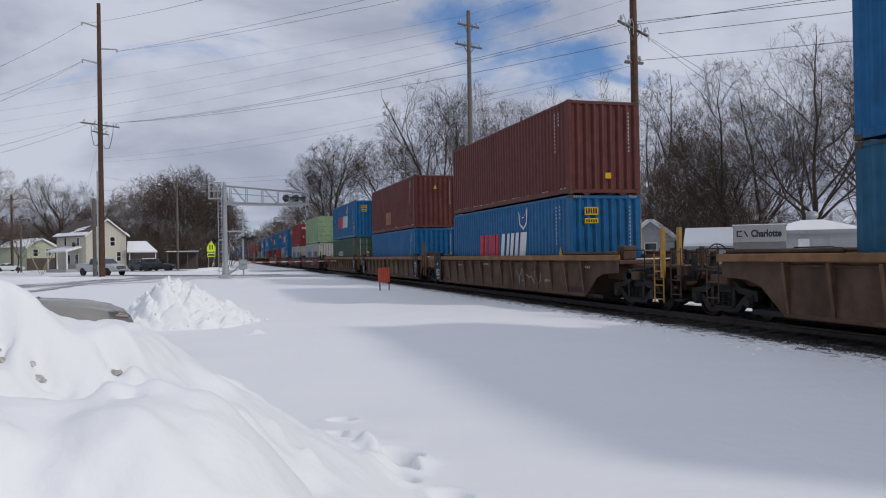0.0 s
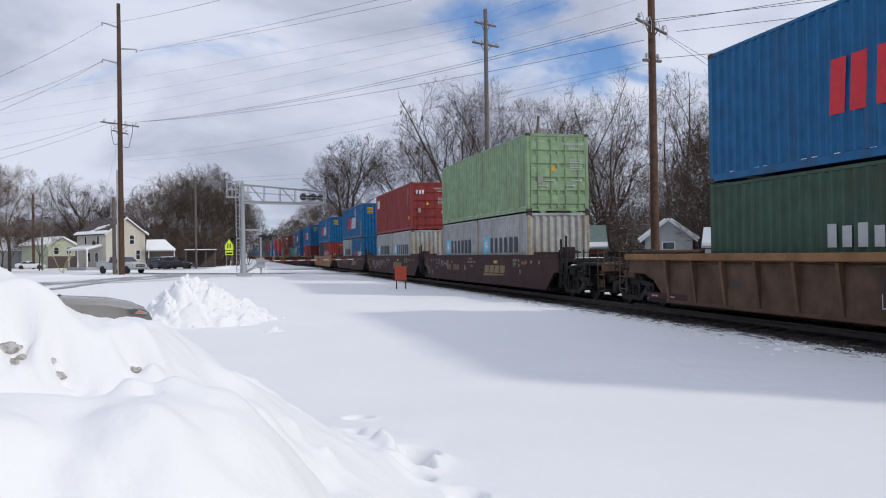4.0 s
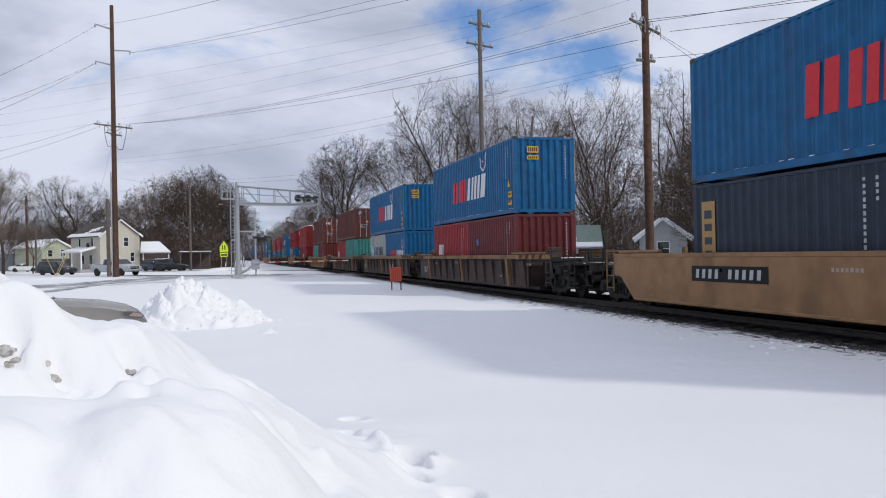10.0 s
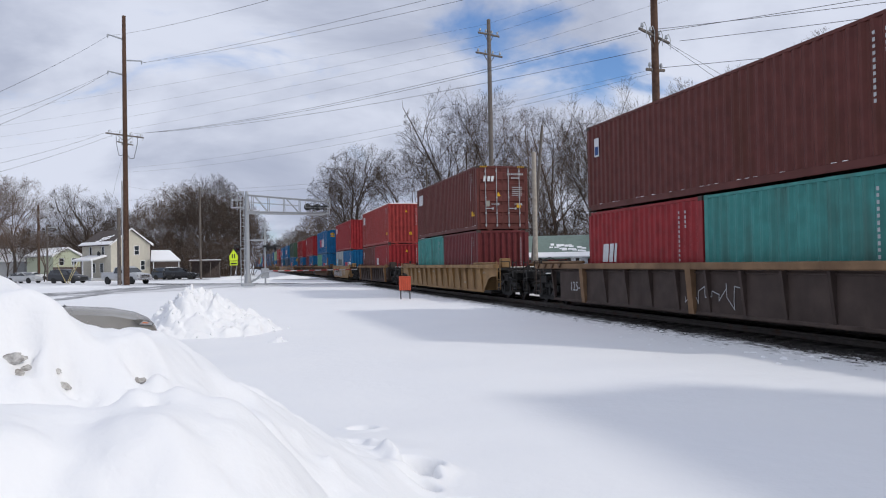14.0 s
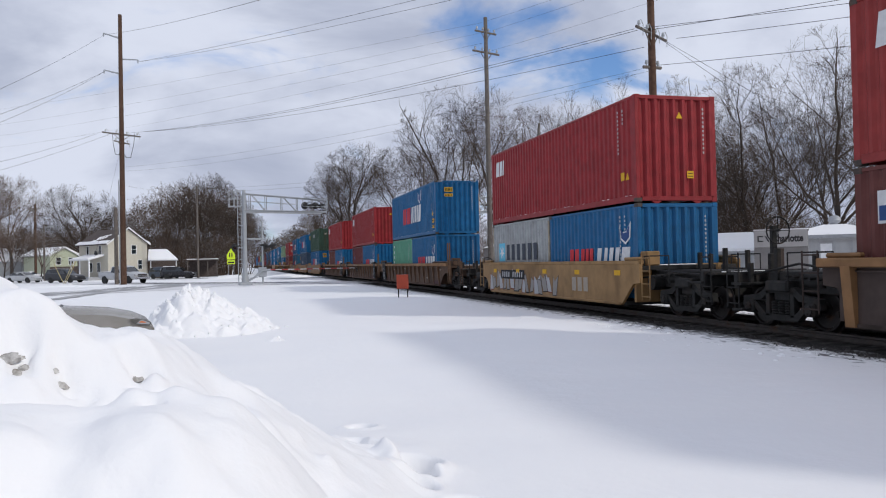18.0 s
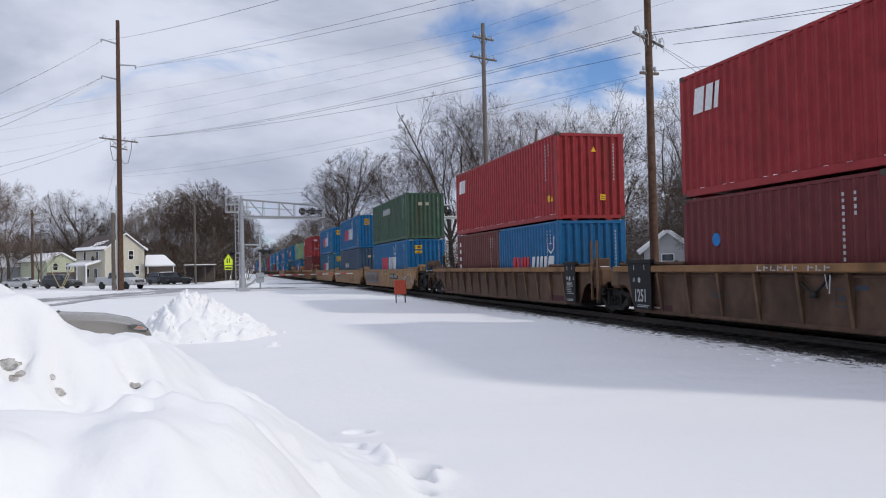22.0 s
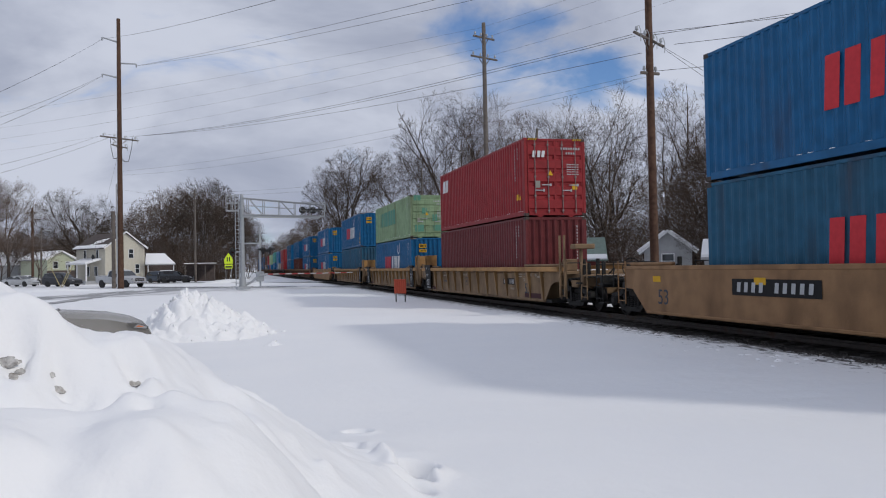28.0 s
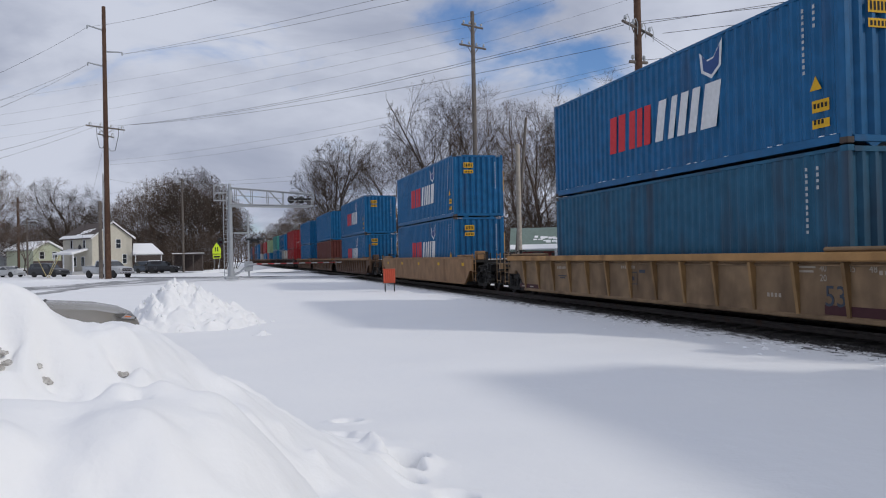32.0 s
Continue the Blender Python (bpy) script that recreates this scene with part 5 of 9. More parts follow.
            for yy, z0_ in ((b - 3.06, 1.36), (b - 14.28, 1.38), (b - 1.7, 0.82)):
                for k in range(6):
                    slant(s, xm - 0.002, yy, z0_ - k * 0.05, rnd.uniform(0.28, 0.44), 0.018, 0)
            part("marking", s, DECAL["silver"], c)
            # gold number in bars, its letter, the load limit, scuffed patches
            row("ochre", b - 4.75, 0.86, 4, 0.10, 0.28, 0.215)
            row("ochre", b - 5.92, 0.86, 6, 0.085, 0.28, 0.18)
            word({4: "A", 5: "C"}.get(unit, "B"), b - 7.74, 0.86, 0.38, "faded")
            word("WELL LD LMT 119,500", b - 8.30, 1.22, 0.125, "faded")
            row("ochre", b - 8.4, 1.36, 9, 0.05, 0.09, 0.075)
            s = Shape()
            for yy, z0_, w_, h_ in ((b - 8.68, 1.03, 0.46, 0.10), (b - 5.46, 1.20, 0.44, 0.09), (b - 15.14, 1.20, 0.5, 0.12)):
                slant(s, xm - 0.002, yy, z0_, w_, h_, 0)
            part("reflector", s, DECAL["scuff"], c, "scuffed orange reflector strips")
            s = Shape()
            slant(s, xm - 0.002, b - 12.0, 1.22, 0.44, 0.11, 0)
            part("reflector", s, DECAL["yellow"], c, "yellow reflector plate")
        elif m == "chain":
            loop = [(1.98, 1.36), (1.80, 1.22), (1.60, 1.10), (1.45, 1.02), (1.28, 1.12), (1.12, 1.26), (1.0, 1.38)]
            part("chain", Shape().path([(-SIDE_X - 0.12, p_, q_) for p_, q_ in loop], 0.026, 6), STEEL_DARK, c, "black chain slung under the top chord")
            part("chain", Shape().box(-SIDE_X - 0.15, -SIDE_X - 0.08, 1.38, 1.54, 0.94, 1.06, 0.015), STEEL_DARK, c, "black chain tightener")
            s = Shape()
            for k in range(10):
                if k != 6:
                    slant(s, -SIDE_X - 0.183, 2.93 - k * 0.205, 1.43, 0.035, 0.10, 0.1)
                    slant(s, -SIDE_X - 0.183, 2.87 - k * 0.205, 1.43 + 0.05 * (k % 2), 0.085, 0.022, 0)
            slant(s, -SIDE_X - 0.176, 0.99, 1.03, 0.03, 0.33, 0.1)
            slant(s, -SIDE_X - 0.176, 1.03, 1.12, 0.025, 0.25, -0.2)
            part("scrawl", s, DECAL["number"], c, "row of white chalked strokes")
        elif m == "tons":
            word("125-T", eb - 0.80, 0.72, 0.40, "number")
        elif m == "number_plate":
            yp = {7: b - 3.7, 13: b - 2.3, 17: -1.9, 19: b - 4.6}.get(unit, b - 2.8)
            s = Shape()
            slant(s, xm - 0.006, yp, 0.93, 2.6, 0.34, 0)
            part("stencil_panel", s, DECAL["black"], c, "black panel with light bars")
            s = Shape()
            for i in range(10):
                if i != 4:
                    slant(s, xm - 0.009, yp - 0.16 - i * 0.235, 1.0, 0.115, 0.20, 0.12)
            part("marking", s, DECAL["number"], c)
        elif m == "gold_mark":
            s = Shape()
            for i in range(4):
                slant(s, xm - 0.002, -1.70 - i * 0.66, 0.84, 0.55, 0.30, 0.3)
            part("logo", s, DECAL["ochre"], c, "pale gold leaning blocks")
            part("logo", Shape().poly([(xm - 0.002, -1.56, 0.70), (xm - 0.002, -4.2, 0.76), (xm - 0.002, -4.25, 0.79), (xm - 0.002, -1.60, 0.82)]), DECAL["ochre"], c, "pale gold tapering underline")
        elif m == "row_gold":
            for k, cnt in ((b - 3.2, 4), (b - 4.6, 6)):
                row("gold", k, 0.80, cnt, 0.14, 0.26, 0.20)
            row("faded", b - 6.8, 1.25, 4, 0.1, 0.08, 0.14)
            row("gold", b - 7.5, 0.75, 1, 0.2, 0.26, 0.3)
        elif m == "yellow_tags":
            for k in range(5):
                s = Shape()
                slant(s, xm - 0.008, a + 1.4 + k * (b - a - 2.8) / 4, 1.16, 0.36, 0.14, 0)
                part("reflector", s, DECAL["yellow"], c, "yellow reflector plate")
        elif m == "ghost":
            s = Shape()
            for i in range(3):
                slant(s, xm - 0.002, -0.5 - i * 0.55, 0.70, 0.34, 0.60, 0.1)
            part("logo", s, DECAL["ghost_red"], c, "faded red block emblem")
        elif m == "white_logo":
            s = Shape()
            for i in range(3):
                slant(s, xm - 0.002, -2.4 - i * 0.42, 0.66, 0.30, 0.42, 0)
            part("logo", s, DECAL["faded"], c)
        elif m == "small_rows":
            for yy, z, n in ((a + 2.1, 1.18, 5), (a + 4.8, 0.72, 4), (1.5, 1.2, 7), (b - 4.2, 1.15, 6)):
                row("faded", yy, z, n, 0.07, 0.08, 0.11)
        elif m == "scrawl":
            s = Shape()
            yy, z_s = (rnd.uniform(-3, 3), 0.85) if colour != "oxide" else ({5: 2.9}.get(unit, 5.5), 1.15)
            pts = []
            for i in range(26):
                pts.append((xm - 0.01, yy - i * (0.09 if colour != "oxide" else 0.066) + 0.10 * math.sin(i * 2.1), z_s + (1 if colour != "oxide" else 0.6) * 0.30 * math.sin(i * 1.3 + unit) * (0.6 + 0.4 * math.sin(i * 0.4))))
            stroke(s, pts, 0.022)
            part("scrawl", s, DECAL["spray"], c, "thin sprayed scrawl")["kind"] = "stuff"
        elif m == "big_scrawl":
            # wide sprayed blocks, each with a dark outline, one lapping over the next
            for k in range(17):
                y0, z0 = b - 0.9 - 6.6 * k / 16, rnd.uniform(0.44, 0.60)
                lean_, w, h_ = rnd.uniform(-0.55, 0.75), rnd.uniform(0.26, 0.50), rnd.uniform(0.50, 0.80)
                quad = [(y0, z0), (y0 - w, z0 + rnd.uniform(-0.03, 0.12)), (y0 - w * rnd.uniform(0.5, 1.5) - lean_ * h_ * 0.6, z0 + h_ * rnd.uniform(0.7, 1.0)), (y0 - w * 0.4 - lean_ * h_ * 0.6, z0 + h_ * rnd.uniform(0.6, 0.8)), (y0 - lean_ * h_ * 0.6 + rnd.uniform(0, 0.1), z0 + h_ * rnd.uniform(0.8, 1.0))]
                my, mz = sum(q_[0] for q_ in quad) / 5, sum(q_[1] for q_ in quad) / 5
                lay = xm - 0.002 - 0.00016 * k
                part("scrawl", Shape().poly([(lay, my + (p_ - my) * 1.16, mz + (q_ - mz) * 1.12) for p_, q_ in quad]), DECAL["black" if k % 3 else "ghost_red"], c)
                part("scrawl", Shape().poly([(lay - 0.00008, p_, q_) for p_, q_ in quad]), DECAL["silver" if k % 3 else "spray"], c, "sprayed silver shapes with dark outlines")
        elif m == "blue_scrawl":
            # broad smeared letters in blue-grey, with pale strokes over them
            for col, wide, lift, n0 in (("smear", 0.16, 0.0, 0.0), ("spray", 0.045, 0.012, 1.3), ("smear", 0.10, 0.024, 2.2), ("silver", 0.03, 0.036, 3.0)):
                s = Shape()
                pts = []
                for i in range(64):
                    f_ = i / 63
                    pts.append((xm - 0.004 - lift, b - 1.1 - 5.2 * f_ + 0.34 * math.sin(i * 0.8 + n0), 0.96 + 0.36 * math.sin(i * 0.55 + n0 + 0.9 * math.sin(i * 0.23))))
                stroke(s, pts, wide)
                part("scrawl", s, DECAL[col], c, "broad blue-grey sprayed loops")["kind"] = "stuff"
        elif m == "wide_scrawl":
            s = Shape()
            pts = []
            for i in range(70):
                f_ = i / 69
                pts.append((xm - 0.012, (b - 2.9 if unit != 17 else a + 3.3) - 3.0 * f_ + 0.28 * math.sin(i * 0.95), 0.93 + 0.36 * math.sin(i * 0.62 + 0.8 * math.sin(i * 0.21)) * (0.65 + 0.35 * math.sin(i * 0.13 + unit))))
            stroke(s, pts, 0.026)
            part("scrawl", s, DECAL["spray"], c, "large looping sprayed line")["kind"] = "stuff"
    MOVING.append((c, Vector((TRACK_X, y, 0.0))))
    return c


# units from the front: place of the container's near end at 0 s, upper, lower, car
# upper or lower: (colour, marking, doors towards the camera); a lower pair is two 20-foot boxes, far one first
B_, R_, G_ = ("blue", "line", False), ("red", "white_mark", False), ("grey", "grey_star", False)
ART, FREE, SHORT = ("art", 3.68), ("free", 5.75), ("free_short", 3.85)
UNITS = [
    (-1.47, HC, B_, HC, [("old_blue", "plain", False)], ART, FREE, "ribbed", "rib_brown", None, ("small_rows",)),
    (21.85, HC, ("brown", "plain", False), HC, [("blue", "line", False)], FREE, ART, "ribbed", "rib_brown", None, ("scrawl", "small_rows", "black_panel")),
    (41.47, HC, ("brown", "pale_patch", False), STD, [("blue", "plain", False)], ART, ART, "ribbed", "rib_brown", None, ("black_panel", "scrawl")),
    (60.85, HC, B_, STD, [("dark_green", "name_bars", True)], ART, FREE, "ribbed", "rib_brown", None, ("black_panel", "scrawl")),
    (84.40, HC, ("light_green", "plain", True), STD, [G_, G_], FREE, ART, "smooth", "oxide", None, ("oxide_set", "gold_mark", "scrawl")),
    (104.0, HC, ("dull_red", "white_mark", True), STD, [G_, G_], ART, ART, "smooth", "oxide", None, ("oxide_set", "gold_mark", "wide_scrawl", "scrawl")),
    (123.33, HC, B_, STD, [G_, B_], ART, FREE, "smooth", "oxide", None, ("oxide_set", "gold_mark")),
    (146.99, HC, B_, STD, [("navy", "orange_strip", False), ("dull_red", "red_name", False)], FREE, FREE, "smooth", "tan", None, ("fifty_three", "number_plate", "ghost", "small_rows")),
    (170.80, HC, B_, STD, [R_, ("maroon", "blue_dot", False)], FREE, ART, "ribbed", "dark_brown", "tan_dull", ("small_rows", "tons")),
    (190.28, HC, B_, STD, [G_, B_], ART, ART, "ribbed", "dark_brown", "tan_dull", ("white_logo", "tons", "small_rows")),
    (209.74, STD, ("brown", "small_mark", True), STD, [R_, ("teal", "plain", False)], ART, FREE, "ribbed", "dark_brown", "tan_dull", ("tons", "scrawl")),
    (233.53, HC, ("brown", "white_mark", True), STD, [("teal", "plain", False), ("maroon", "plain", False)], FREE, FREE, "ribbed", "mustard", None, ("small_rows",)),
    (255.28, HC, ("orange_red", "white_mark", False), STD, [("mid_brown", "small_mark", False), R_], SHORT, SHORT, "ribbed", "dark_brown", "rust_tan", ("small_rows",)),
    (275.06, HC, R_, STD, [G_, B_], SHORT, SHORT, "smooth", "mustard", None, ("number_plate", "yellow_tags", "white_logo", "big_scrawl")),
    (296.92, HC, B_, STD, [("mint", "vertical_bars", False), B_], FREE, ART, "ribbed", "rib_brown", None, ("small_rows", "black_panel")),
    (316.47, HC, R_, STD, [("maroon", "blue_dot", False), B_], ART, ART, "ribbed", "rib_brown", None, ("black_panel", "chain")),
    (336.08, HC, R_, STD, [("mid_brown", "vertical_bars", False), B_], ART, FREE, "ribbed", "rib_brown", None, ("black_panel",)),
    (359.68, HC, ("dark_green", "name_bars", False), HC, [B_], FREE, ART, "smooth", "tan", None, ("yellow_tags", "number_plate", "wide_scrawl", "blue_scrawl", "small_rows")),
    (379.26, HC, B_, HC, [("slate", "name_bars", False)], ART, ART, "smooth", "tan", None, ("yellow_tags", "number_plate")),
    (398.71, HC, B_, HC, [("old_blue", "line", False)], ART, FREE, "smooth", "tan", None, ("yellow_tags", "number_plate", "fifty_three")),
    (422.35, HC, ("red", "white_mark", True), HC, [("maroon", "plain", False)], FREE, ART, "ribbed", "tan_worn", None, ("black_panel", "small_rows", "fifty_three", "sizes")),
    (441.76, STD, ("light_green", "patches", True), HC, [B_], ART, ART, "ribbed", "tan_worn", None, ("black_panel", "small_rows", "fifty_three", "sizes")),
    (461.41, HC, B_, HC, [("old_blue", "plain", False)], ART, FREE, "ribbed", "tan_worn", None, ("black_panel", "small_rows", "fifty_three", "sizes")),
    (485.14, HC, B_, HC, [B_], FREE, FREE, "smooth", "tan", None, ("yellow_tags",)),
    (509.00, HC, B_, HC, [B_], FREE, ART, "ribbed", "rib_brown", None, ()),
    (528.6, HC, B_, HC, [("brown", "plain", False)], ART, ART, "ribbed", "rib_brown", None, ()),
    (548.2, HC, B_, HC, [B_], ART, FREE, "ribbed", "rib_brown", None, ()),
    (571.9, HC, ("red", "white_mark", True), STD, [R_, R_], FREE, ART, "ribbed", "dark_brown", None, ()),
    (591.5, HC, B_, STD, [B_, G_], ART, ART, "ribbed", "dark_brown", None, ()),
    (611.1, HC, ("teal", "plain", False), HC, [B_], ART, FREE, "ribbed", "dark_brown", None, ()),
    (634.8, HC, ("light_green", "plain", False), STD, [R_, B_], FREE, ART, "ribbed", "rib_brown", None, ()),
    (654.4, HC, R_, STD, [B_, B_], ART, ART, "ribbed", "rib_brown", None, ()),
    (674.0, HC, ("brown", "plain", False), STD, [G_, G_], ART, FREE, "ribbed", "rib_brown", None, ()),
    (697.7, HC, B_, HC, [B_], FREE, ART, "ribbed", "rib_brown", None, ()),
    (717.3, HC, B_, HC, [B_], ART, ART, "ribbed", "rib_brown", None, ()),
    (736.9, HC, R_, HC, [("maroon", "plain", False)], ART, FREE, "ribbed", "rib_brown", None, ()),
    (760.6, HC, B_, HC, [B_], FREE, FREE, "ribbed", "rib_brown", None, ()),
]


def build_train():
    for i, (s, hu, up, hl, low, near, far, style, colour, chord, marks) in enumerate(UNITS):
        mid = s + L40 / 2
        rich = i < 25
        well_car(i, mid, near, far, style, colour, chord, marks, rich)
        if len(low) == 1:
            col, st, dr = low[0]
            container(col, st, L40, hl, mid, FLOOR_Z, dr, False, rich)
        else:
            for k, (col, st, dr) in enumerate(low):
                container(col, st, L20, hl, mid + (1 if k == 0 else -1) * (L40 / 2 - L20 / 2), FLOOR_Z, dr, False, rich)
        container(up[0], up[1], L40, hu, mid, FLOOR_Z + hl + 0.025, up[2], True, rich, up[0] == "orange_red")


build_train()


# ---- ground ----
BANK = [(-40, 2.2), (-30, 1.6), (-20, 0.7), (-13.5, -0.5), (-11.7, -2.4), (-9.8, -3.8), (-8.2, -4.5), (-6.0, -4.1), (-4.2, -5.4), (-2.4, -7.3), (1.0, -9.8), (4.1, -12.3), (6.5, -14.0), (8.6, -15.0), (10.6, -16.30), (13.0, -18.6), (18, -19.2), (60, -19.4)]
LEDGE = [(-40, -6.8), (-13.6, -8.0), (-11.5, -8.8), (-9.7, -9.0), (-7.5, -8.85), (-5.2, -8.88), (-1.9, -9.15), (-0.3, -9.7), (1.1, -10.2), (3.0, -12.3), (4.6, -15.0), (6.6, -18.5), (10, -26), (14, -30), (60, -31)]


def at_angle(table, a):
    for (a0, b0), (a1, b1) in zip(table, table[1:]):
        if a <= a1:
            u = max(0.0, (a - a0) / (a1 - a0))
            return b0 + (b1 - b0) * u
    return table[-1][1]


def along(table, a):
    """The table's value at a, its corners rounded off."""
    return sum(w * at_angle(table, a + o) for o, w in ((-2.4, 0.07), (-1.6, 0.12), (-0.8, 0.19), (0.0, 0.24), (0.8, 0.19), (1.6, 0.12), (2.4, 0.07)))


def hump(d, c, before, after):
    u = (d - c) / (before if d < c else after)
    return math.exp(-u * u)


# footprints and scuffs: x, y, radius, depth (knobs stand proud)
DENTS = [(1.14, 7.70, 0.11, 0.15), (0.98, 6.60, 0.14, 0.22), (0.95, 6.80, 0.09, 0.07), (1.28, 5.88, 0.15, 0.36), (1.25, 5.62, 0.11, 0.22), (1.15, 5.30, 0.12, 0.22), (1.44, 4.95, 0.11, 0.16)]
KNOBS = [(1.10, 5.82, 0.12, 0.09), (0.488, 4.485, 0.05, 0.055), (0.308, 4.57, 0.035, 0.03)]
MARKS = [(-0.985, 3.88, 0.050, 0.10), (-0.940, 3.91, 0.045, 0.09), (-0.935, 3.79, 0.038, 0.08), (-0.810, 3.94, 0.040, 0.07), (-0.782, 3.88, 0.042, 0.09),
         (-0.500, 4.06, 0.050, 0.09), (-0.450, 4.06, 0.045, 0.10), (-0.790, 4.20, 0.028, 0.03), (-0.755, 4.20, 0.025, 0.03), (-0.07, 2.72, 0.025, 0.018)]
LUMPS = [(-0.49, 4.24, 0.14, 0.085), (-0.40, 4.06, 0.05, 0.045), (-0.83, 4.06, 0.09, 0.060), (-0.500, 3.94, 0.028, 0.035), (-0.365, 2.93, 0.06, 0.040), (-0.295, 2.86, 0.03, -0.030), (-0.22, 2.95, 0.07, 0.034), (-0.03, 2.96, 0.11, 0.030),
         (-0.97, 4.04, 0.10, 0.055), (-0.68, 3.92, 0.10, -0.03), (-0.22, 4.30, 0.22, -0.05), (-0.05, 3.75, 0.20, 0.05), (-0.65, 4.45, 0.18, -0.04), (0.20, 4.30, 0.16, 0.035), (0.10, 2.60, 0.12, -0.025), (-0.35, 2.45, 0.18, 0.03)]


def ground_z(x, y):
    """Height of the snow."""
    d = math.hypot(x, y)
    z = 0.05 * noise.noise((x * 0.13, y * 0.13, 3.0)) + 0.022 * noise.noise((x * 0.6, y * 0.4, 7.0))
    if d > 40:
        z *= max(0.0, 1 - (d - 40) / 60)
    # level under the roads
    if y > 40:
        z *= max(0.12, 1 - (y - 40) / 12)
    # level beside and under the track
    k = abs(x - TRACK_X)
    if k < 5:
        u = min(1.0, max(0.0, (k - 1.04 + 0.16 * noise.noise((y * 1.1, 0.5, 4.0)) + 0.07 * noise.noise((y * 4.0, x, 4.0))) / 0.48))
        u = u * u * (3 - 2 * u)
        z = z * min(1.0, max(0.0, (k - 1.4) / 2.5)) - 0.30 * (1 - u) + 0.015 * noise.noise((x * 3, y * 3, 9.0))
    # drifted ripples of the field
    if 1.0 < x < 8 and 5 < y < 60:
        z += 0.03 * min(1.0, x - 1.0, 8 - x, (y - 5) / 2, (60 - y) / 5) * noise.noise((x * 0.35, y * 0.9, 1.0))
    if 0.3 < d < 14 and y > -6:
        a = math.degrees(math.atan2(x, y))
        if a < 30:
            a += 2.0 * noise.noise((x * 1.7, y * 1.7, 21.0)) * (1 - math.exp(-((d - 2.9) / 0.30) ** 2)) * (1 - math.exp(-((d - 4.7) / 0.45) ** 2))
            bank = 1.65 + 4.7 * math.tan(radians(along(BANK, a)))
            ledge = 1.65 + 2.9 * math.tan(radians(along(LEDGE, a)))
            fade = min(1.0, max(0.0, (a + 110) / 60)) * min(1.0, (30 - a) / 10)
            bank, ledge = bank * fade, ledge * fade
            hb = max(0.0, bank) * hump(d, 4.7, 1.5, 1.9)
            hl = max(0.0, ledge) * hump(d, 2.9, 1.1, 0.75)
            lump = max(hb, hl)
            h = (hb ** 5 + hl ** 5) ** 0.2
            if lump > 0.02:
                back = min(1.0, max(0.0, (d - 3.1) / 0.5))
                h += lump * ((0.060 + 0.035 * back) * noise.noise((x * 1.5, y * 1.5, 0.5)) + (0.014 + 0.036 * back) * noise.noise((x * 4.2, y * 4.2, 2.0)) + (0.004 + 0.008 * back) * noise.noise((x * 9, y * 9, 4.0)) + 0.003 * noise.noise((x * 24, y * 24, 5.0)))
                # soft hollows and swells between the two crests and below the nearer one
                calm = (1 - math.exp(-((d - 2.9) / 0.30) ** 2)) * (1 - math.exp(-((d - 4.7) / 0.45) ** 2))
                h += min(1.0, lump * 1.6) * calm * (0.12 * noise.noise((x * 2.3, y * 2.3, 11.0)) + 0.085 * noise.noise((x * 5.0, y * 5.0, 12.0)) + 0.022 * noise.noise((x * 11, y * 11, 13.0)))
            for cx, cy, r, dep in MARKS:
                q = ((x - cx) ** 2 + (y - cy - 0.07) ** 2) / (r * r * 1.7)
                if q < 9:
                    h += -0.85 * dep * math.exp(-q * q * 0.6) * (1 + 0.3 * noise.noise((x * 18, y * 18, 1)))
            for cx, cy, r, up in LUMPS:
                q = ((x - cx) ** 2 + (y - cy) ** 2) / (r * r)
                if q < 9:
                    h += 1.5 * up * math.exp(-q)
            w = min(1.0, max(0.0, h / 0.12))
            z = z * (1 - w) + max(z, 0) * 0.5 * w + h
    for cx, cy, r, dep in DENTS:
        q = ((x - cx) ** 2 + (y - cy) ** 2) / (r * r)
        if q < 8:
            z += -dep * math.exp(-q * q * 0.7) * (0.9 + 0.4 * noise.noise((x * 9, y * 9, 2))) + 0.12 * dep * math.exp(-((math.sqrt(q) - 1.6) / 0.5) ** 2)
    for cx, cy, r, up in KNOBS:
        q = ((x - cx) ** 2 + (y - cy) ** 2) / (r * r)
        if q < 9:
            z += up * math.exp(-q) * (1 + 0.4 * noise.noise((x * 12, y * 12, 6)))
    # low drifts lying across the field, and blown ripples
    if 2 < x < 9 and 6 < y < 45:
        f = min(1.0, (x - 2) / 1.5) * min(1.0, (9 - x) / 1.0) * min(1.0, (y - 6) / 4)
        z += f * (0.035 * noise.noise((x * 0.22 + 0.1 * y, y * 0.55 - 0.2 * x, 5.0)) + 0.008 * noise.noise((x * 1.1, y * 3.2, 8.0)))
    return z


def axis_steps(lo_far, lo, hi, hi_far, fine, grow):
    out, v, s = [], lo, fine
    while v < hi:
        out.append(v)
        v += fine
    s = fine
    while v < hi_far:
        out.append(v)
        s *= grow
        v += s
    out.append(hi_far)
    v, s, left = lo, fine, []
    while v > lo_far:
        s *= grow
        v -= s
        left.append(v)
    return [lo_far] + sorted(left)[1:] + out


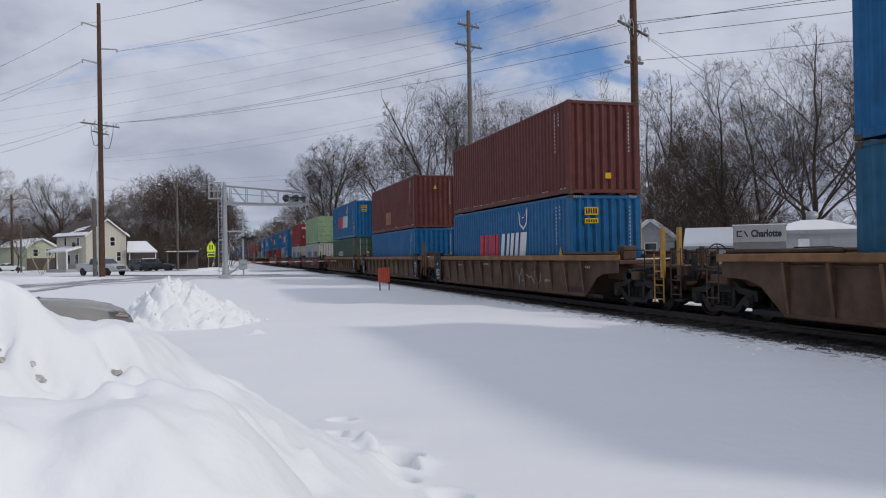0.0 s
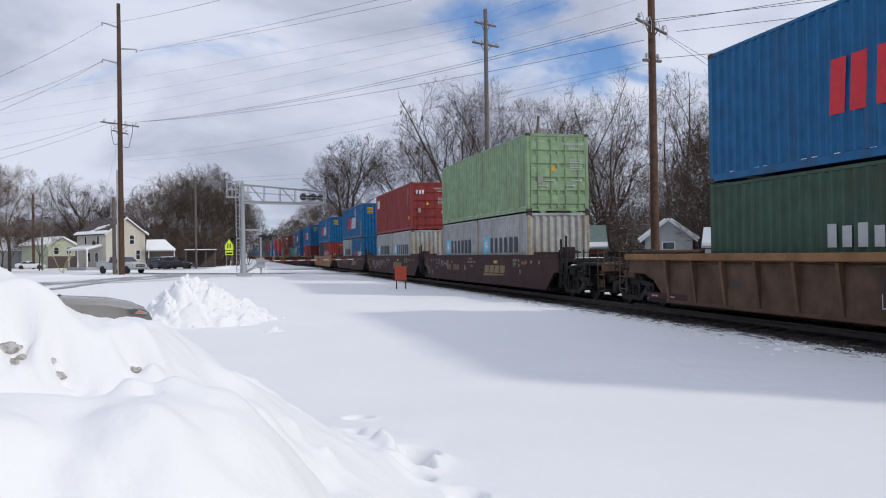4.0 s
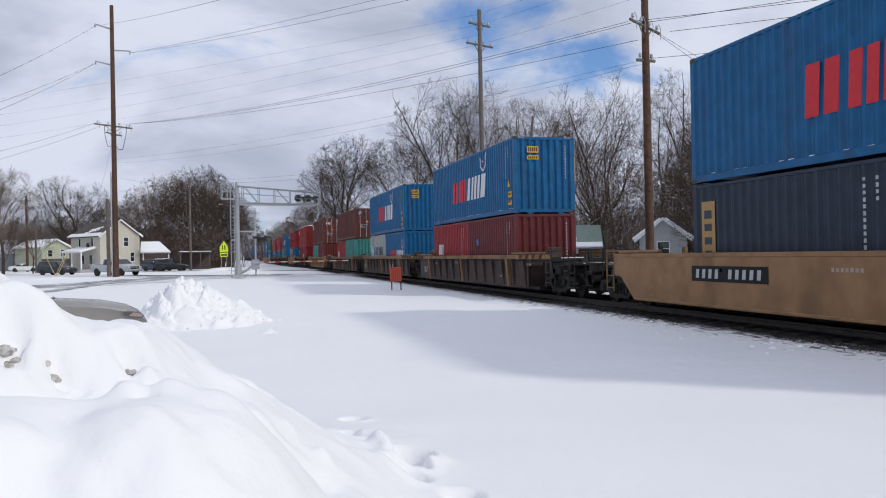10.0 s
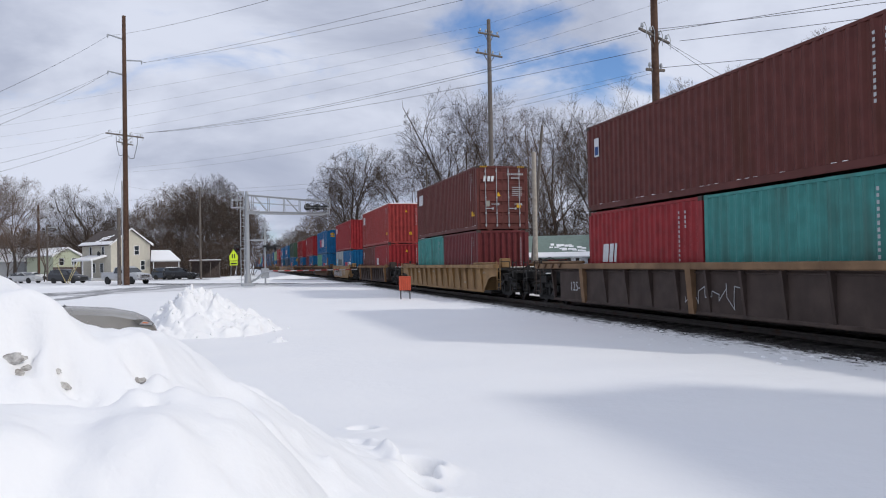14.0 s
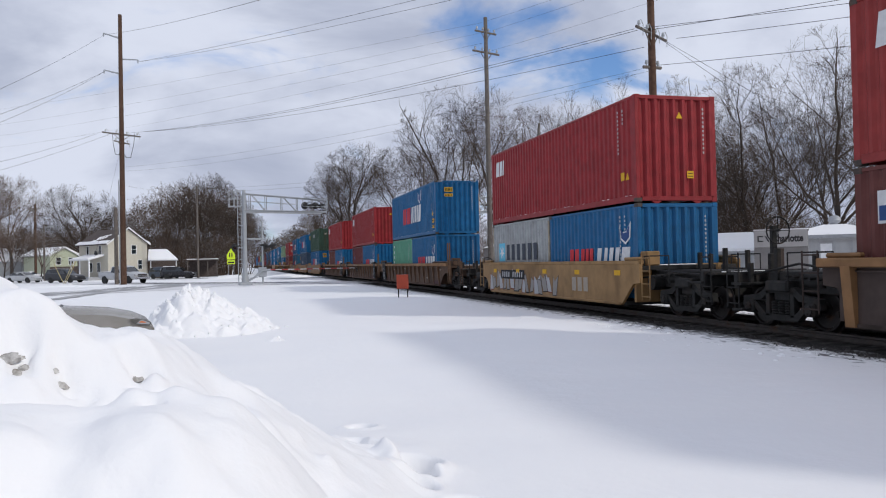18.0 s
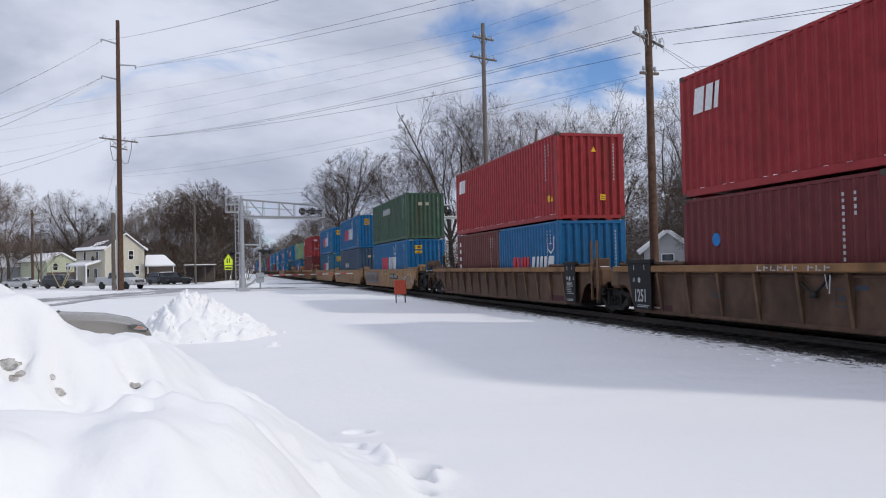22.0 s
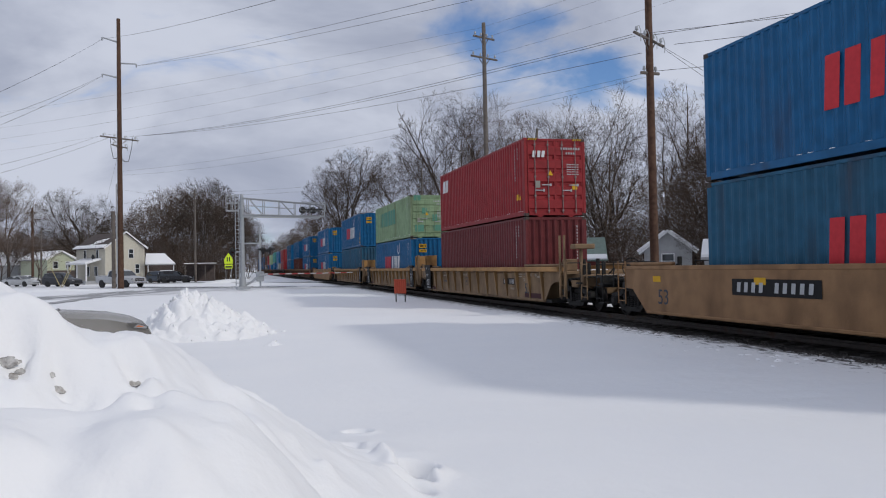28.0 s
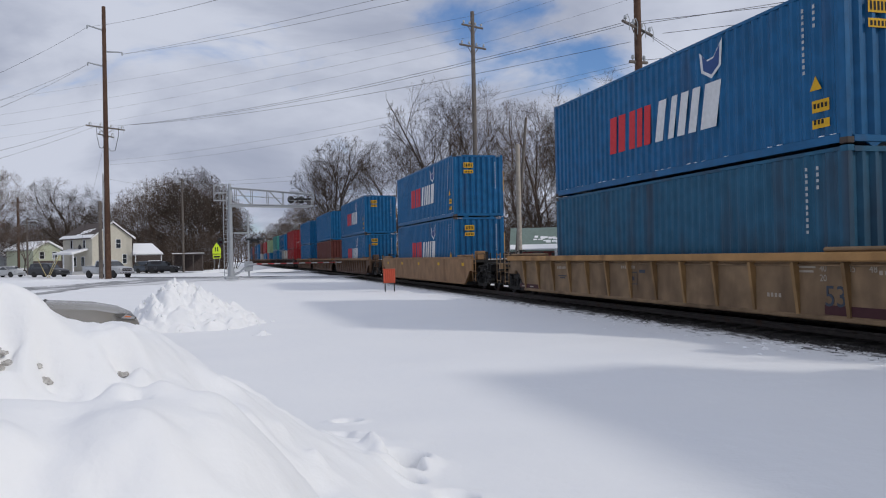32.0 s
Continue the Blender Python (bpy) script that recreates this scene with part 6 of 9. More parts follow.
def build_ground():
    xs = axis_steps(-2500, -1.5, 1.8, 2500, 0.024, 1.06)
    ys = axis_steps(-2500, 2.4, 8.0, 2500, 0.025, 1.05)
    s = Shape()
    for y in ys:
        for x in xs:
            s.v.append((x, y, ground_z(x, y)))
    n = len(xs)
    me = bpy.data.meshes.new("ground")
    faces = [(j * n + i, j * n + i + 1, (j + 1) * n + i + 1, (j + 1) * n + i) for j in range(len(ys) - 1) for i in range(n - 1)]
    me.from_pydata(s.v, [], faces)
    me.polygons.foreach_set("use_smooth", [True] * len(me.polygons))
    me.update()
    ob = part("ground", me, FIELD_SNOW, None)
    tagged(ob, "deep white snow with a ploughed bank and footprints", "snow", kind="structure")


build_ground()


def pit_lumps():
    """Grey-brown lumps added in the bank's scuffed pits, for their dirt and shade."""
    rnd = random.Random(77)
    for x, y, w, deep, h in ((-1.000, 3.900, 0.062, 0.030, 0.024), (-0.945, 3.905, 0.030, 0.022, 0.016), (-0.969, 3.872, 0.026, 0.020, 0.020), (-0.827, 3.955, 0.018, 0.015, 0.014),
                             (-0.800, 3.950, 0.034, 0.020, 0.018), (-0.503, 4.135, 0.040, 0.022, 0.016), (-0.457, 4.140, 0.026, 0.02, 0.016)):
        s = Shape()
        rings = []
        for j in range(7):
            lat = -1.35 + 2.7 * j / 6
            ring = []
            for i in range(11):
                a = 2 * math.pi * i / 11
                v = Vector((math.cos(lat) * math.cos(a), math.cos(lat) * math.sin(a), math.sin(lat)))
                k = 1 + 0.60 * noise.noise((v.x * 1.9 + x * 30, v.y * 1.9, v.z * 1.9 + y * 9)) + 0.30 * noise.noise((v.x * 5, v.y * 5 + x * 20, v.z * 5))
                ring.append((v.x * w * k, v.y * deep * k, v.z * h * k))
            rings.append(ring)
        s.skin(rings)
        ob = part("ice_lump", s, PIT_TONE, None, smooth=True)
        ob.matrix_basis = pose(x, y, ground_z(x, y) + h * 0.05, rnd.uniform(-15, 15), rnd.uniform(-15, 15), rnd.uniform(-20, 20))
        tagged(ob, "gritty grey-brown lump for the dirt and shade of a snow pit", "ice lump", "lumps in the snow bank")


pit_lumps()


def ribbon(name, line, width, z, mat, label, category, wobble=0.0, rnd=None):
    s = Shape()
    rings = []
    for i, p in enumerate(line):
        p = Vector((*p, 0))
        a, b = Vector((*line[max(0, i - 1)], 0)), Vector((*line[min(len(line) - 1, i + 1)], 0))
        d = (b - a).normalized()
        nrm = Vector((-d.y, d.x, 0))
        w0, w1 = width / 2, width / 2
        if rnd:
            w0, w1 = w0 + rnd.uniform(-wobble, wobble), w1 + rnd.uniform(-wobble, wobble)
        rings.append([p + nrm * w0 + Vector((0, 0, z)), p - nrm * w1 + Vector((0, 0, z))])
    s.skin(rings, closed=False)
    return solid(name, s, mat, label, category)


def smooth_line(pts, n=12):
    out = []
    for i in range(len(pts) - 1):
        p0, p1, p2, p3 = [Vector(pts[max(0, min(len(pts) - 1, i + k))]) for k in (-1, 0, 1, 2)]
        for j in range(n):
            t = j / n
            out.append(tuple(0.5 * ((2 * p1) + (p2 - p0) * t + (2 * p0 - 5 * p1 + 4 * p2 - p3) * t * t + (3 * p1 - p0 - 3 * p2 + p3) * t ** 3)))
    return out + [tuple(pts[-1])]


R0 = random.Random(5)
ribbon("road", smooth_line([(-60, 168), (-34, 125), (-20, 104), (-9, 86), (1, 73), (8, 69), (15, 66), (30, 58), (60, 40)]), 7.0, 0.022, SNOW_DIRTY,
       "road under packed and scraped snow, crossing the rails", "road", 0.25, R0)
ribbon("wet_road", smooth_line([(-10.5, 89.5), (-7.5, 84.5), (-3.5, 80.5), (0.5, 77), (5, 73)]), 2.6, 0.034, ASPHALT, "wet asphalt bared by traffic", "road", 0.5, R0)
ribbon("wet_road", smooth_line([(-8.0, 82.0), (-4.5, 77.0), (0, 73.2), (6, 70), (14, 66.5)]), 0.9, 0.030, ASPHALT, "wet asphalt wheel rut", "road", 0.3, R0)
ribbon("packed_lane", smooth_line([(-46, 62), (-26, 56), (-14, 57), (-7.5, 62), (-3.5, 70), (0, 76)]), 7.5, 0.018, SNOW_DIRTY,
       "packed snow lane scraped by tyres", "road", 0.5, R0)
for off in (-1.3, 0.4, 1.5):
    ribbon("wheel_track", [(x + off * 0.3, y + off) for x, y in smooth_line([(-40, 59), (-26, 56), (-14, 57), (-8, 61.5), (-5.5, 68), (-6.5, 78)])], 1.0, 0.028 + 0.002 * off, SLUSH,
           "greyish wet wheel track in packed snow", "road", 0.3, R0)
for k, (line, wide) in enumerate((([(-10.0, 45.5), (-9.7, 48), (-9.3, 54.4), (-8.6, 61.2), (-7.6, 68.6), (-6.8, 75.3), (-5.4, 80)], 0.9), ([(-13.2, 50.5), (-11.8, 55.8), (-10.5, 61.5), (-8.8, 67.3), (-7.9, 72)], 0.8), ([(-14.5, 57), (-12.4, 62), (-10.2, 67), (-8.6, 73)], 0.5))):
    ribbon("wheel_track", smooth_line(line), wide, 0.036 + 0.003 * k, SLUSH, "grey slushy wheel track in packed snow", "road", 0.22, R0)
ribbon("side_street", smooth_line([(-12, 116), (-2, 112), (4, 104), (9, 92)]), 5.5, 0.040, SLUSH, "slushy street end cleared of snow", "road", 0.4, R0)


def build_track():
    bed = Shape()
    prof = [(-2.0, -0.16), (-1.6, -0.07), (-1.3, -0.01), (1.5, 0.0), (1.9, -0.05), (2.6, -0.16)]
    ys = [-60 + 2.0 * i for i in range(300)]
    rnd = random.Random(2)
    rings = [[(TRACK_X + a + rnd.uniform(-0.06, 0.06), y, b + rnd.uniform(-0.015, 0.015)) for a, b in prof] for y in ys]
    bed.skin(rings, closed=False)
    bed_ob = solid("track_bed", bed, BALLAST, "dark ballast bed dusted with snow", "track")
    for sx in (-1, 1):
        x = TRACK_X + sx * 0.7525
        r = Shape()
        for y0, y1 in ((-60, 60), (60, 540)):
            r.prism([(x - 0.07, -0.03), (x + 0.07, -0.03), (x + 0.065, 0.0), (x + 0.012, 0.02), (x + 0.012, 0.10), (x + 0.036, 0.115), (x + 0.036, 0.15),
                     (x - 0.036, 0.15), (x - 0.036, 0.115), (x - 0.012, 0.10), (x - 0.012, 0.02), (x - 0.065, 0.0)], 1, y0, y1)
        solid("rail", r, RAIL, "worn steel rail", "rail")
    tie = Shape().box(-1.3, 1.3, -0.11, 0.11, -0.15, 0.012, 0.015).mesh("sleeper")
    for i in range(130):
        part("sleeper", tie, TIE, bed_ob, at=pose(TRACK_X + rnd.uniform(-0.03, 0.03), -6 + i * 0.53, 0.0, 0, 0, rnd.uniform(-0.8, 0.8)))
    # loose stones along the shoulder
    s = Shape()
    for i in range(9000):
        y = 4 + 50 * rnd.random() ** 1.5
        side = rnd.random()
        x = TRACK_X - 1.02 - abs(rnd.gauss(0, 0.34 + 0.40 * max(0.0, noise.noise((y * 0.55, 3.0, 1.0)) + 0.25)))
        z = max(ground_z(x, y), -0.04) - 0.008
        r = rnd.uniform(0.008, 0.027)
        if 9.4 < y < 12.2 and rnd.random() < 0.75:
            x = 9.75 + rnd.gauss(0, 0.13)
            z = ground_z(x, y) - 0.008
            r = rnd.uniform(0.012, 0.032)
        pts = [Vector((rnd.gauss(0, 1), rnd.gauss(0, 1), rnd.gauss(0, 1))).normalized() * r for _ in range(4)]
        k = len(s.v)
        s.v += [(x + p.x, y + p.y, z + abs(p.z)) for p in (Vector((r, 0, 0)), Vector((-r * 0.5, r, 0)), Vector((-r * 0.6, -r * 0.9, 0)), Vector((0, 0, r * 1.1)), Vector((r * 0.4, r * 0.3, r * 0.9)))]
        s.f += [(k, k + 1, k + 4), (k + 1, k + 2, k + 3), (k + 2, k, k + 4), (k + 1, k + 3, k + 4), (k + 2, k + 4, k + 3), (k, k + 2, k + 1)]
    solid("ballast_stones", s, STONE, "loose dark ballast stones scattered on snow", "stones", kind="stuff")
    # lumps of thrown snow and clods on the shoulder
    s = Shape()
    for i in range(260):
        y = 6 + 45 * rnd.random() ** 1.4
        x = TRACK_X - 2.2 - abs(rnd.gauss(0, 0.7))
        r = rnd.uniform(0.02, 0.07)
        z = ground_z(x, y) - 0.01
        ring = [(x + r * math.cos(a) * rnd.uniform(0.7, 1.2), y + r * 1.3 * math.sin(a) * rnd.uniform(0.7, 1.2), z) for a in [math.pi * k / 3 for k in range(6)]]
        top = [(x + (p[0] - x) * 0.5, y + (p[1] - y) * 0.5, z + r * rnd.uniform(0.3, 0.5)) for p in ring]
        s.skin([ring, top])
    solid("snow_crumbs", s, SNOW, "crumbs of thrown snow beside the track", "snow", kind="stuff")


build_track()


def snow_pile(name, cx, cy, rx, ry, h, seed, label, lumps=60, lean=0.0):
    rnd = random.Random(seed)
    n, m = 150, 80
    s = Shape()

    def height(x, y, u):
        z = h * (0.55 * max(0.0, 1 - u ** 1.5) + 0.45 * max(0.0, 1 - u) ** 1.25)
        f = max(0.0, 1 - u) ** 0.30
        wx, wy = x + 0.12 * noise.noise((x * 3, y * 3, seed + 1.0)), y + 0.12 * noise.noise((x * 3, y * 3, seed + 2.0))
        big = noise.voronoi((wx * 2.0, wy * 2.0, seed))[0]
        mid = noise.voronoi((wx * 4.6, wy * 4.6, seed + 2.0))[0]
        small = noise.voronoi((x * 9.5, y * 9.5, seed + 4.0))[0]
        z += f * h * (0.30 * (big[1] - big[0] - 0.28) + 0.17 * (mid[1] - mid[0] - 0.26) + 0.055 * (small[1] - small[0] - 0.25))
        z += f * h * (0.16 * noise.noise((x * 1.2, y * 1.2, seed)) + 0.05 * noise.noise((x * 5.5, y * 5.5, seed + 5.0)) + 0.02 * noise.noise((x * 14, y * 14, 1.0)))
        return z

    rings = []
    for j in range(m):
        u = j / (m - 1)
        ring = []
        for i in range(n):
            a = 2 * math.pi * i / n
            ca, sa = math.cos(a), math.sin(a)
            edge = 1 + 0.25 * noise.noise((ca * 1.7, sa * 1.7, seed)) + 0.08 * noise.noise((ca * 6, sa * 6, seed))
            x, y = cx + rx * u * edge * ca + lean * (1 - u), cy + ry * u * edge * sa
            z = height(x, y, u)
            ring.append((x, y, max(-0.03, z) if u < 1 else -0.06))
        rings.append(ring)
    s.skin(rings, ends=False)
    for i in range(lumps):
        a, u = rnd.uniform(0, 6.28), rnd.uniform(0.05, 1.06) ** 0.8
        edge = 1 + 0.25 * noise.noise((math.cos(a) * 1.7, math.sin(a) * 1.7, seed))
        x, y = cx + rx * u * edge * math.cos(a) + lean * max(0.0, 1 - u), cy + ry * u * edge * math.sin(a)
        z = height(x, y, u) if u < 1 else 0.0
        r = min(0.09, 0.015 + rnd.expovariate(45))
        k = len(s.v)
        turn = Euler((rnd.uniform(0, 3), rnd.uniform(0, 3), rnd.uniform(0, 3)))
        size = Vector((r * rnd.uniform(0.8, 1.4), r * rnd.uniform(0.7, 1.1), r * rnd.uniform(0.5, 0.8)))
        for j in range(4):
            lat = -1.2 + 0.8 * j
            for q in range(6):
                an = q * math.pi / 3 + 0.5 * j
                v = Vector((size.x * math.cos(lat) * math.cos(an), size.y * math.cos(lat) * math.sin(an), size.z * math.sin(lat))) * rnd.uniform(0.75, 1.15)
                v.rotate(turn)
                s.v.append((x + v.x, y + v.y, max(-0.05, z + v.z)))
        for j in range(3):
            for q in range(6):
                q2 = (q + 1) % 6
                s.f.append((k + j * 6 + q, k + j * 6 + q2, k + j * 6 + 6 + q2, k + j * 6 + 6 + q))
        s.f.append(tuple(k + 18 + q for q in range(6)))
        s.f.append(tuple(k + 5 - q for q in range(6)))
    return solid(name, s, SNOW, label, "snow pile", kind="stuff", smooth=True)


snow_pile("snow_pile", -0.82, 20.4, 1.78, 1.4, 1.24, 11.0, "rough heap of shovelled snow lumps on the field", 150, -0.36)
snow_pile("snow_pile", 0.75, 17.4, 0.22, 0.2, 0.10, 4.0, "small lump of snow lying on the field", 6)
snow_pile("snow_pile", -0.5, 107.5, 3.6, 1.0, 0.5, 7.0, "low ploughed snow ridge along the street", 40)
snow_pile("snow_pile", 6.0, 99.0, 5.0, 1.0, 0.5, 8.0, "low ploughed snow ridge along the street", 30)
snow_pile("snow_pile", -16.0, 80.5, 5.0, 1.2, 0.2, 9.0, "low ploughed snow ridge beside the road", 30)


# ---- trees ----
def quick_mesh(s, name):
    me = bpy.data.meshes.new(name)
    me.from_pydata(s.v, [], s.f)
    me.update()
    return me


def bare_tree(seed, height, width, base=0.2, bole=0.25, limbs=7, stems=1, kids=(7, 6, 5, 4), gnarl=0.12, steep=0.5, thick=1.0, droop=0.0, fine=0.0085, stout=1.0):
    """A leafless tree whose branches fill an egg-shaped crown from base * height up: trunk shape and crown shape."""
    rnd = random.Random(seed)
    trunk, crown = Shape(), Shape()
    zc, rz, rx = height * (1 + base) / 2, height * (1 - base) / 2, width / 2

    def room(p, d, most):
        """How far one can go from p along d inside the crown."""
        q = Vector((p.x / rx, p.y / rx, (p.z - zc) / rz))
        e = Vector((d.x / rx, d.y / rx, d.z / rz))
        aa, bb, cc = e.dot(e), q.dot(e), q.dot(q) - 1
        disc = bb * bb - aa * cc
        if disc <= 0:
            return most * 0.3
        far = (-bb + math.sqrt(disc)) / aa
        return max(most * 0.18, min(most, far * rnd.uniform(0.82, 1.03)))

    def stick(shape, p, d, length, r, segs, n, wander, lift, tip):
        pts, dirs = [p.copy()], []
        ref = d.orthogonal().normalized()
        rings = []
        for i in range(segs + 1):
            u = (ref - d * ref.dot(d)).normalized()
            w = d.cross(u)
            rr = r * (1 + (tip - 1) * i / segs)
            rings.append([p + u * (rr * math.cos(6.2832 * k / n)) + w * (rr * math.sin(6.2832 * k / n)) for k in range(n)])
            if i == segs:
                break
            d = (d + Vector((rnd.gauss(0, wander), rnd.gauss(0, wander), rnd.gauss(0, wander * 0.7) + lift))).normalized()
            p = p + d * (length / segs)
            pts.append(p.copy())
            dirs.append(d.copy())
        shape.skin(rings, True, False)
        return pts, dirs

    def branch(p, d, length, r, level):
        length = room(p, d, length)
        segs, n = (6, 4, 3, 2, 1)[level], (6, 4, 3, 3, 3)[level]
        tip = min(0.55, (0.12, 0.18, 0.3, 0.45, 0.5)[level] * stout)
        pts, dirs = stick(trunk if level == 0 and not trunk.v else crown, p, d, length, r, segs, n, gnarl * (0.8, 1.1, 1.3, 1.3, 1.0)[level], (0.05, 0.05, 0.03, 0.0, 0.0)[level] - droop * level, tip)
        if level >= len(kids):
            return
        turn = rnd.uniform(0, 6.283)
        for i in range(kids[level]):
            u = (0.18 if level else 0.25) + 0.80 * (i + rnd.uniform(0.1, 0.9)) / kids[level]
            k = min(segs - 1, int(u * segs))
            q = pts[k].lerp(pts[k + 1], min(1.0, u * segs - k))
            turn += 2.4 + rnd.uniform(-0.5, 0.5)
            side = dirs[k].orthogonal().normalized()
            side.rotate(Matrix.Rotation(turn, 3, dirs[k]))
            ang = rnd.uniform(0.50, 0.95)
            nd = (dirs[k] * math.cos(ang) + side * math.sin(ang) + Vector((0, 0, 0.10))).normalized()
            rr = r * (1 + (tip - 1) * u)
            branch(q, nd, length * rnd.uniform(0.48, 0.74) * (1.12 - 0.45 * u), max(fine, rr * rnd.uniform(0.46, 0.72)), level + 1)

    r0 = thick * height * 0.0125
    for st in range(stems):
        if stems == 1:
            pts, dirs = stick(trunk, Vector((0, 0, -0.1)), Vector((rnd.gauss(0, 0.05), rnd.gauss(0, 0.05), 1)), height * bole * 1.5, r0, 6, 9, gnarl * 0.45, 0.05, 0.70)
            way, r1 = dirs[-1], r0 * 0.78
            for i in range(limbs):
                a = 2.4 * i + rnd.uniform(-0.4, 0.4)
                lean = (0.12 if i == 0 else rnd.uniform(0.45, 1.0)) * (1.25 - steep)
                nd = (way + Vector((math.cos(a) * lean * 1.5, math.sin(a) * lean * 1.5, 0.1))).normalized()
                at = 6.0 if i < 2 else rnd.uniform(3.4, 5.9)
                k = min(5, int(at))
                q = pts[k].lerp(pts[k + 1], at - k)
                branch(q, nd, height * (0.80 if i == 0 else rnd.uniform(0.55, 0.75)), r1 * (0.75 if i == 0 else rnd.uniform(0.45, 0.62)), 0)
        else:
            a = 2 * math.pi * st / stems + rnd.uniform(-0.4, 0.4)
            off = rx * rnd.uniform(0.05, 0.35)
            lean = rnd.uniform(0.05, 0.75) * (1.25 - steep)
            nd = Vector((math.cos(a) * lean, math.sin(a) * lean, 1)).normalized()
            branch(Vector((math.cos(a) * off, math.sin(a) * off, -0.1)), nd, height * rnd.uniform(0.75, 1.0), r0 * rnd.uniform(0.45, 0.7), 0)
    return trunk.mesh("trunk"), quick_mesh(crown, "crown")


KINDS = {
    "oak": bare_tree(3, 16, 14, 0.20, 0.20, 8, 1, (7, 6, 6, 4), 0.21, 0.35, 1.6, 0.0, 0.008, 1.7),
    "oak_b": bare_tree(14, 16, 12, 0.22, 0.22, 7, 1, (6, 6, 5, 3), 0.18, 0.42, 1.25, 0.0, 0.011, stout=1.5),
    "tall": bare_tree(5, 16, 8.6, 0.14, 0.24, 8, 1, (7, 6, 5, 4), 0.14, 0.50, 0.95, fine=0.007, stout=1.6),
    "tall_b": bare_tree(8, 16, 7.4, 0.16, 0.28, 8, 1, (7, 6, 5, 4), 0.13, 0.58, 0.9, fine=0.007, stout=1.6),
    "vase": bare_tree(21, 16, 10.5, 0.16, 0.20, 8, 1, (7, 6, 5, 4), 0.14, 0.48, 1.1, fine=0.007, stout=1.6),
    "fan": bare_tree(23, 14, 10.0, 0.06, 0.1, 6, 5, (8, 6, 5, 4), 0.14, 0.50, 1.0, fine=0.007, stout=1.6),
    "slim": bare_tree(29, 15, 4.6, 0.20, 0.35, 6, 1, (7, 5, 5, 3), 0.10, 0.75, 0.8),
    "dome": bare_tree(31, 16, 13.5, 0.0, 0.1, 6, 9, (8, 6, 5, 3), 0.15, 0.30, 0.8, 0.0, 0.014),
    "brush": bare_tree(37, 8, 9.0, 0.0, 0.1, 6, 6, (6, 5, 4, 3), 0.17, 0.30, 0.9, 0.0, 0.011),
    "small": bare_tree(41, 6, 5.5, 0.2, 0.22, 6, 1, (6, 5, 4, 3), 0.16, 0.4, 1.1),
}
TREE_WORDS = {"oak": "bare tree with a thick forked trunk and wide round crown", "oak_b": "bare tree with spreading limbs and a round crown", "tall": "tall bare winter tree with many fine twigs",
              "tall_b": "tall bare winter tree with steeply rising limbs", "vase": "bare tree forking low into long rising limbs", "fan": "bare tree fanning out from several stems",
              "slim": "slim bare tree with a narrow crown", "dome": "dense rounded thicket tree of many bare stems", "brush": "low tangle of bare many-stemmed brush", "small": "small bare tree in a snowy yard"}


def tree(kind, x, y, scale, turn, red=False, z=0.0):
    t = thing("tree", TREE_WORDS[kind] + (", brownish" if red else ""), "tree", group="bare trees")
    tm, cm = KINDS[kind]
    part("trunk", tm, BARK, t)
    part("crown", cm, TWIG_RED if red else TWIG, t)
    t.matrix_basis = pose(x, y, z, 0, 0, turn) @ Matrix.Scale(scale, 4)
    return t


def ring_place(az, d):
    return d * math.sin(radians(az)), d * math.cos(radians(az))


RT = random.Random(21)
TOP = {k: max(v.co.z for v in m[1].vertices) for k, m in KINDS.items()}
# (kind, azimuth from the track's direction, distance, height)
# behind the train
YARD_TREES = [
    ("oak", 8.9, 112, 18.9), ("oak_b", 12.5, 125, 20.5), ("vase", 15.6, 96, 24.2), ("tall_b", 19.2, 100, 24.0), ("tall", 21.6, 104, 22.6), 
    ("fan", 24.4, 82, 18.8), ("vase", 26.4, 84, 18.9), ("fan", 28.3, 80, 19.6), ("tall", 23.0, 90, 19.5), ("slim", 31.7, 75, 18.4), ("brush", 30.2, 70, 9.5),
    ("tall", 36.1, 58, 15.2), ("tall_b", 34.0, 70, 15.6), ("dome", 35.2, 60, 10.4), ("dome", 33.4, 64, 10.0), ("brush", 36.6, 58, 6.5), ("brush", 34.6, 56, 6.0), ("vase", 38.3, 60, 13.8), ("vase", 41.6, 50, 14.8), ("fan", 43.6, 52, 14.4), 
    ("vase", 46.5, 48, 14.0), ("brush", 33.6, 64, 7.5), ("brush", 37.4, 66, 6.5),
]
# far woods along the line
LINE_TREES = [
    ("oak_b", 6.9, 175, 15.5), ("oak_b", 6.0, 190, 17.0), ("brush", 5.2, 215, 14.0), ("brush", 4.2, 240, 13.5), ("oak_b", 3.6, 270, 14.5), ("brush", 3.0, 300, 13.0), ("brush", 2.4, 360, 14), ("brush", 1.8, 420, 13),
    ("oak_b", 7.8, 200, 17), ("oak_b", 4.7, 330, 17), ("brush", 1.0, 500, 14), ("brush", 6.2, 205, 13),
]
# clump beside the street
STREET_CLUMP = [
    ("dome", -2.3, 146, 18.6), ("dome", -4.6, 150, 17.4), ("dome", -0.6, 152, 15.8), ("oak_b", -5.6, 158, 14.6), ("dome", -3.4, 160, 18.4), ("dome", -1.4, 160, 17.6), ("brush", 0.4, 148, 9.5), ("dome", 0.3, 156, 13.6),
    ("brush", -5.4, 146, 8.0), ("brush", -2.8, 141, 6.5), ("brush", -1.2, 142, 6.0),
]
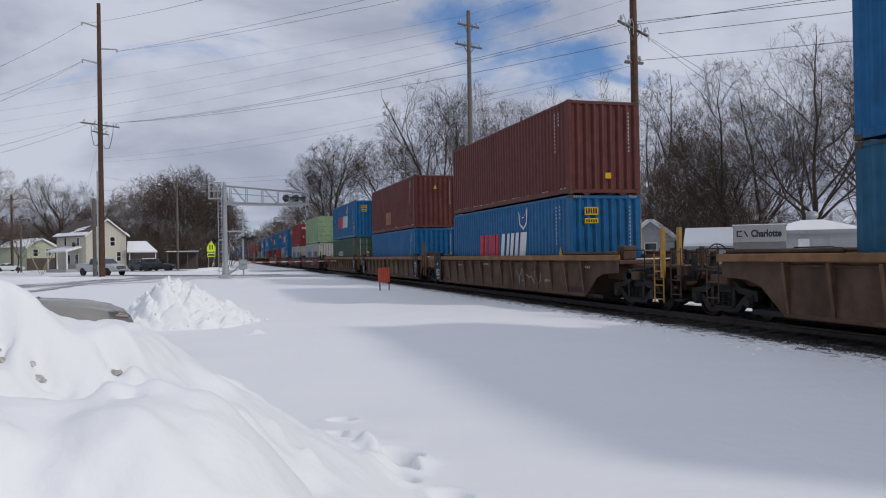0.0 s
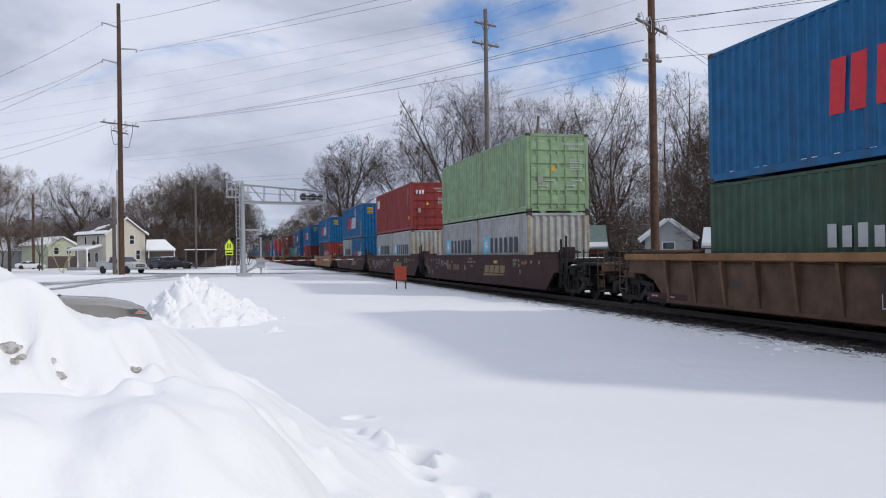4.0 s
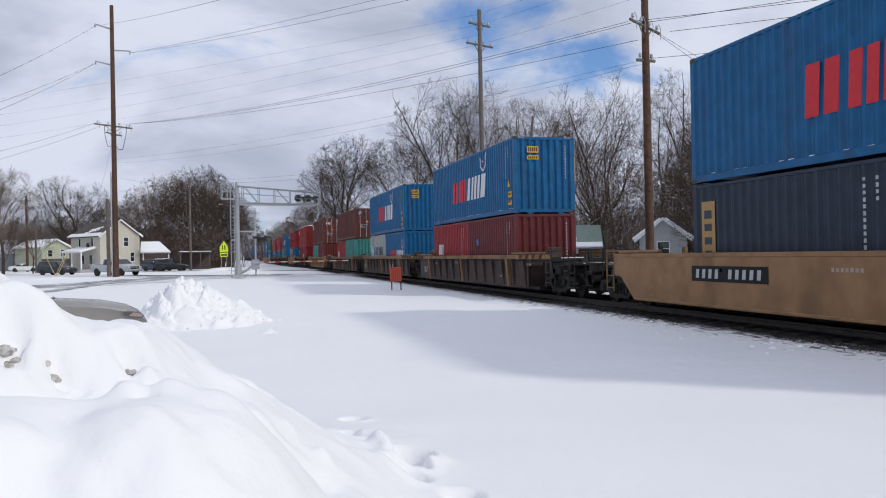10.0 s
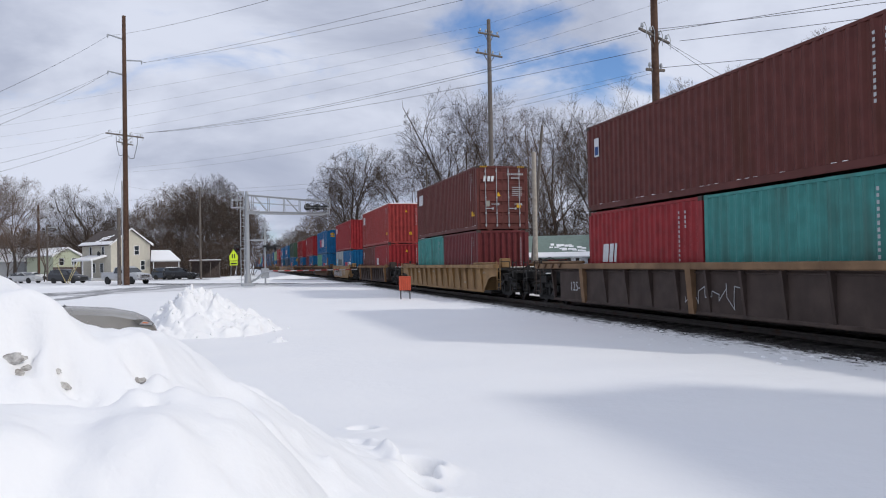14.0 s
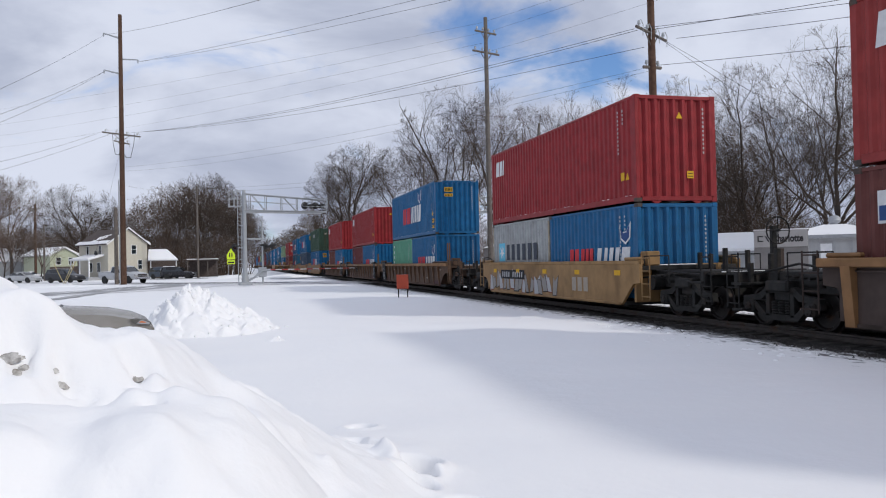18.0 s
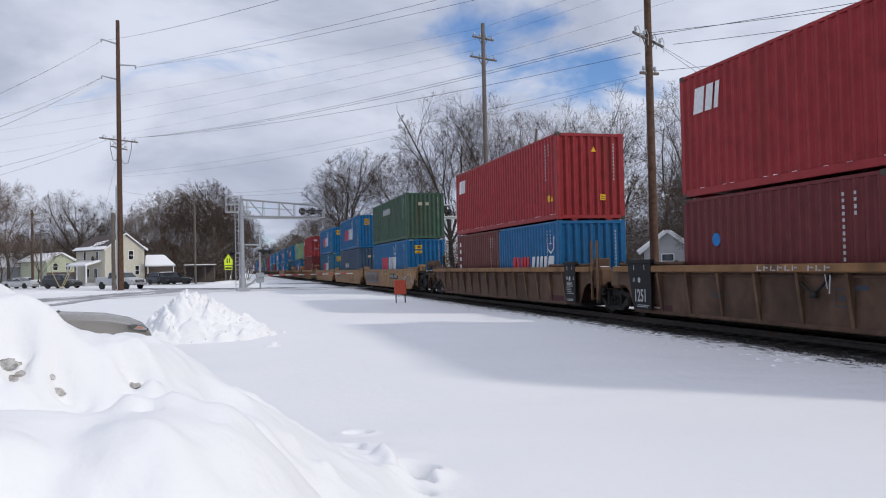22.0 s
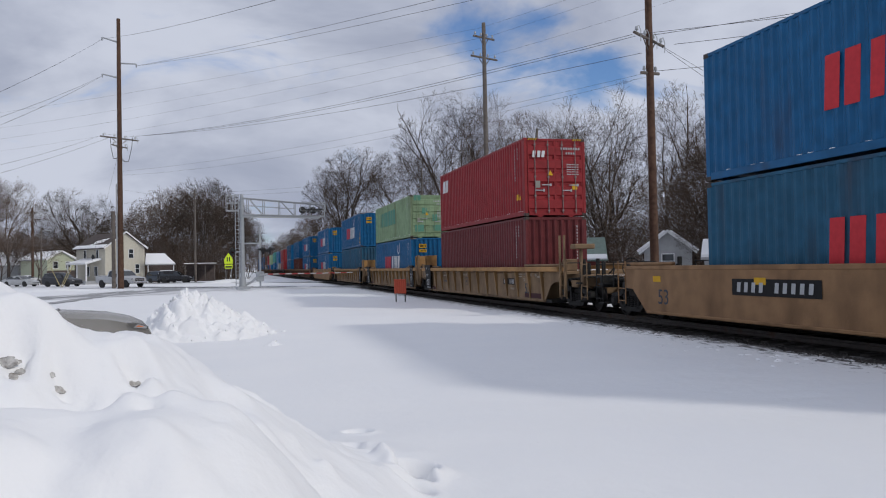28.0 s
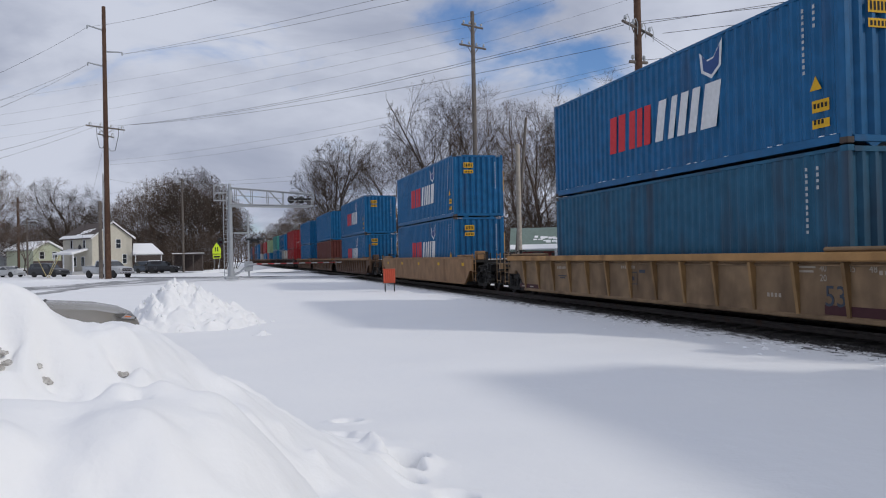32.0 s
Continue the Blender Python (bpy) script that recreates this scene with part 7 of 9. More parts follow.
# behind the houses
HOUSE_TREES = [
    ("oak", -10.3, 168, 18.6), ("oak_b", -7.3, 178, 15.0), ("tall", -6.4, 186, 14.0), ("oak_b", -14.2, 125, 15.6), ("oak", -16.6, 140, 18.0), ("tall", -12.6, 180, 15.0), ("brush", -8.4, 170, 9.5), ("brush", -6.6, 172, 9.0),
    ("small", -12.5, 128, 7.5), ("dome", -12.9, 170, 10.5), ("dome", -9.0, 190, 11.0), ("dome", -7.2, 188, 11.5), ("oak_b", -8.6, 184, 13.5), ("dome", -11.4, 186, 12.5), ("brush", -10.4, 178, 10.0), ("dome", -14.6, 176, 12.5), ("dome", -17.2, 168, 12.0), ("tall", -9.6, 192, 15.0), ("oak_b", -18.5, 150, 17.0), ("small", -14.6, 118, 8.0),
]
LOW_BRUSH = []
# low brush behind the yards
for i in range(10):
    az = 13.0 + i * 3.4 + RT.uniform(-0.6, 0.6)
    LOW_BRUSH.append(("brush", az, RT.uniform(84, 110), RT.uniform(4.5, 6.0) if az > 32 else RT.uniform(7.0, 9.5)))
for kind, az, d, height in YARD_TREES + LINE_TREES + STREET_CLUMP + HOUSE_TREES + LOW_BRUSH:
    tree(kind, *ring_place(az, d), height / TOP[kind], RT.uniform(0, 360), RT.random() < 0.4)


def woods(name, az0, az1, d, h, n, seed, label):
    """A far belt of woods: many thin upright sprays, one thing that nobody could count."""
    rnd = random.Random(seed)
    s = Shape()
    g = max(1.0, d / 130)
    for i in range(n):
        az = rnd.uniform(az0, az1)
        dd = d * rnd.uniform(0.9, 1.25)
        x, y = ring_place(az, dd)
        hh = h * rnd.uniform(0.45, 1.0) * (0.78 + 0.30 * noise.noise((az * 0.7, seed, 0.0)))
        p = Vector((x, y, 0))
        q = Vector((x + rnd.gauss(0, 0.8), y, hh))
        s.tube(p, q, 0.06 * g, 0.012 * g, 3, False)
        for k in range(12):
            u = rnd.uniform(0.15, 0.95)
            a = p.lerp(q, u)
            b = a + Vector((rnd.gauss(0, 1.5), rnd.gauss(0, 1.0), rnd.uniform(0.4, 2.2))) * (1.2 - u * 0.6)
            s.tube(a, b, 0.022 * g, 0.008 * g, 3, False)
            for j in range(2):
                c = a.lerp(b, rnd.uniform(0.3, 1))
                s.tube(c, c + Vector((rnd.gauss(0, 0.7), rnd.gauss(0, 0.5), rnd.uniform(0.0, 0.9))), 0.012 * g, 0.006 * g, 3, False)
    ob = part(name, quick_mesh(s, name), TWIG_RED, None)
    tagged(ob, label, "woods", kind="stuff")


woods("thicket", 19, 32, 86, 9.5, 260, 24, "tangle of bare brush behind the yards")
woods("thicket", 30, 38, 70, 7.0, 200, 25, "tangle of bare brush behind the yards")
woods("thicket", 38, 50, 84, 5.0, 170, 23, "tangle of bare brush behind the yards")
woods("far_woods", 13, 33, 125, 10.0, 380, 3, "belt of bare grey-brown woods behind the yards")
woods("far_woods", 33, 50, 125, 6.0, 240, 5, "belt of bare grey-brown woods behind the yards")
woods("far_woods", 2.0, 14, 280, 14.0, 420, 4, "bare woods lining the railway far away")
woods("far_woods", -22, -4, 205, 15, 1300, 6, "bare woods behind the houses")
woods("far_woods", -6, 4, 520, 18, 240, 7, "distant bare woods on the horizon")
woods("thicket", -5.2, 0.2, 152, 10.5, 420, 9, "thick tangle of bare brush beside the street")
woods("far_woods", 50, 110, 90, 12, 160, 12, "bare woods beyond the yards")
woods("far_woods", -80, -22, 200, 14, 160, 13, "bare woods beyond the street")


# ---- poles and wires ----
def pole(x, y, h, r0, r1, mat, label, arms=(), z=0.0):
    p = thing("utility_pole", label, "utility pole", pose(x, y, z), "utility poles")
    s = Shape()
    rings = [[(r * math.cos(2 * math.pi * i / 14), r * math.sin(2 * math.pi * i / 14), zz) for i in range(14)] for zz, r in ((-0.3, r0), (h * 0.5, (r0 + r1) / 2), (h, r1), (h + 0.03, r1 * 0.6))]
    s.skin(rings)
    part("shaft", s, mat, p, smooth=True)
    for a in arms:
        a(p)
    return p


def davit(z, reach, rise):
    def make(p):
        s = Shape().tube((0, 0, z), (reach, 0, z + rise), 0.09, 0.06, 8)
        k = part("bracket", s, GALV, p)
        part("insulator", Shape().tube((reach, 0, z + rise), (reach, 0, z + rise - 0.35), 0.08, 0.05, 8), GALV, k)
    return make


def crossarm(z, half, turn, pins=4, mat=None, drop=True):
    def make(p):
        c, s_ = math.cos(radians(turn)), math.sin(radians(turn))
        s = Shape()
        a, b = Vector((-half * c, -half * s_, z)), Vector((half * c, half * s_, z))
        s.tube(a, b, 0.075, 0.075, 6)
        s.tube((0, 0, z - 0.7), a.lerp(b, 0.28), 0.03, n=5)
        s.tube((0, 0, z - 0.7), a.lerp(b, 0.72), 0.03, n=5)
        arm = part("crossarm", s, mat or POLE_GREY, p)
        for i in range(pins):
            q = a.lerp(b, (i + 0.3) / (pins - 0.4))
            k = Shape().tube(q, q + Vector((0, 0, 0.16)), 0.03, n=6).tube(q + Vector((0, 0, 0.16)), q + Vector((0, 0, 0.32)), 0.085, 0.06, 8)
            if drop:
                k.path([q + Vector((0, 0, 0.30)), q + Vector((0.12, 0, 0.38)), q + Vector((0.22, 0, 0.15)), q + Vector((0.2, 0, -0.35))], 0.018, 5)
            part("insulator", k, GALV, arm)
    return make


def conduit(h, off):
    def make(p):
        part("conduit", Shape().tube((off, -0.1, 0), (off, -0.1, h), 0.065, n=8), GALV, p)
    return make


def jumper(z0, z1, reach):
    """A slack cable looping from the arm down the pole."""
    def make(p):
        s = Shape().path([(reach * 1.6, 0.2, z0 + 0.25), (reach * 1.5, 0.1, z0 - 0.8), (reach * 1.1, 0, z1 - 0.1), (reach * 0.6, 0, z1 - 0.15), (0.1, -0.1, z1 + 0.4)], 0.028, 5)
        part("jumper", s, BLACK, p)
    return make


P1 = Vector((-11.1, 84.0, 0))
pole(P1.x, P1.y, 27.2, 0.29, 0.18, POLE_WOOD, "tall brown wooden power pole beside the road", (
    davit(24.8, -1.55, 0.45), davit(21.2, -1.55, 0.35), davit(22.7, 1.65, 0.0), crossarm(15.1, 2.05, 38), crossarm(14.3, 1.2, 62, 3), jumper(15.0, 12.9, 0.75), jumper(15.0, 13.2, -0.55), conduit(10.5, -0.33)))
pole(-12.05, 86.0, 7.9, 0.20, 0.18, POLE_GREY, "short grey pole stub beside a taller pole")
pole(-5.5, 116.5, 13.2, 0.17, 0.12, POLE_GREY, "thin grey telephone pole beside the street", (crossarm(12.6, 0.5, 0, 2, None, False),))
pole(-34.6, 152.0, 13.3, 0.24, 0.18, POLE_WOOD, "brown wooden power pole in front of a yard", (crossarm(12.5, 0.9, 20, 3, None, False),))
pole(-28.4, 130.0, 8.5, 0.15, 0.13, POLE_GREY, "grey street light pole with a short arm", (davit(8.1, 1.3, 0.15),))
pole(18.0, 54.8, 19.6, 0.20, 0.14, POLE_GREY, "grey wooden pole with two crossarms behind the tracks", (
    crossarm(18.5, 1.0, 22, 4, None, False), crossarm(17.0, 1.25, 22, 4, None, False)))
pole(19.0, 32.9, 14.6, 0.21, 0.16, POLE_WOOD, "brown wooden power pole close behind the tracks", (
    crossarm(12.15, 1.6, 36, 4), crossarm(10.55, 0.5, 5, 2, None, False)))
pole(23.2, 60.7, 13.0, 0.15, 0.11, POLE_GREY, "slightly leaning grey pole among bare trees").rotation_euler = (0, radians(5.5), 0)
pole(18.15, 46.6, 8.6, 0.16, 0.13, material("pale_post", (0.36, 0.32, 0.27), 0.8), "pale new wooden post beside the yard fence")
pole(21.0, 88.0, 13.0, 0.15, 0.11, POLE_GREY, "grey telephone pole among bare trees")


def wire(a, b, sag, r=0.014, name="power_line"):
    a, b = Vector(a), Vector(b)
    pts = []
    for i in range(21):
        u = i / 20
        p = a.lerp(b, u)
        p.z -= sag * 2.2 * u * (1 - u)
        pts.append(p)
    d = (b - a).normalized()
    u = d.orthogonal().normalized()
    w = d.cross(u)
    s = Shape().skin([[p + u * r * 0.5 * math.cos(k * math.pi / 2) + w * r * 0.5 * math.sin(k * math.pi / 2) for k in range(4)] for p in pts])
    tagged(part(name, s, WIRE, None), "thin dark overhead power line", "power line", "overhead lines", "")


def beyond(a, b, k):
    """The point on the line from a through b, k times as far."""
    a, b = Vector(a), Vector(b)
    return a + (b - a) * k


top_l, mid_l, top_r = (-12.6, 84, 25.1), (-12.6, 84, 21.4), (-9.5, 84, 22.5)
for a, b, k, sag in ((top_l, (-13.86, 58.4, 15.0), 1.6, 0.5), (mid_l, (-13.88, 58.4, 13.1), 1.6, 0.5), (mid_l, (-13.9, 58.4, 12.7), 1.6, 0.6),
                     (top_l, (-1.74, 45, 15.8), 1.5, 0.5), (top_r, (6.9, 44.5, 16.3), 1.6, 0.6), (top_r, (8.0, 44.3, 16.3), 1.6, 0.9)):
    wire(a, beyond(a, b, k), sag, 0.022)
arm_l, arm_r = (-13.0, 84, 15.3), (-9.2, 84, 15.4)
for a, b, k in ((arm_l, (-16.2, 68.1, 11.0), 1.8), ((-11.8, 84, 15.3), (-16.25, 68.1, 10.4), 1.8)):
    wire(a, beyond(a, b, k), 0.5, 0.022)
for a, b, sag in ((arm_r, (18.4, 33.4, 12.5), 1.25), ((-10.2, 84, 15.3), (18.5, 33.3, 12.4), 1.5), (arm_r, (18.66, 33.0, 11.52), 1.15),
                  ((-11.0, 84, 11.8), (19.0, 32.9, 10.6), 1.2), ((-11.0, 84, 11.4), (18.9, 32.9, 10.4), 1.6)):
    wire(a, b, sag, 0.024 if a[2] > 13 else 0.012)
for a, b, k in (((18.6, 33.1, 12.45), (22.94, 25.45, 11.44), 2.2), ((18.7, 33.0, 12.3), (22.6, 25.45, 11.55), 2.2), ((19.49, 31.55, 11.57), (23.45, 24.56, 10.8), 2.2), ((19.12, 32.69, 10.6), (23.61, 24.76, 9.73), 2.2)):
    wire(a, beyond(a, b, k), 0.15, 0.026)
for a, b, sag in (((17.4, 53.8, 18.9), (-62, 140, 24.0), 2.0), ((18.5, 55.8, 18.9), (-62, 146, 23.0), 2.5), ((17.4, 53.8, 17.4), (-60, 138, 20.0), 2.5), ((18.6, 55.8, 17.4), (-60, 142, 19.2), 3.0),
                  ((17.4, 53.8, 18.9), (24, 24, 15.8), 0.3), ((18.6, 55.8, 18.9), (25.5, 24, 15.9), 0.3), ((18.6, 55.8, 17.4), (25.5, 24, 14.6), 0.3)):
    wire(a, b, sag, 0.012)
for a, b, sag in (((-5.5, 116.5, 12.8), (-34.6, 152, 12.6), 0.8), ((-5.5, 116.5, 12.8), (21.0, 88.0, 12.5), 0.9), ((-5.5, 116.5, 12.4), (21.0, 88.0, 11.9), 1.0), ((-11.1, 84, 10.0), (-5.5, 116.5, 12.4), 0.6),
                  ((21.6, 64, 8.8), (44, 30, 7.2), 0.5), ((21.6, 64, 8.0), (44, 30, 6.2), 0.5), ((18.0, 54.8, 10.0), (21.6, 64, 9.5), 0.3), ((-11.1, 84, 14.2), (-13.4, 96, 4.0), 0.0), ((-11.1, 84, 14.2), (-15.4, 94, 3.0), 0.0),
                  ((19.0, 32.9, 12.2), (23.5, 24.5, 4.0), 0.0), ((19.0, 32.9, 12.2), (23.8, 26.5, 6.0), 0.0)):
    wire(a, b, sag, 0.018)
GUARD_YELLOW = material("yellow_plastic", (0.36, 0.30, 0.14), 0.5, 0, 0.15, 5.0, (0.2, 0.17, 0.1), 0.2, 3.0)
guard = thing("guy_guard", "yellow plastic guards on the guy wires of a pole", "pole guard", pose(-20.6, 99.0, 0))
for a, b in (((0.9, 0, 0.2), (0.0, 0, 2.3)), ((1.1, 0.3, 0), (2.3, 0.3, 2.6)), ((0.9, 0.5, 0), (1.9, 0.5, 2.4))):
    part("guard", Shape().tube(a, b, 0.045, n=6), GUARD_YELLOW, guard)


# ---- level crossing signals ----
def cross_signal(m, reach, label):
    g = thing("crossing_signal", label, "crossing signal", m, "level crossing signals")
    part("mast", Shape().tube((0, 0, 0), (0, 0, 7.35), 0.19, 0.16, 16), GALV, g, smooth=True)
    part("base", Shape().box(-0.5, 0.5, -0.5, 0.5, -0.1, 0.14, 0.03).tube((0, 0, 0.14), (0, 0, 0.9), 0.30, 0.22, 12), GALV, g)
    s = Shape()
    for x in (-0.56, -0.28):
        s.tube((x, -0.25, 0.2), (x, -0.25, 7.6), 0.03, n=6)
    for i in range(24):
        s.tube((-0.56, -0.25, 0.4 + i * 0.31), (-0.28, -0.25, 0.4 + i * 0.31), 0.016, n=5)
    for z in (2.0, 3.7, 4.7, 5.6):
        s.tube((-0.42, -0.25, z), (-0.05, 0.0, z), 0.035, n=5)
    part("ladder", s, GALV, g)

    def chord(x):
        """Lower and upper edge of the truss, which tapers outwards."""
        u = max(0.0, x) / reach
        return 5.93 - 0.10 * u, 7.27 - 0.47 * u

    s = Shape()
    for y in (-0.28, 0.28):
        for k in (0, 1):
            s.tube((0, y, chord(0)[k]), (reach, y, chord(reach)[k]), 0.05, n=6)
        s.tube((0.3, y, 6.68), (reach * 0.62, y, 6.45), 0.018, n=5)
    n = 5
    for i in range(n + 1):
        x = 0.35 + (reach - 0.35) * i / n
        lo, hi = chord(x)
        for y, dx in ((-0.28, 0.0), (0.28, 0.22)):
            s.tube((min(reach, x + dx), y, lo), (min(reach, x + dx), y, hi), 0.032, n=5)
            if i < n - 1 and i % 2 == 0:
                x1 = x + (reach - 0.35) / n
                s.tube((x + dx + 0.12, y, hi), (x1 + dx - 0.05, y, chord(x1)[0]), 0.028, n=5)
        s.tube((x, -0.28, lo), (x, 0.28, lo), 0.03, n=5)
        s.tube((x, -0.28, hi), (x, 0.28, hi), 0.03, n=5)
    part("truss", s, ALU, g)
    for z in (6.25, 6.85, 7.45):
        part("basket_rail", Shape().path([(-0.3, -0.36, z), (-1.2, -0.36, z), (-1.2, 0.36, z), (-0.3, 0.36, z)], 0.028, 5), ALU, g)
    for x in (-1.2, -0.8):
        for y in (-0.36, 0.36):
            part("basket_post", Shape().tube((x, y, 6.25), (x, y, 7.45), 0.028, n=5), ALU, g)
    part("basket_floor", Shape().box(-1.2, -0.25, -0.34, 0.34, 6.21, 6.25), ALU, g)
    part("walkway", Shape().prism([(-0.1, 5.74), (reach - 0.4, 5.68), (reach - 0.4, 5.80), (-0.1, 5.88)], 1, -0.26, 0.26), ALU, g)
    s = Shape()
    for z in (6.25, 6.95):
        s.path([(reach - 2.1, -0.62, z), (reach, -0.62, z), (reach, 0.3, z)], 0.024, 5)
    for x in (reach - 2.1, reach - 1.0, reach):
        s.tube((x, -0.62, 6.25), (x, -0.62, 6.95), 0.022, n=5)
    part("lamp_guard", s, ALU, g)

    def lamp(x, y, z, turn):
        l = part("signal_lamp", Shape().tube((0, 0, 0), (0, -0.05, 0), 0.30, n=20), BLACK, g, at=pose(x, y, z, 0, 0, turn))
        part("lens", Shape().tube((0, -0.05, 0), (0, -0.10, 0), 0.13, n=14), LAMP_GLASS, l)
        part("hood", Shape().prism([(0.16 * math.cos(a), 0.16 * math.sin(a)) for a in [math.pi * i / 8 for i in range(9)]] + [(-0.14, 0.0), (0.14, 0.0)][::-1], 1, -0.05, -0.32), BLACK, l)
        part("housing", Shape().tube((0, 0, 0), (0, 0.22, 0), 0.14, n=12), BLACK, l)

    for x, tn in ((reach - 1.9, 10), (reach - 1.35, 70), (reach - 1.0, 200), (reach - 0.5, 60)):
        lamp(x, -0.42, 6.32, tn)
    s = Shape().tube((reach - 2.1, -0.36, 6.32), (reach - 0.3, -0.36, 6.32), 0.04, n=6)
    part("lamp_bar", s, BLACK, g)
    part("lamp_bracket", Shape().tube((-0.85, -0.2, 2.95), (-0.1, -0.05, 2.95), 0.04, n=6), GALV, g)
    lamp(-0.85, -0.3, 2.95, 25)
    part("bell", Shape().tube((0.0, 0, 7.35), (0, 0, 7.6), 0.14, 0.10, 12), GALV, g)
    return g


cross_signal(pose(0.55, 65.2, 0.18, 0, 0, 8), 6.75, "silver cantilever crossing signal with black lamps beside the rails")
gate = thing("crossing_gate", "crossing gate with a lowered red and white arm", "crossing gate", pose(1.95, 65.6, 0.15))
part("post", Shape().tube((0, 0, 0), (0, 0, 5.1), 0.07, n=10), GALV, gate)
part("bracket", Shape().tube((-1.3, 0, 3.65), (0, 0, 3.65), 0.06, n=8), GALV, gate)
part("mechanism", Shape().box(-0.35, 0.3, -0.35, 0.35, 0.55, 1.35, 0.05), GALV, gate)
part("counterweight", Shape().path([(-0.1, -0.4, 1.05), (-0.7, -0.4, 0.5), (-1.2, -0.4, 0.25)], 0.09), GALV, gate)
s = Shape().tube((-0.1, -0.42, 1.05), (0.6, -0.42, 1.12), 0.09, n=8)
part("arm_root", s, GALV, gate)
for i in range(14):
    x0, x1 = 0.5 + i * 0.50, 1.0 + i * 0.50
    part("arm_stripe", Shape().box(x0, x1, -0.45, -0.40, 1.075, 1.155), STRIPE_WHITE if i % 2 else RED_STRIPE, gate)
for x, tn in ((0.25, 250), (0.75, 70)):
    l = part("signal_lamp", Shape().tube((0, 0, 0), (0, -0.05, 0), 0.31, n=20), BLACK, gate, at=pose(x, -0.1, 3.05, 0, 0, tn))
    part("housing", Shape().tube((0, 0, 0), (0, 0.22, 0), 0.14, n=12), BLACK, l)
    part("hood", Shape().prism([(0.2 * math.cos(a), 0.2 * math.sin(a)) for a in [math.pi * i / 8 for i in range(9)]] + [(-0.17, 0.0), (0.17, 0.0)][::-1], 1, -0.05, -0.40), BLACK, l)
part("lamp_bar", Shape().tube((-0.1, 0, 3.05), (0.9, 0, 3.05), 0.04, n=6), BLACK, gate)
cross_signal(pose(22.9, 66.2, 0.1, 0, 0, 188), 6.6, "silver cantilever crossing signal across the rails, half hidden by the train")
hut = thing("signal_cabinet", "dark grey steel relay cabinet beside the crossing", "cabinet", pose(21.6, 64.6, 0))
part("body", Shape().box(-0.8, 0.8, -0.6, 0.6, 0.0, 2.7, 0.03), HUT_GREY, hut)
part("roof", Shape().prism([(-0.9, 2.7), (0.9, 2.7), (0.0, 2.95)], 1, -0.7, 0.7), HUT_GREY, hut)
part("snow_cap", Shape().prism([(-0.88, 2.73), (0.88, 2.73), (0.0, 3.02)], 1, -0.68, 0.68), SNOW, hut)

# orange plastic marker on two legs in the field
mk = thing("marker_box", "orange ribbed plastic marker box on two dark legs in the snow", "marker", pose(7.33, 35.4, 0, 0, 0, -14))
s = Shape()
for i in range(6):
    x = -0.26 + i * 0.092
    part("slat", Shape().box(x, x + 0.062, -0.10, 0.10, 0.42, 1.05, 0.015), ORANGE, mk)
part("body", Shape().box(-0.27, 0.27, -0.085, 0.085, 0.44, 1.02, 0.01), ORANGE, mk)
part("rim", Shape().box(-0.28, 0.28, -0.11, 0.11, 1.02, 1.08, 0.02), ORANGE, mk)
for x in (-0.2, 0.22):
    part("leg", Shape().box(x - 0.025, x + 0.025, -0.025, 0.025, -0.1, 0.45), STEEL_DARK, mk)

# school crossing sign
sg = thing("warning_sign", "fluorescent yellow-green pentagon warning sign on two posts", "road sign", pose(-0.92, 111.5, 0, 0, 0, 0))
for x in (-0.36, 0.36):
    part("post", Shape().box(x - 0.03, x + 0.03, 0.0, 0.06, -0.1, 2.6), GALV, sg)
part("board", Shape().prism([(-0.56, 2.50), (0.56, 2.50), (0.56, 3.2), (0.0, 4.05), (-0.56, 3.2)], 1, -0.03, -0.005), LIME, sg)
part("border", Shape().prism([(-0.55, 2.48), (0.55, 2.48), (0.55, 2.53), (-0.55, 2.53)], 1, -0.036, -0.03), BLACK, sg)
part("lower_board", Shape().box(-0.52, 0.52, -0.03, -0.005, 1.88, 2.42), LIME, sg)
for x in (-0.17, 0.13):
    part("symbol", Shape().box(x - 0.07, x + 0.07, -0.036, -0.031, 2.85, 3.45), BLACK, sg)
part("symbol", Shape().box(-0.42, 0.42, -0.036, -0.031, 2.0, 2.22), BLACK, sg)


# ---- houses ----
def window(parent, x, y, z, w, h, facing="y"):
    f = Shape()
    t = 0.07
    if facing == "y":
        f.box(x - t, x + w + t, y - 0.06, y, z - t, z).box(x - t, x + w + t, y - 0.06, y, z + h, z + h + t).box(x - t, x, y - 0.06, y, z, z + h).box(x + w, x + w + t, y - 0.06, y, z, z + h)
        f.box(x, x + w, y - 0.05, y, z + h / 2 - 0.025, z + h / 2 + 0.025)
        g = Shape().box(x, x + w, y - 0.03, y - 0.01, z, z + h)
    else:
        f.box(y - 0.06, y, x - t, x + w + t, z - t, z).box(y - 0.06, y, x - t, x + w + t, z + h, z + h + t).box(y - 0.06, y, x - t, x, z, z + h).box(y - 0.06, y, x + w, x + w + t, z, z + h)
        g = Shape().box(y - 0.03, y - 0.01, x, x + w, z, z + h)
    wd = part("window", f, WHITE, parent)
    part("pane", g, GLASS, wd)


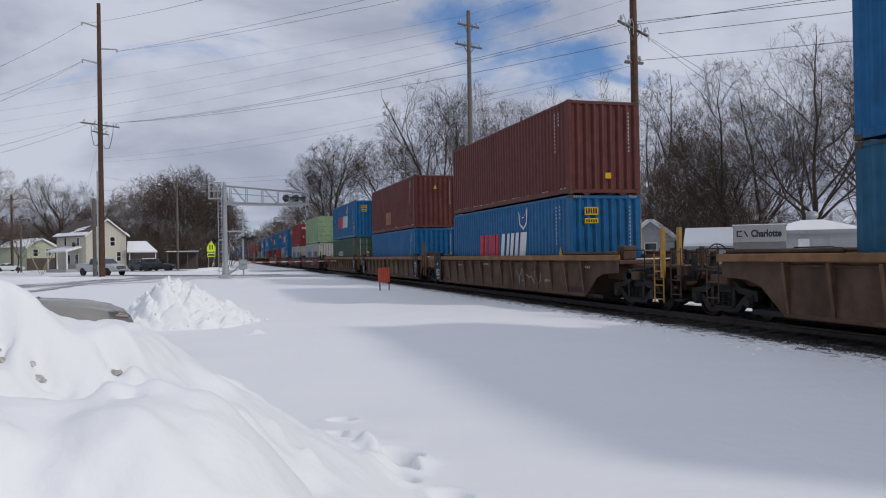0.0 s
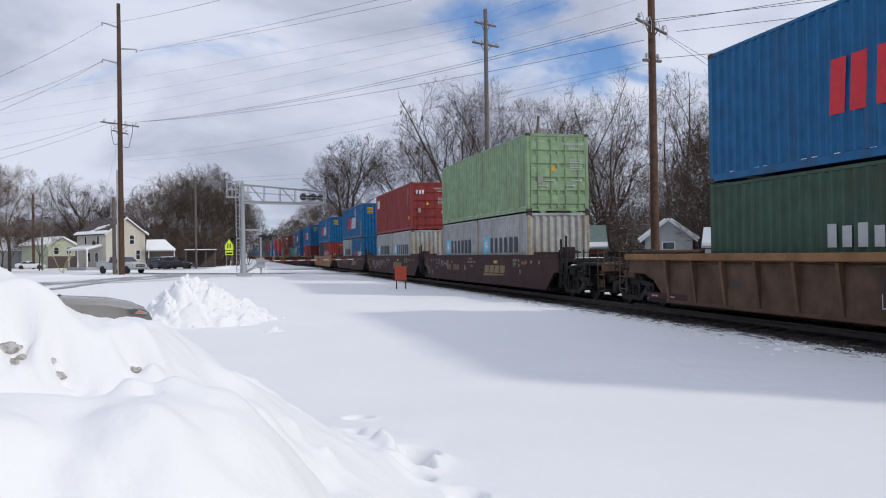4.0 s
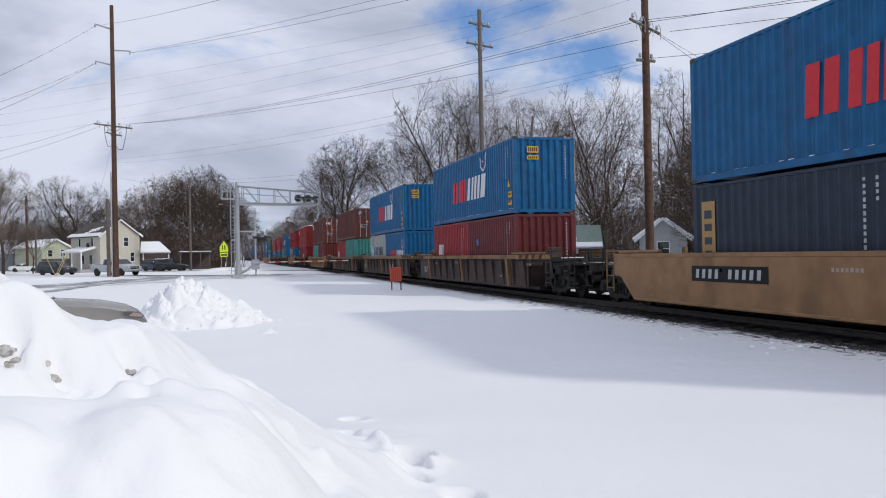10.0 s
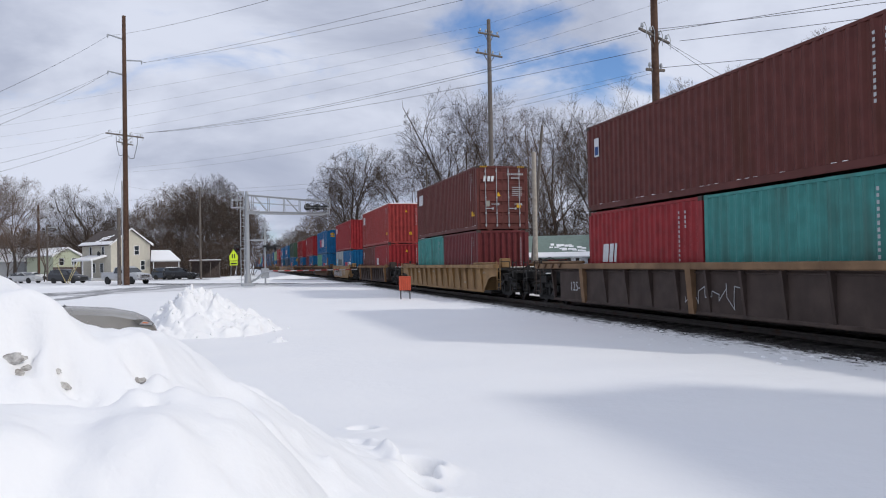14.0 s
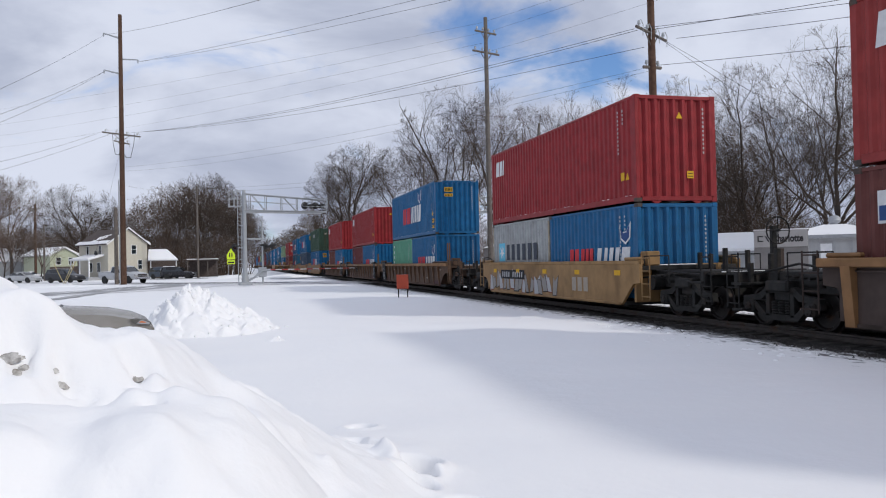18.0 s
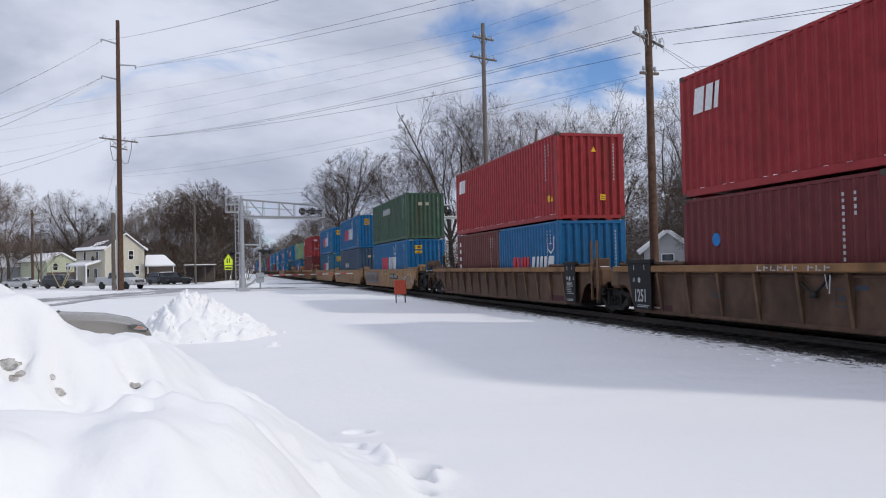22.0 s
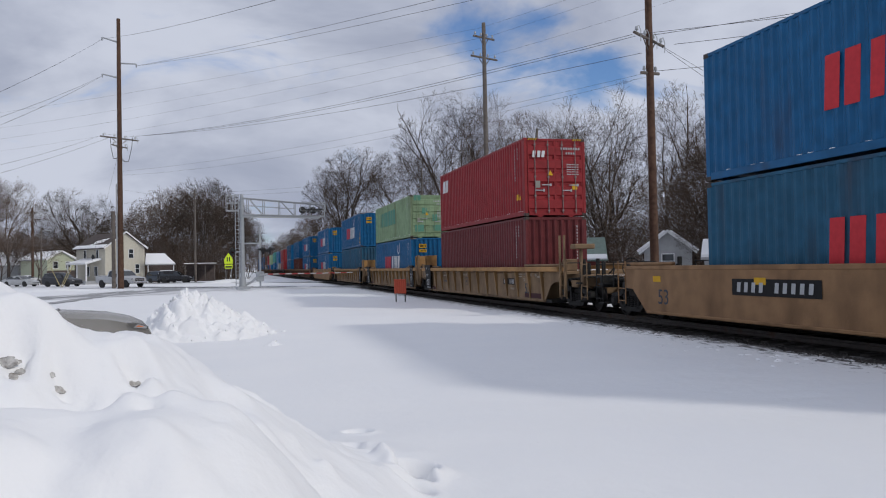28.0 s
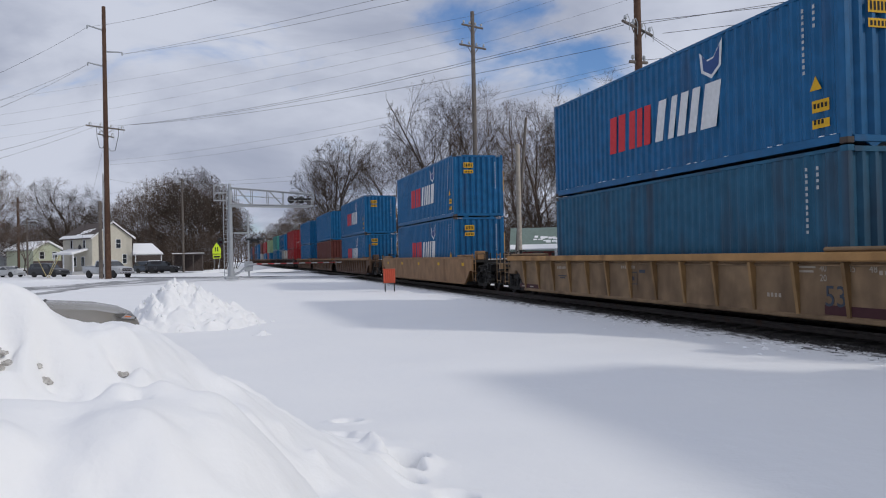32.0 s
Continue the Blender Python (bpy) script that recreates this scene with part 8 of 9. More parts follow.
def gable_house(name, label, m, w, dpt, eaves, peak, wall_mat, roof_mat, snow=0.7, windows=(), boards=True, ridge="y", over=0.35):
    """A house whose front wall lies on y = 0, from x = 0 to w, going back to dpt."""
    h = thing(name, label, "house", m, "houses")
    s = Shape()
    if ridge == "y":
        s.prism([(0, 0), (w, 0), (w, eaves), (w / 2, peak), (0, eaves)], 1, 0.0, dpt)
    else:
        s.prism([(0, 0), (dpt, 0), (dpt, eaves), (dpt / 2, peak), (0, eaves)], 0, 0.0, w)
    part("wall", s, wall_mat, h)
    half = (w if ridge == "y" else dpt) / 2
    rise = peak - eaves
    ln = math.hypot(half, rise)
    for sgn in (-1, 1):
        def slope(u0, u1, t0, t1, a0, a1):
            pts = []
            for u, t in ((u0, t0), (u1, t0), (u1, t1), (u0, t1)):
                px = half + sgn * half * u
                pz = peak - rise * u
                pts.append((px + sgn * rise / ln * t, pz + half / ln * t))
            return Shape().prism(pts, 1 if ridge == "y" else 0, a0, a1)
        L0, L1 = -over, (dpt if ridge == "y" else w) + over
        roof = part("roof", slope(0.0, 1.0 + over / half, 0.01, 0.16, L0, L1), roof_mat, h)
        if snow > 0:
            rnd = random.Random(int(w * 10 + sgn))
            if snow >= 0.95:
                part("snow_cover", slope(0.01, 1.0 + over / half * 0.95, 0.162, 0.34, L0 + 0.04, L1 - 0.04), SNOW, roof, "thick snow on the roof")
            else:
                sh = Shape()
                drift = rnd.uniform(L0 + 1.0, L1 - 4.0)
                for k in range(16):
                    a0 = drift + k % 8 * 0.36 + rnd.uniform(-0.2, 0.2)
                    u0 = 0.42 + 0.16 * (k // 8) + 0.03 * (k % 8) + rnd.uniform(-0.03, 0.03)
                    tt = 0.17 + 0.012 * (k % 7)
                    piece = slope(u0, u0 + rnd.uniform(0.05, 0.11), 0.162, tt, a0, min(L1 - 0.05, a0 + rnd.uniform(0.3, 0.7)))
                    n0 = len(sh.v)
                    sh.v += piece.v
                    sh.f += [tuple(i + n0 for i in f) for f in piece.f]
                piece = slope(0.90, 1.0 + over / half * 0.95, 0.164, 0.27, L0 + 0.05, L1 - 0.05)
                n0 = len(sh.v)
                sh.v += piece.v
                sh.f += [tuple(i + n0 for i in f) for f in piece.f]
                part("snow_cover", sh, SNOW, roof, "patches of snow on the roof")
    if ridge == "y":
        part("bargeboard", Shape().prism([(-0.35, eaves - 0.30), (w / 2, peak + 0.06), (w + 0.35, eaves - 0.30), (w + 0.35, eaves - 0.08), (w / 2, peak + 0.28), (-0.35, eaves - 0.08)], 1, -over - 0.03, -over + 0.02), WHITE, h)
    for x, z, ww, hh in windows:
        window(h, x, 0.0, z, ww, hh)
    return h


hm = pose(-18.07, 120.97, 0, 0, 0, 36)
cream = gable_house("house", "two-storey cream clapboard gable house with a snow-patched dark roof", hm, 6.1, 8.6, 5.3, 7.4, CREAM, SHINGLE, 0.6,
                    ((3.6, 3.75, 0.7, 1.25), (4.6, 1.5, 0.6, 1.3)))
for y_ in (1.9, 5.6):
    window(cream, y_, 0.0, 3.8, 0.6, 1.15, "x")
for y_ in (2.2, 4.6):
    window(cream, y_, 0.0, 1.2, 0.9, 1.3, "x")
part("dish", Shape().skin([[(-0.3 - q, 2.7 + r * math.cos(a), 3.9 + r * math.sin(a)) for a in [math.pi * i / 7 for i in range(14)]] for r, q in ((0.05, 0.0), (0.3, 0.05), (0.42, 0.16))]).tube((-0.3, 2.7, 3.9), (0.0, 2.7, 3.7), 0.03, n=5), BLACK, cream, "dark satellite dish")
# its long side runs along the house's side wall
porch = thing("porch", "snow-covered porch roof on white posts at a cream house", "porch", hm @ pose(-2.42, 6.9, 0, 0, 0, -90))
part("roof", Shape().prism([(0, 2.85), (2.4, 3.5), (2.4, 3.62), (0, 2.98)], 0, 0.0, 5.9), WHITE, porch)
part("snow_cover", Shape().prism([(-0.03, 2.985), (2.38, 3.63), (2.38, 3.78), (0.0, 3.12)], 0, 0.05, 5.85), SNOW, porch)
part("floor", Shape().box(0, 5.9, 0.0, 2.4, 0.0, 0.45), GREY_SIDING, porch)
for x in (0.2, 2.9, 5.7):
    part("post", Shape().box(x - 0.08, x + 0.08, 0.15, 0.31, 0.45, 2.92), WHITE, porch)
gar = thing("carport", "low carport with a snow-covered roof beside a cream house", "carport", pose(-12.7, 124.0, 0, 0, 0, 4))
part("roof", Shape().skin([[(-0.3, -0.5, 2.75), (4.0, -0.5, 2.75), (2.4, 3.0, 4.25), (-0.3, 3.0, 4.25)], [(-0.3, -0.5, 2.62), (4.0, -0.5, 2.62), (2.4, 3.0, 4.1), (-0.3, 3.0, 4.1)]]), GREY_SIDING, gar)
part("snow_cover", Shape().skin([[(-0.28, -0.5, 2.92), (3.9, -0.48, 2.92), (2.35, 3.0, 4.45), (-0.28, 3.0, 4.45)], [(-0.28, -0.52, 2.755), (3.95, -0.5, 2.755), (2.4, 3.0, 4.255), (-0.28, 3.0, 4.255)]]), SNOW, gar)
part("back_wall", Shape().box(0, 3.7, 5.4, 5.5, 0, 2.6), SHINGLE, gar)
for x in (0.1, 3.7):
    part("post", Shape().box(x - 0.07, x + 0.07, -0.2, -0.06, 0, 2.62), WHITE, gar)
shed = thing("shed", "low dark open shed beside brush", "shed", pose(-7.6, 128.0, 0))
part("roof", Shape().box(-0.2, 4.6, -0.2, 4.0, 2.6, 2.75), SHINGLE, shed)
part("snow_cover", Shape().box(-0.15, 4.55, -0.15, 3.9, 2.755, 2.88, 0.04), SNOW, shed)
for x in (0.0, 1.5, 3.0, 4.4):
    part("post", Shape().box(x - 0.07, x + 0.07, 0, 0.14, 0, 2.6), POLE_GREY, shed)
part("back_wall", Shape().box(0, 4.4, 3.8, 3.9, 0, 2.6), SHINGLE, shed)
green = gable_house("house", "low pale green house with a snowy roof and brown base", pose(-33.0, 155.4, 0, 0, 0, 36), 5.0, 11.0, 4.3, 5.6, PALE_GREEN, GREY_SIDING, 1.0, ((1.1, 2.6, 0.8, 1.2), (3.4, 2.6, 0.8, 1.2)))
part("lower_wall", Shape().box(-0.05, 5.05, -0.05, 0.0, 0.0, 2.2), SHINGLE, green, "brown lower wall")
gable_house("house", "low pale house with a long snow-covered roof", pose(-54.5, 168.0, 0, 0, 0, 4), 13.5, 7.0, 3.5, 5.9, GREY_SIDING, GREY_SIDING, 1.0, ((2, 1.2, 1.0, 1.4), (8, 1.2, 1.0, 1.4)), False, "x")
gable_house("house", "dark-roofed house behind bare trees", pose(-63.0, 176.0, 0, 0, 0, 0), 18.0, 8.0, 5.2, 8.8, GREY_SIDING, SHINGLE, 0.0, (), False, "x")
gable_house("house", "small white cottage with a snowy gable roof", pose(29.4, 52.4, 0, 0, 0, -31), 3.4, 5.0, 2.5, 3.75, PALE_WALL, GREY_SIDING, 1.0, ((1.3, 1.2, 0.8, 1.0),))
gable_house("shed", "low shed under a smooth snow-covered roof", pose(27.5, 41.8, 0, 0, 0, -36), 4.4, 5.0, 1.8, 2.75, GREY_SIDING, GREY_SIDING, 1.0, (), False, "x", 0.2)


# white building with a roof ventilator, and the station-name hut
def yard_building():
    h = thing("white_building", "low white building with a hipped metal roof and a round vent", "building", pose(26.1, 32.9, 0, 0, 0, -41))
    w, d, e = 4.3, 4.6, 2.36
    s = Shape().box(0, w, 0, d, 0, e)
    part("wall", s, PALE_WALL, h)
    for x in (0.0, 1.4, 2.1, 2.85, 3.6, w):
        part("trim", Shape().box(x - 0.05, x + 0.05, -0.03, 0.0, 0, e), GREY_SIDING, h)
    part("door", Shape().box(1.5, 2.0, -0.04, -0.005, 0.3, 2.1), WHITE, h)
    part("door_frame", Shape().box(1.45, 1.5, -0.045, 0, 0.3, 2.15).box(2.0, 2.05, -0.045, 0, 0.3, 2.15).box(1.45, 2.05, -0.045, 0, 2.1, 2.16), GREY_SIDING, h)
    part("notice", Shape().box(2.95, 3.5, -0.045, -0.035, 1.4, 1.75), SIGN_GREY, h)
    for k in range(3):
        part("notice_bar", Shape().box(3.0, 3.45, -0.05, -0.046, 1.46 + k * 0.09, 1.50 + k * 0.09), INK, h)
    o = 0.28
    s = Shape()
    r0 = [(-o, -o, e), (w + o, -o, e), (w + o, d + o, e), (-o, d + o, e)]
    r1 = [(-o, -o, e + 0.16), (w + o, -o, e + 0.16), (w + o, d + o, e + 0.16), (-o, d + o, e + 0.16)]
    r2 = [(w / 2 - 0.5, d / 2 - 0.2, e + 0.70), (w / 2 + 0.5, d / 2 - 0.2, e + 0.70), (w / 2 + 0.5, d / 2 + 0.2, e + 0.70), (w / 2 - 0.5, d / 2 + 0.2, e + 0.70)]
    s.skin([r0, r1, r2])
    part("roof", s, ALU, h)
    s = Shape()
    r1 = [(x * 0.98 + 0.06, y * 0.98 + 0.05, z + 0.015) for x, y, z in r1]
    s.skin([r1, [(x, y, z + 0.03) for x, y, z in r2]])
    part("snow_cover", s, SNOW, h, "thin snow on the roof")
    prof = [(0.14, 2.95), (0.16, 3.12), (0.25, 3.18), (0.31, 3.30), (0.27, 3.44), (0.16, 3.52), (0.03, 3.56)]
    part("roof_vent", Shape().skin([[(w / 2 + r * math.cos(a), d / 2 + r * math.sin(a), z) for a in [math.pi * i / 8 for i in range(16)]] for r, z in prof]), GALV, h, "round metal turbine vent", smooth=True)


yard_building()
hut = thing("name_hut", "grey metal signal hut with a station name board", "hut", pose(20.77, 28.17, 0, 0, 0, -38))
part("body", Shape().box(0, 2.05, 0, 1.9, 0, 2.58, 0.02), HUT_GREY, hut)
part("roof", Shape().box(-0.05, 2.10, -0.02, 1.95, 2.58, 2.64, 0.02), HUT_GREY, hut)
part("snow_cover", Shape().box(-0.03, 2.08, 0.1, 1.93, 2.642, 2.68, 0.02), SNOW, hut)
board = part("name_board", Shape().box(0.0, 2.02, -0.06, -0.015, 1.94, 2.63, 0.01), SIGN_GREY, hut, "faded board reading Charlotte after a plain emblem")
part("lettering", letters("Charlotte", 0.40, "lettering", 0.017), INK, board, at=Matrix.Translation((0.70, -0.064, 2.16)) @ Matrix.Rotation(radians(90), 4, "X") @ Matrix.Diagonal((0.74, 1, 1, 1)))
part("emblem", Shape().box(0.14, 0.36, -0.066, -0.062, 2.16, 2.21).box(0.14, 0.36, -0.066, -0.062, 2.36, 2.41).box(0.14, 0.19, -0.066, -0.062, 2.21, 2.36), INK, board, "plain black line emblem")
part("emblem", Shape().prism([(0.41, 2.41), (0.47, 2.41), (0.60, 2.16), (0.54, 2.16)], 1, -0.066, -0.062), INK, board, "plain black leaning bar")

# yard fence
fence = thing("wire_fence", "grey wire mesh fence along a snowy yard", "fence", pose(19.5, 44.0, 0))
for i in range(12):
    part("post", Shape().tube((i * 0.9, i * 1.7, 0), (i * 0.9, i * 1.7, 1.9), 0.035, n=6), GALV, fence)
for z in (0.3, 1.85):
    part("rail", Shape().tube((0, 0, z), (9.9, 18.7, z), 0.022, n=5), GALV, fence)
s = Shape()
for i in range(100):
    u = i / 100 * 11
    for k in (1, -1):
        a, b = (u * 0.9, u * 1.7), ((u + 0.8 * k) * 0.9, (u + 0.8 * k) * 1.7)
        s.tube((*a, 0.3), (*b, 1.85), 0.006, n=3, cap=False)
part("mesh", s, GALV, fence)
gable_house("garage", "low dark red garage with a snow-patched greenish metal roof", pose(23.6, 62.0, 0, 0, 0, -23), 6.5, 6.0, 2.0, 3.75, RED_SIDING, GREEN_METAL, 0.5, (), False, "x")


# ---- road vehicles ----
def vehicle(name, label, st, glass, paint_col, wheels, width, front_lamps, m, bed=None, grille=None, wheel_r=0.36):
    """A car from stations along its length (x forward): (x, under, belt, top, half width at belt, half width at top)."""
    v = thing(name, label, "car", m, "cars")
    rings = []
    for x, zb, zm, zt, w, wt in st:
        half = [(w * 0.90, zb), (w, zb + 0.16), (w * 1.0, (zb + zm) / 2), (w * 0.985, zm), (wt, zt - 0.07), (wt * 0.80, zt - 0.012), (wt * 0.4, zt)]
        rings.append([(x, -a, z) for a, z in half] + [(x, a, z) for a, z in reversed(half)])
    body = part("body", Shape().skin(rings), paint_col, v, smooth=True)
    for kind, pts in glass:
        for sy in ((-1, 1) if kind == "side" else (1,)):
            g = Shape().poly([(p[0], sy * p[1], p[2]) for p in pts])
            part("window" if kind == "side" else "windscreen", g, GLASS, v)
    for x in wheels:
        for sy in (-1, 1):
            y = sy * (width - 0.10)
            tyre = Shape().skin([[(x + r * math.cos(2 * math.pi * i / 20), y + sy * q, wheel_r + r * math.sin(2 * math.pi * i / 20)) for i in range(20)]
                                 for r, q in ((wheel_r * 0.60, 0.115), (wheel_r * 0.93, 0.12), (wheel_r, 0.08), (wheel_r, -0.10), (wheel_r * 0.9, -0.13))])
            wl = part("wheel", tyre, RUBBER, v, smooth=True)
            wl["hub"] = x
            part("rim", Shape().skin([[(x + r * math.cos(2 * math.pi * i / 10 + 0.2 * k), y + sy * q, wheel_r + r * math.sin(2 * math.pi * i / 10 + 0.2 * k)) for i in range(10)]
                                      for k, (r, q) in enumerate(((wheel_r * 0.62, 0.10), (wheel_r * 0.5, 0.07), (wheel_r * 0.15, 0.11)))]), CHROME, wl)
            part("wheel_arch", Shape().tube((x, y - 0.05 * sy, wheel_r), (x, y + 0.045 * sy, wheel_r), wheel_r * 1.13, n=20), BLACK, v)
    for sy in (-1, 1):
        part("headlight", Shape().poly([(p[0], sy * p[1], p[2]) for p in front_lamps]), HEADLAMP, v)
    for sh, mat in bed or ():
        part("trim", sh, mat, v)
    return v


SUV_ST = [(-2.35, 0.45, 0.95, 1.05, 0.80, 0.72), (-2.28, 0.32, 1.0, 1.25, 0.90, 0.72), (-2.0, 0.26, 1.02, 1.66, 0.93, 0.70), (-1.2, 0.24, 1.02, 1.74, 0.94, 0.72), (-0.2, 0.24, 1.0, 1.74, 0.94, 0.72),
          (0.35, 0.24, 0.99, 1.64, 0.94, 0.70), (1.0, 0.24, 0.97, 1.10, 0.93, 0.80), (1.6, 0.25, 0.93, 1.02, 0.92, 0.78), (2.15, 0.28, 0.82, 0.92, 0.88, 0.70), (2.33, 0.40, 0.70, 0.76, 0.76, 0.62)]
SUV_GL = [("side", [(-2.0, 0.925, 1.06), (0.85, 0.925, 1.02), (0.30, 0.735, 1.56), (-1.9, 0.73, 1.60)]), ("front", [(0.42, -0.68, 1.61), (0.42, 0.68, 1.61), (1.03, 0.80, 1.10), (1.03, -0.80, 1.10)]),
          ("rear", [(-2.06, -0.66, 1.62), (-2.06, 0.66, 1.62), (-2.31, 0.72, 1.12), (-2.31, -0.72, 1.12)])]
SUV_LAMP = [(2.20, 0.86, 0.86), (2.36, 0.70, 0.80), (2.36, 0.66, 0.68), (2.22, 0.88, 0.72)]
SEDAN_ST = [(-2.4, 0.42, 0.80, 0.86, 0.78, 0.66), (-2.3, 0.30, 0.88, 0.98, 0.86, 0.70), (-1.7, 0.24, 0.92, 1.08, 0.90, 0.70), (-1.0, 0.22, 0.93, 1.38, 0.91, 0.62), (-0.2, 0.22, 0.92, 1.45, 0.91, 0.63),
            (0.35, 0.22, 0.91, 1.36, 0.91, 0.62), (1.05, 0.22, 0.90, 1.01, 0.90, 0.74), (1.6, 0.23, 0.82, 0.93, 0.89, 0.70), (2.05, 0.25, 0.72, 0.83, 0.86, 0.64), (2.3, 0.28, 0.62, 0.71, 0.78, 0.56), (2.42, 0.36, 0.52, 0.56, 0.62, 0.46)]
SEDAN_GL = [("side", [(-1.5, 0.90, 0.97), (0.95, 0.89, 0.95), (0.28, 0.655, 1.30), (-0.95, 0.655, 1.32)]), ("front", [(0.38, -0.60, 1.345), (0.38, 0.60, 1.345), (1.08, 0.74, 1.015), (1.08, -0.74, 1.015)]),
            ("rear", [(-1.02, -0.60, 1.36), (-1.02, 0.60, 1.36), (-1.68, 0.70, 1.10), (-1.68, -0.70, 1.10)])]
SEDAN_LAMP = [(2.02, 0.855, 0.76), (2.32, 0.74, 0.68), (2.36, 0.66, 0.58), (2.10, 0.872, 0.64)]
CAR_COL = {
    "charcoal": material("charcoal_car_paint", (0.035, 0.037, 0.042), 0.3, 0.2, 0.1, 2.0, (0.12, 0.12, 0.12), 0.1, 1.5),
    "black": material("black_car_paint", (0.014, 0.014, 0.017), 0.25, 0.1, 0.1, 2.0, (0.10, 0.10, 0.10), 0.1, 1.5),
    "silver": material("silver_car_paint", (0.46, 0.47, 0.48), 0.30, 0.35, 0.1, 2.0, (0.18, 0.17, 0.16), 0.15, 1.5),
    "beige": material("beige_metallic_paint", (0.38, 0.36, 0.325), 0.24, 0.65, 0.08, 2.0, (0.14, 0.125, 0.11), 0.15, 2.5, 1.0, 0.02),
    "white": material("white_car_paint", (0.68, 0.69, 0.70), 0.35, 0.0, 0.06, 2.0, (0.4, 0.4, 0.4), 0.1, 1.5),
    "blue_grey": material("blue_grey_car_paint", (0.06, 0.075, 0.10), 0.3, 0.3, 0.1, 2.0, (0.12, 0.12, 0.12), 0.1, 1.5),
}


def heading(x, y, dx, dy, z=0.0):
    return pose(x, y, z, 0, 0, math.degrees(math.atan2(dy, dx)))


TRIM_SUV = [(Shape().box(2.30, 2.38, -0.5, 0.5, 0.55, 0.76, 0.02), BLACK), (Shape().box(2.2, 2.37, -0.80, 0.80, 0.36, 0.5, 0.03), BLACK), (Shape().box(-2.38, -2.34, -0.3, 0.3, 0.75, 0.9), WHITE)]
PICK_ST = [(-2.95, 0.55, 1.0, 1.22, 0.90, 0.90), (-2.85, 0.50, 1.05, 1.26, 0.97, 0.93), (-0.95, 0.42, 1.08, 1.26, 1.0, 0.93), (-0.90, 0.40, 1.10, 1.86, 1.0, 0.78), (-0.3, 0.38, 1.10, 1.92, 1.0, 0.78), (0.55, 0.38, 1.10, 1.90, 1.0, 0.78),
           (0.85, 0.38, 1.10, 1.78, 1.0, 0.76), (1.45, 0.38, 1.08, 1.24, 1.0, 0.84), (2.3, 0.40, 1.04, 1.16, 0.99, 0.82), (2.75, 0.42, 0.98, 1.08, 0.96, 0.80), (2.9, 0.5, 0.86, 0.92, 0.90, 0.76)]
PICK_GL = [("side", [(-0.8, 0.985, 1.16), (1.25, 0.985, 1.14), (0.78, 0.80, 1.72), (-0.75, 0.81, 1.76)]), ("front", [(0.90, -0.73, 1.74), (0.90, 0.73, 1.74), (1.48, 0.84, 1.25), (1.48, -0.84, 1.25)])]
PICK_TRIM = [(Shape().box(2.86, 2.95, -0.60, 0.60, 0.66, 1.00, 0.02), CHROME), (Shape().box(2.90, 2.965, -0.52, 0.52, 0.70, 0.78, 0.01), BLACK), (Shape().box(2.90, 2.965, -0.52, 0.52, 0.86, 0.95, 0.01), BLACK), (Shape().box(2.8, 3.02, -0.95, 0.95, 0.42, 0.62, 0.04), CHROME),
             (Shape().box(-2.75, -1.0, -0.80, 0.80, 1.262, 1.30, 0.01), SNOW), (Shape().box(0.35, 0.55, -1.18, -1.0, 1.15, 1.4, 0.03), BLACK), (Shape().box(0.35, 0.55, 1.0, 1.18, 1.15, 1.4, 0.03), BLACK)]
pickup = vehicle("pickup_truck", "silver pickup truck waiting at the crossing", PICK_ST, PICK_GL, CAR_COL["silver"], (-1.85, 1.95), 1.0,
                 [(2.80, 0.95, 1.0), (2.92, 0.86, 0.96), (2.93, 0.84, 0.76), (2.82, 0.965, 0.76)], heading(-11.95, 90.3, 0.725, -0.69, 0.03), PICK_TRIM, wheel_r=0.42)
vehicle("suv", "black estate car parked by the carport, snow on its roof", SUV_ST, SUV_GL, CAR_COL["black"], (-1.4, 1.45), 0.94, SUV_LAMP, heading(-8.2, 117.0, 0.97, -0.2, 0.0), TRIM_SUV + [(Shape().box(-2.0, -0.6, -0.6, 0.6, 1.70, 1.80, 0.03), SNOW), (Shape().box(-2.32, -2.12, -0.5, 0.5, 1.10, 1.45, 0.03), SNOW)])
vehicle("suv", "dark blue-grey car parked under the carport", SUV_ST, SUV_GL, CAR_COL["blue_grey"], (-1.4, 1.45), 0.94, SUV_LAMP, heading(-10.4, 121.5, 0.8, -0.6, 0.0), TRIM_SUV)
vehicle("sedan", "white car parked in front of a pale green house", SEDAN_ST, SEDAN_GL, CAR_COL["white"], (-1.4, 1.45), 0.91, SEDAN_LAMP, heading(-35.2, 152.5, 0.99, 0.1, 0.0), ())
LONG_HOOD = {-0.2: -0.7, 0.35: -0.15, 1.05: 0.62, -1.0: -1.3}
NEAR_ST = [(LONG_HOOD.get(st_[0], st_[0]), *st_[1:]) for st_ in SEDAN_ST]
NEAR_GL = [("front", [(-0.12, -0.60, 1.345), (-0.12, 0.60, 1.345), (0.64, 0.74, 1.015), (0.64, -0.74, 1.015)]), ("side", [(-1.6, 0.90, 0.97), (0.5, 0.895, 0.95), (-0.22, 0.655, 1.30), (-1.25, 0.655, 1.32)])]
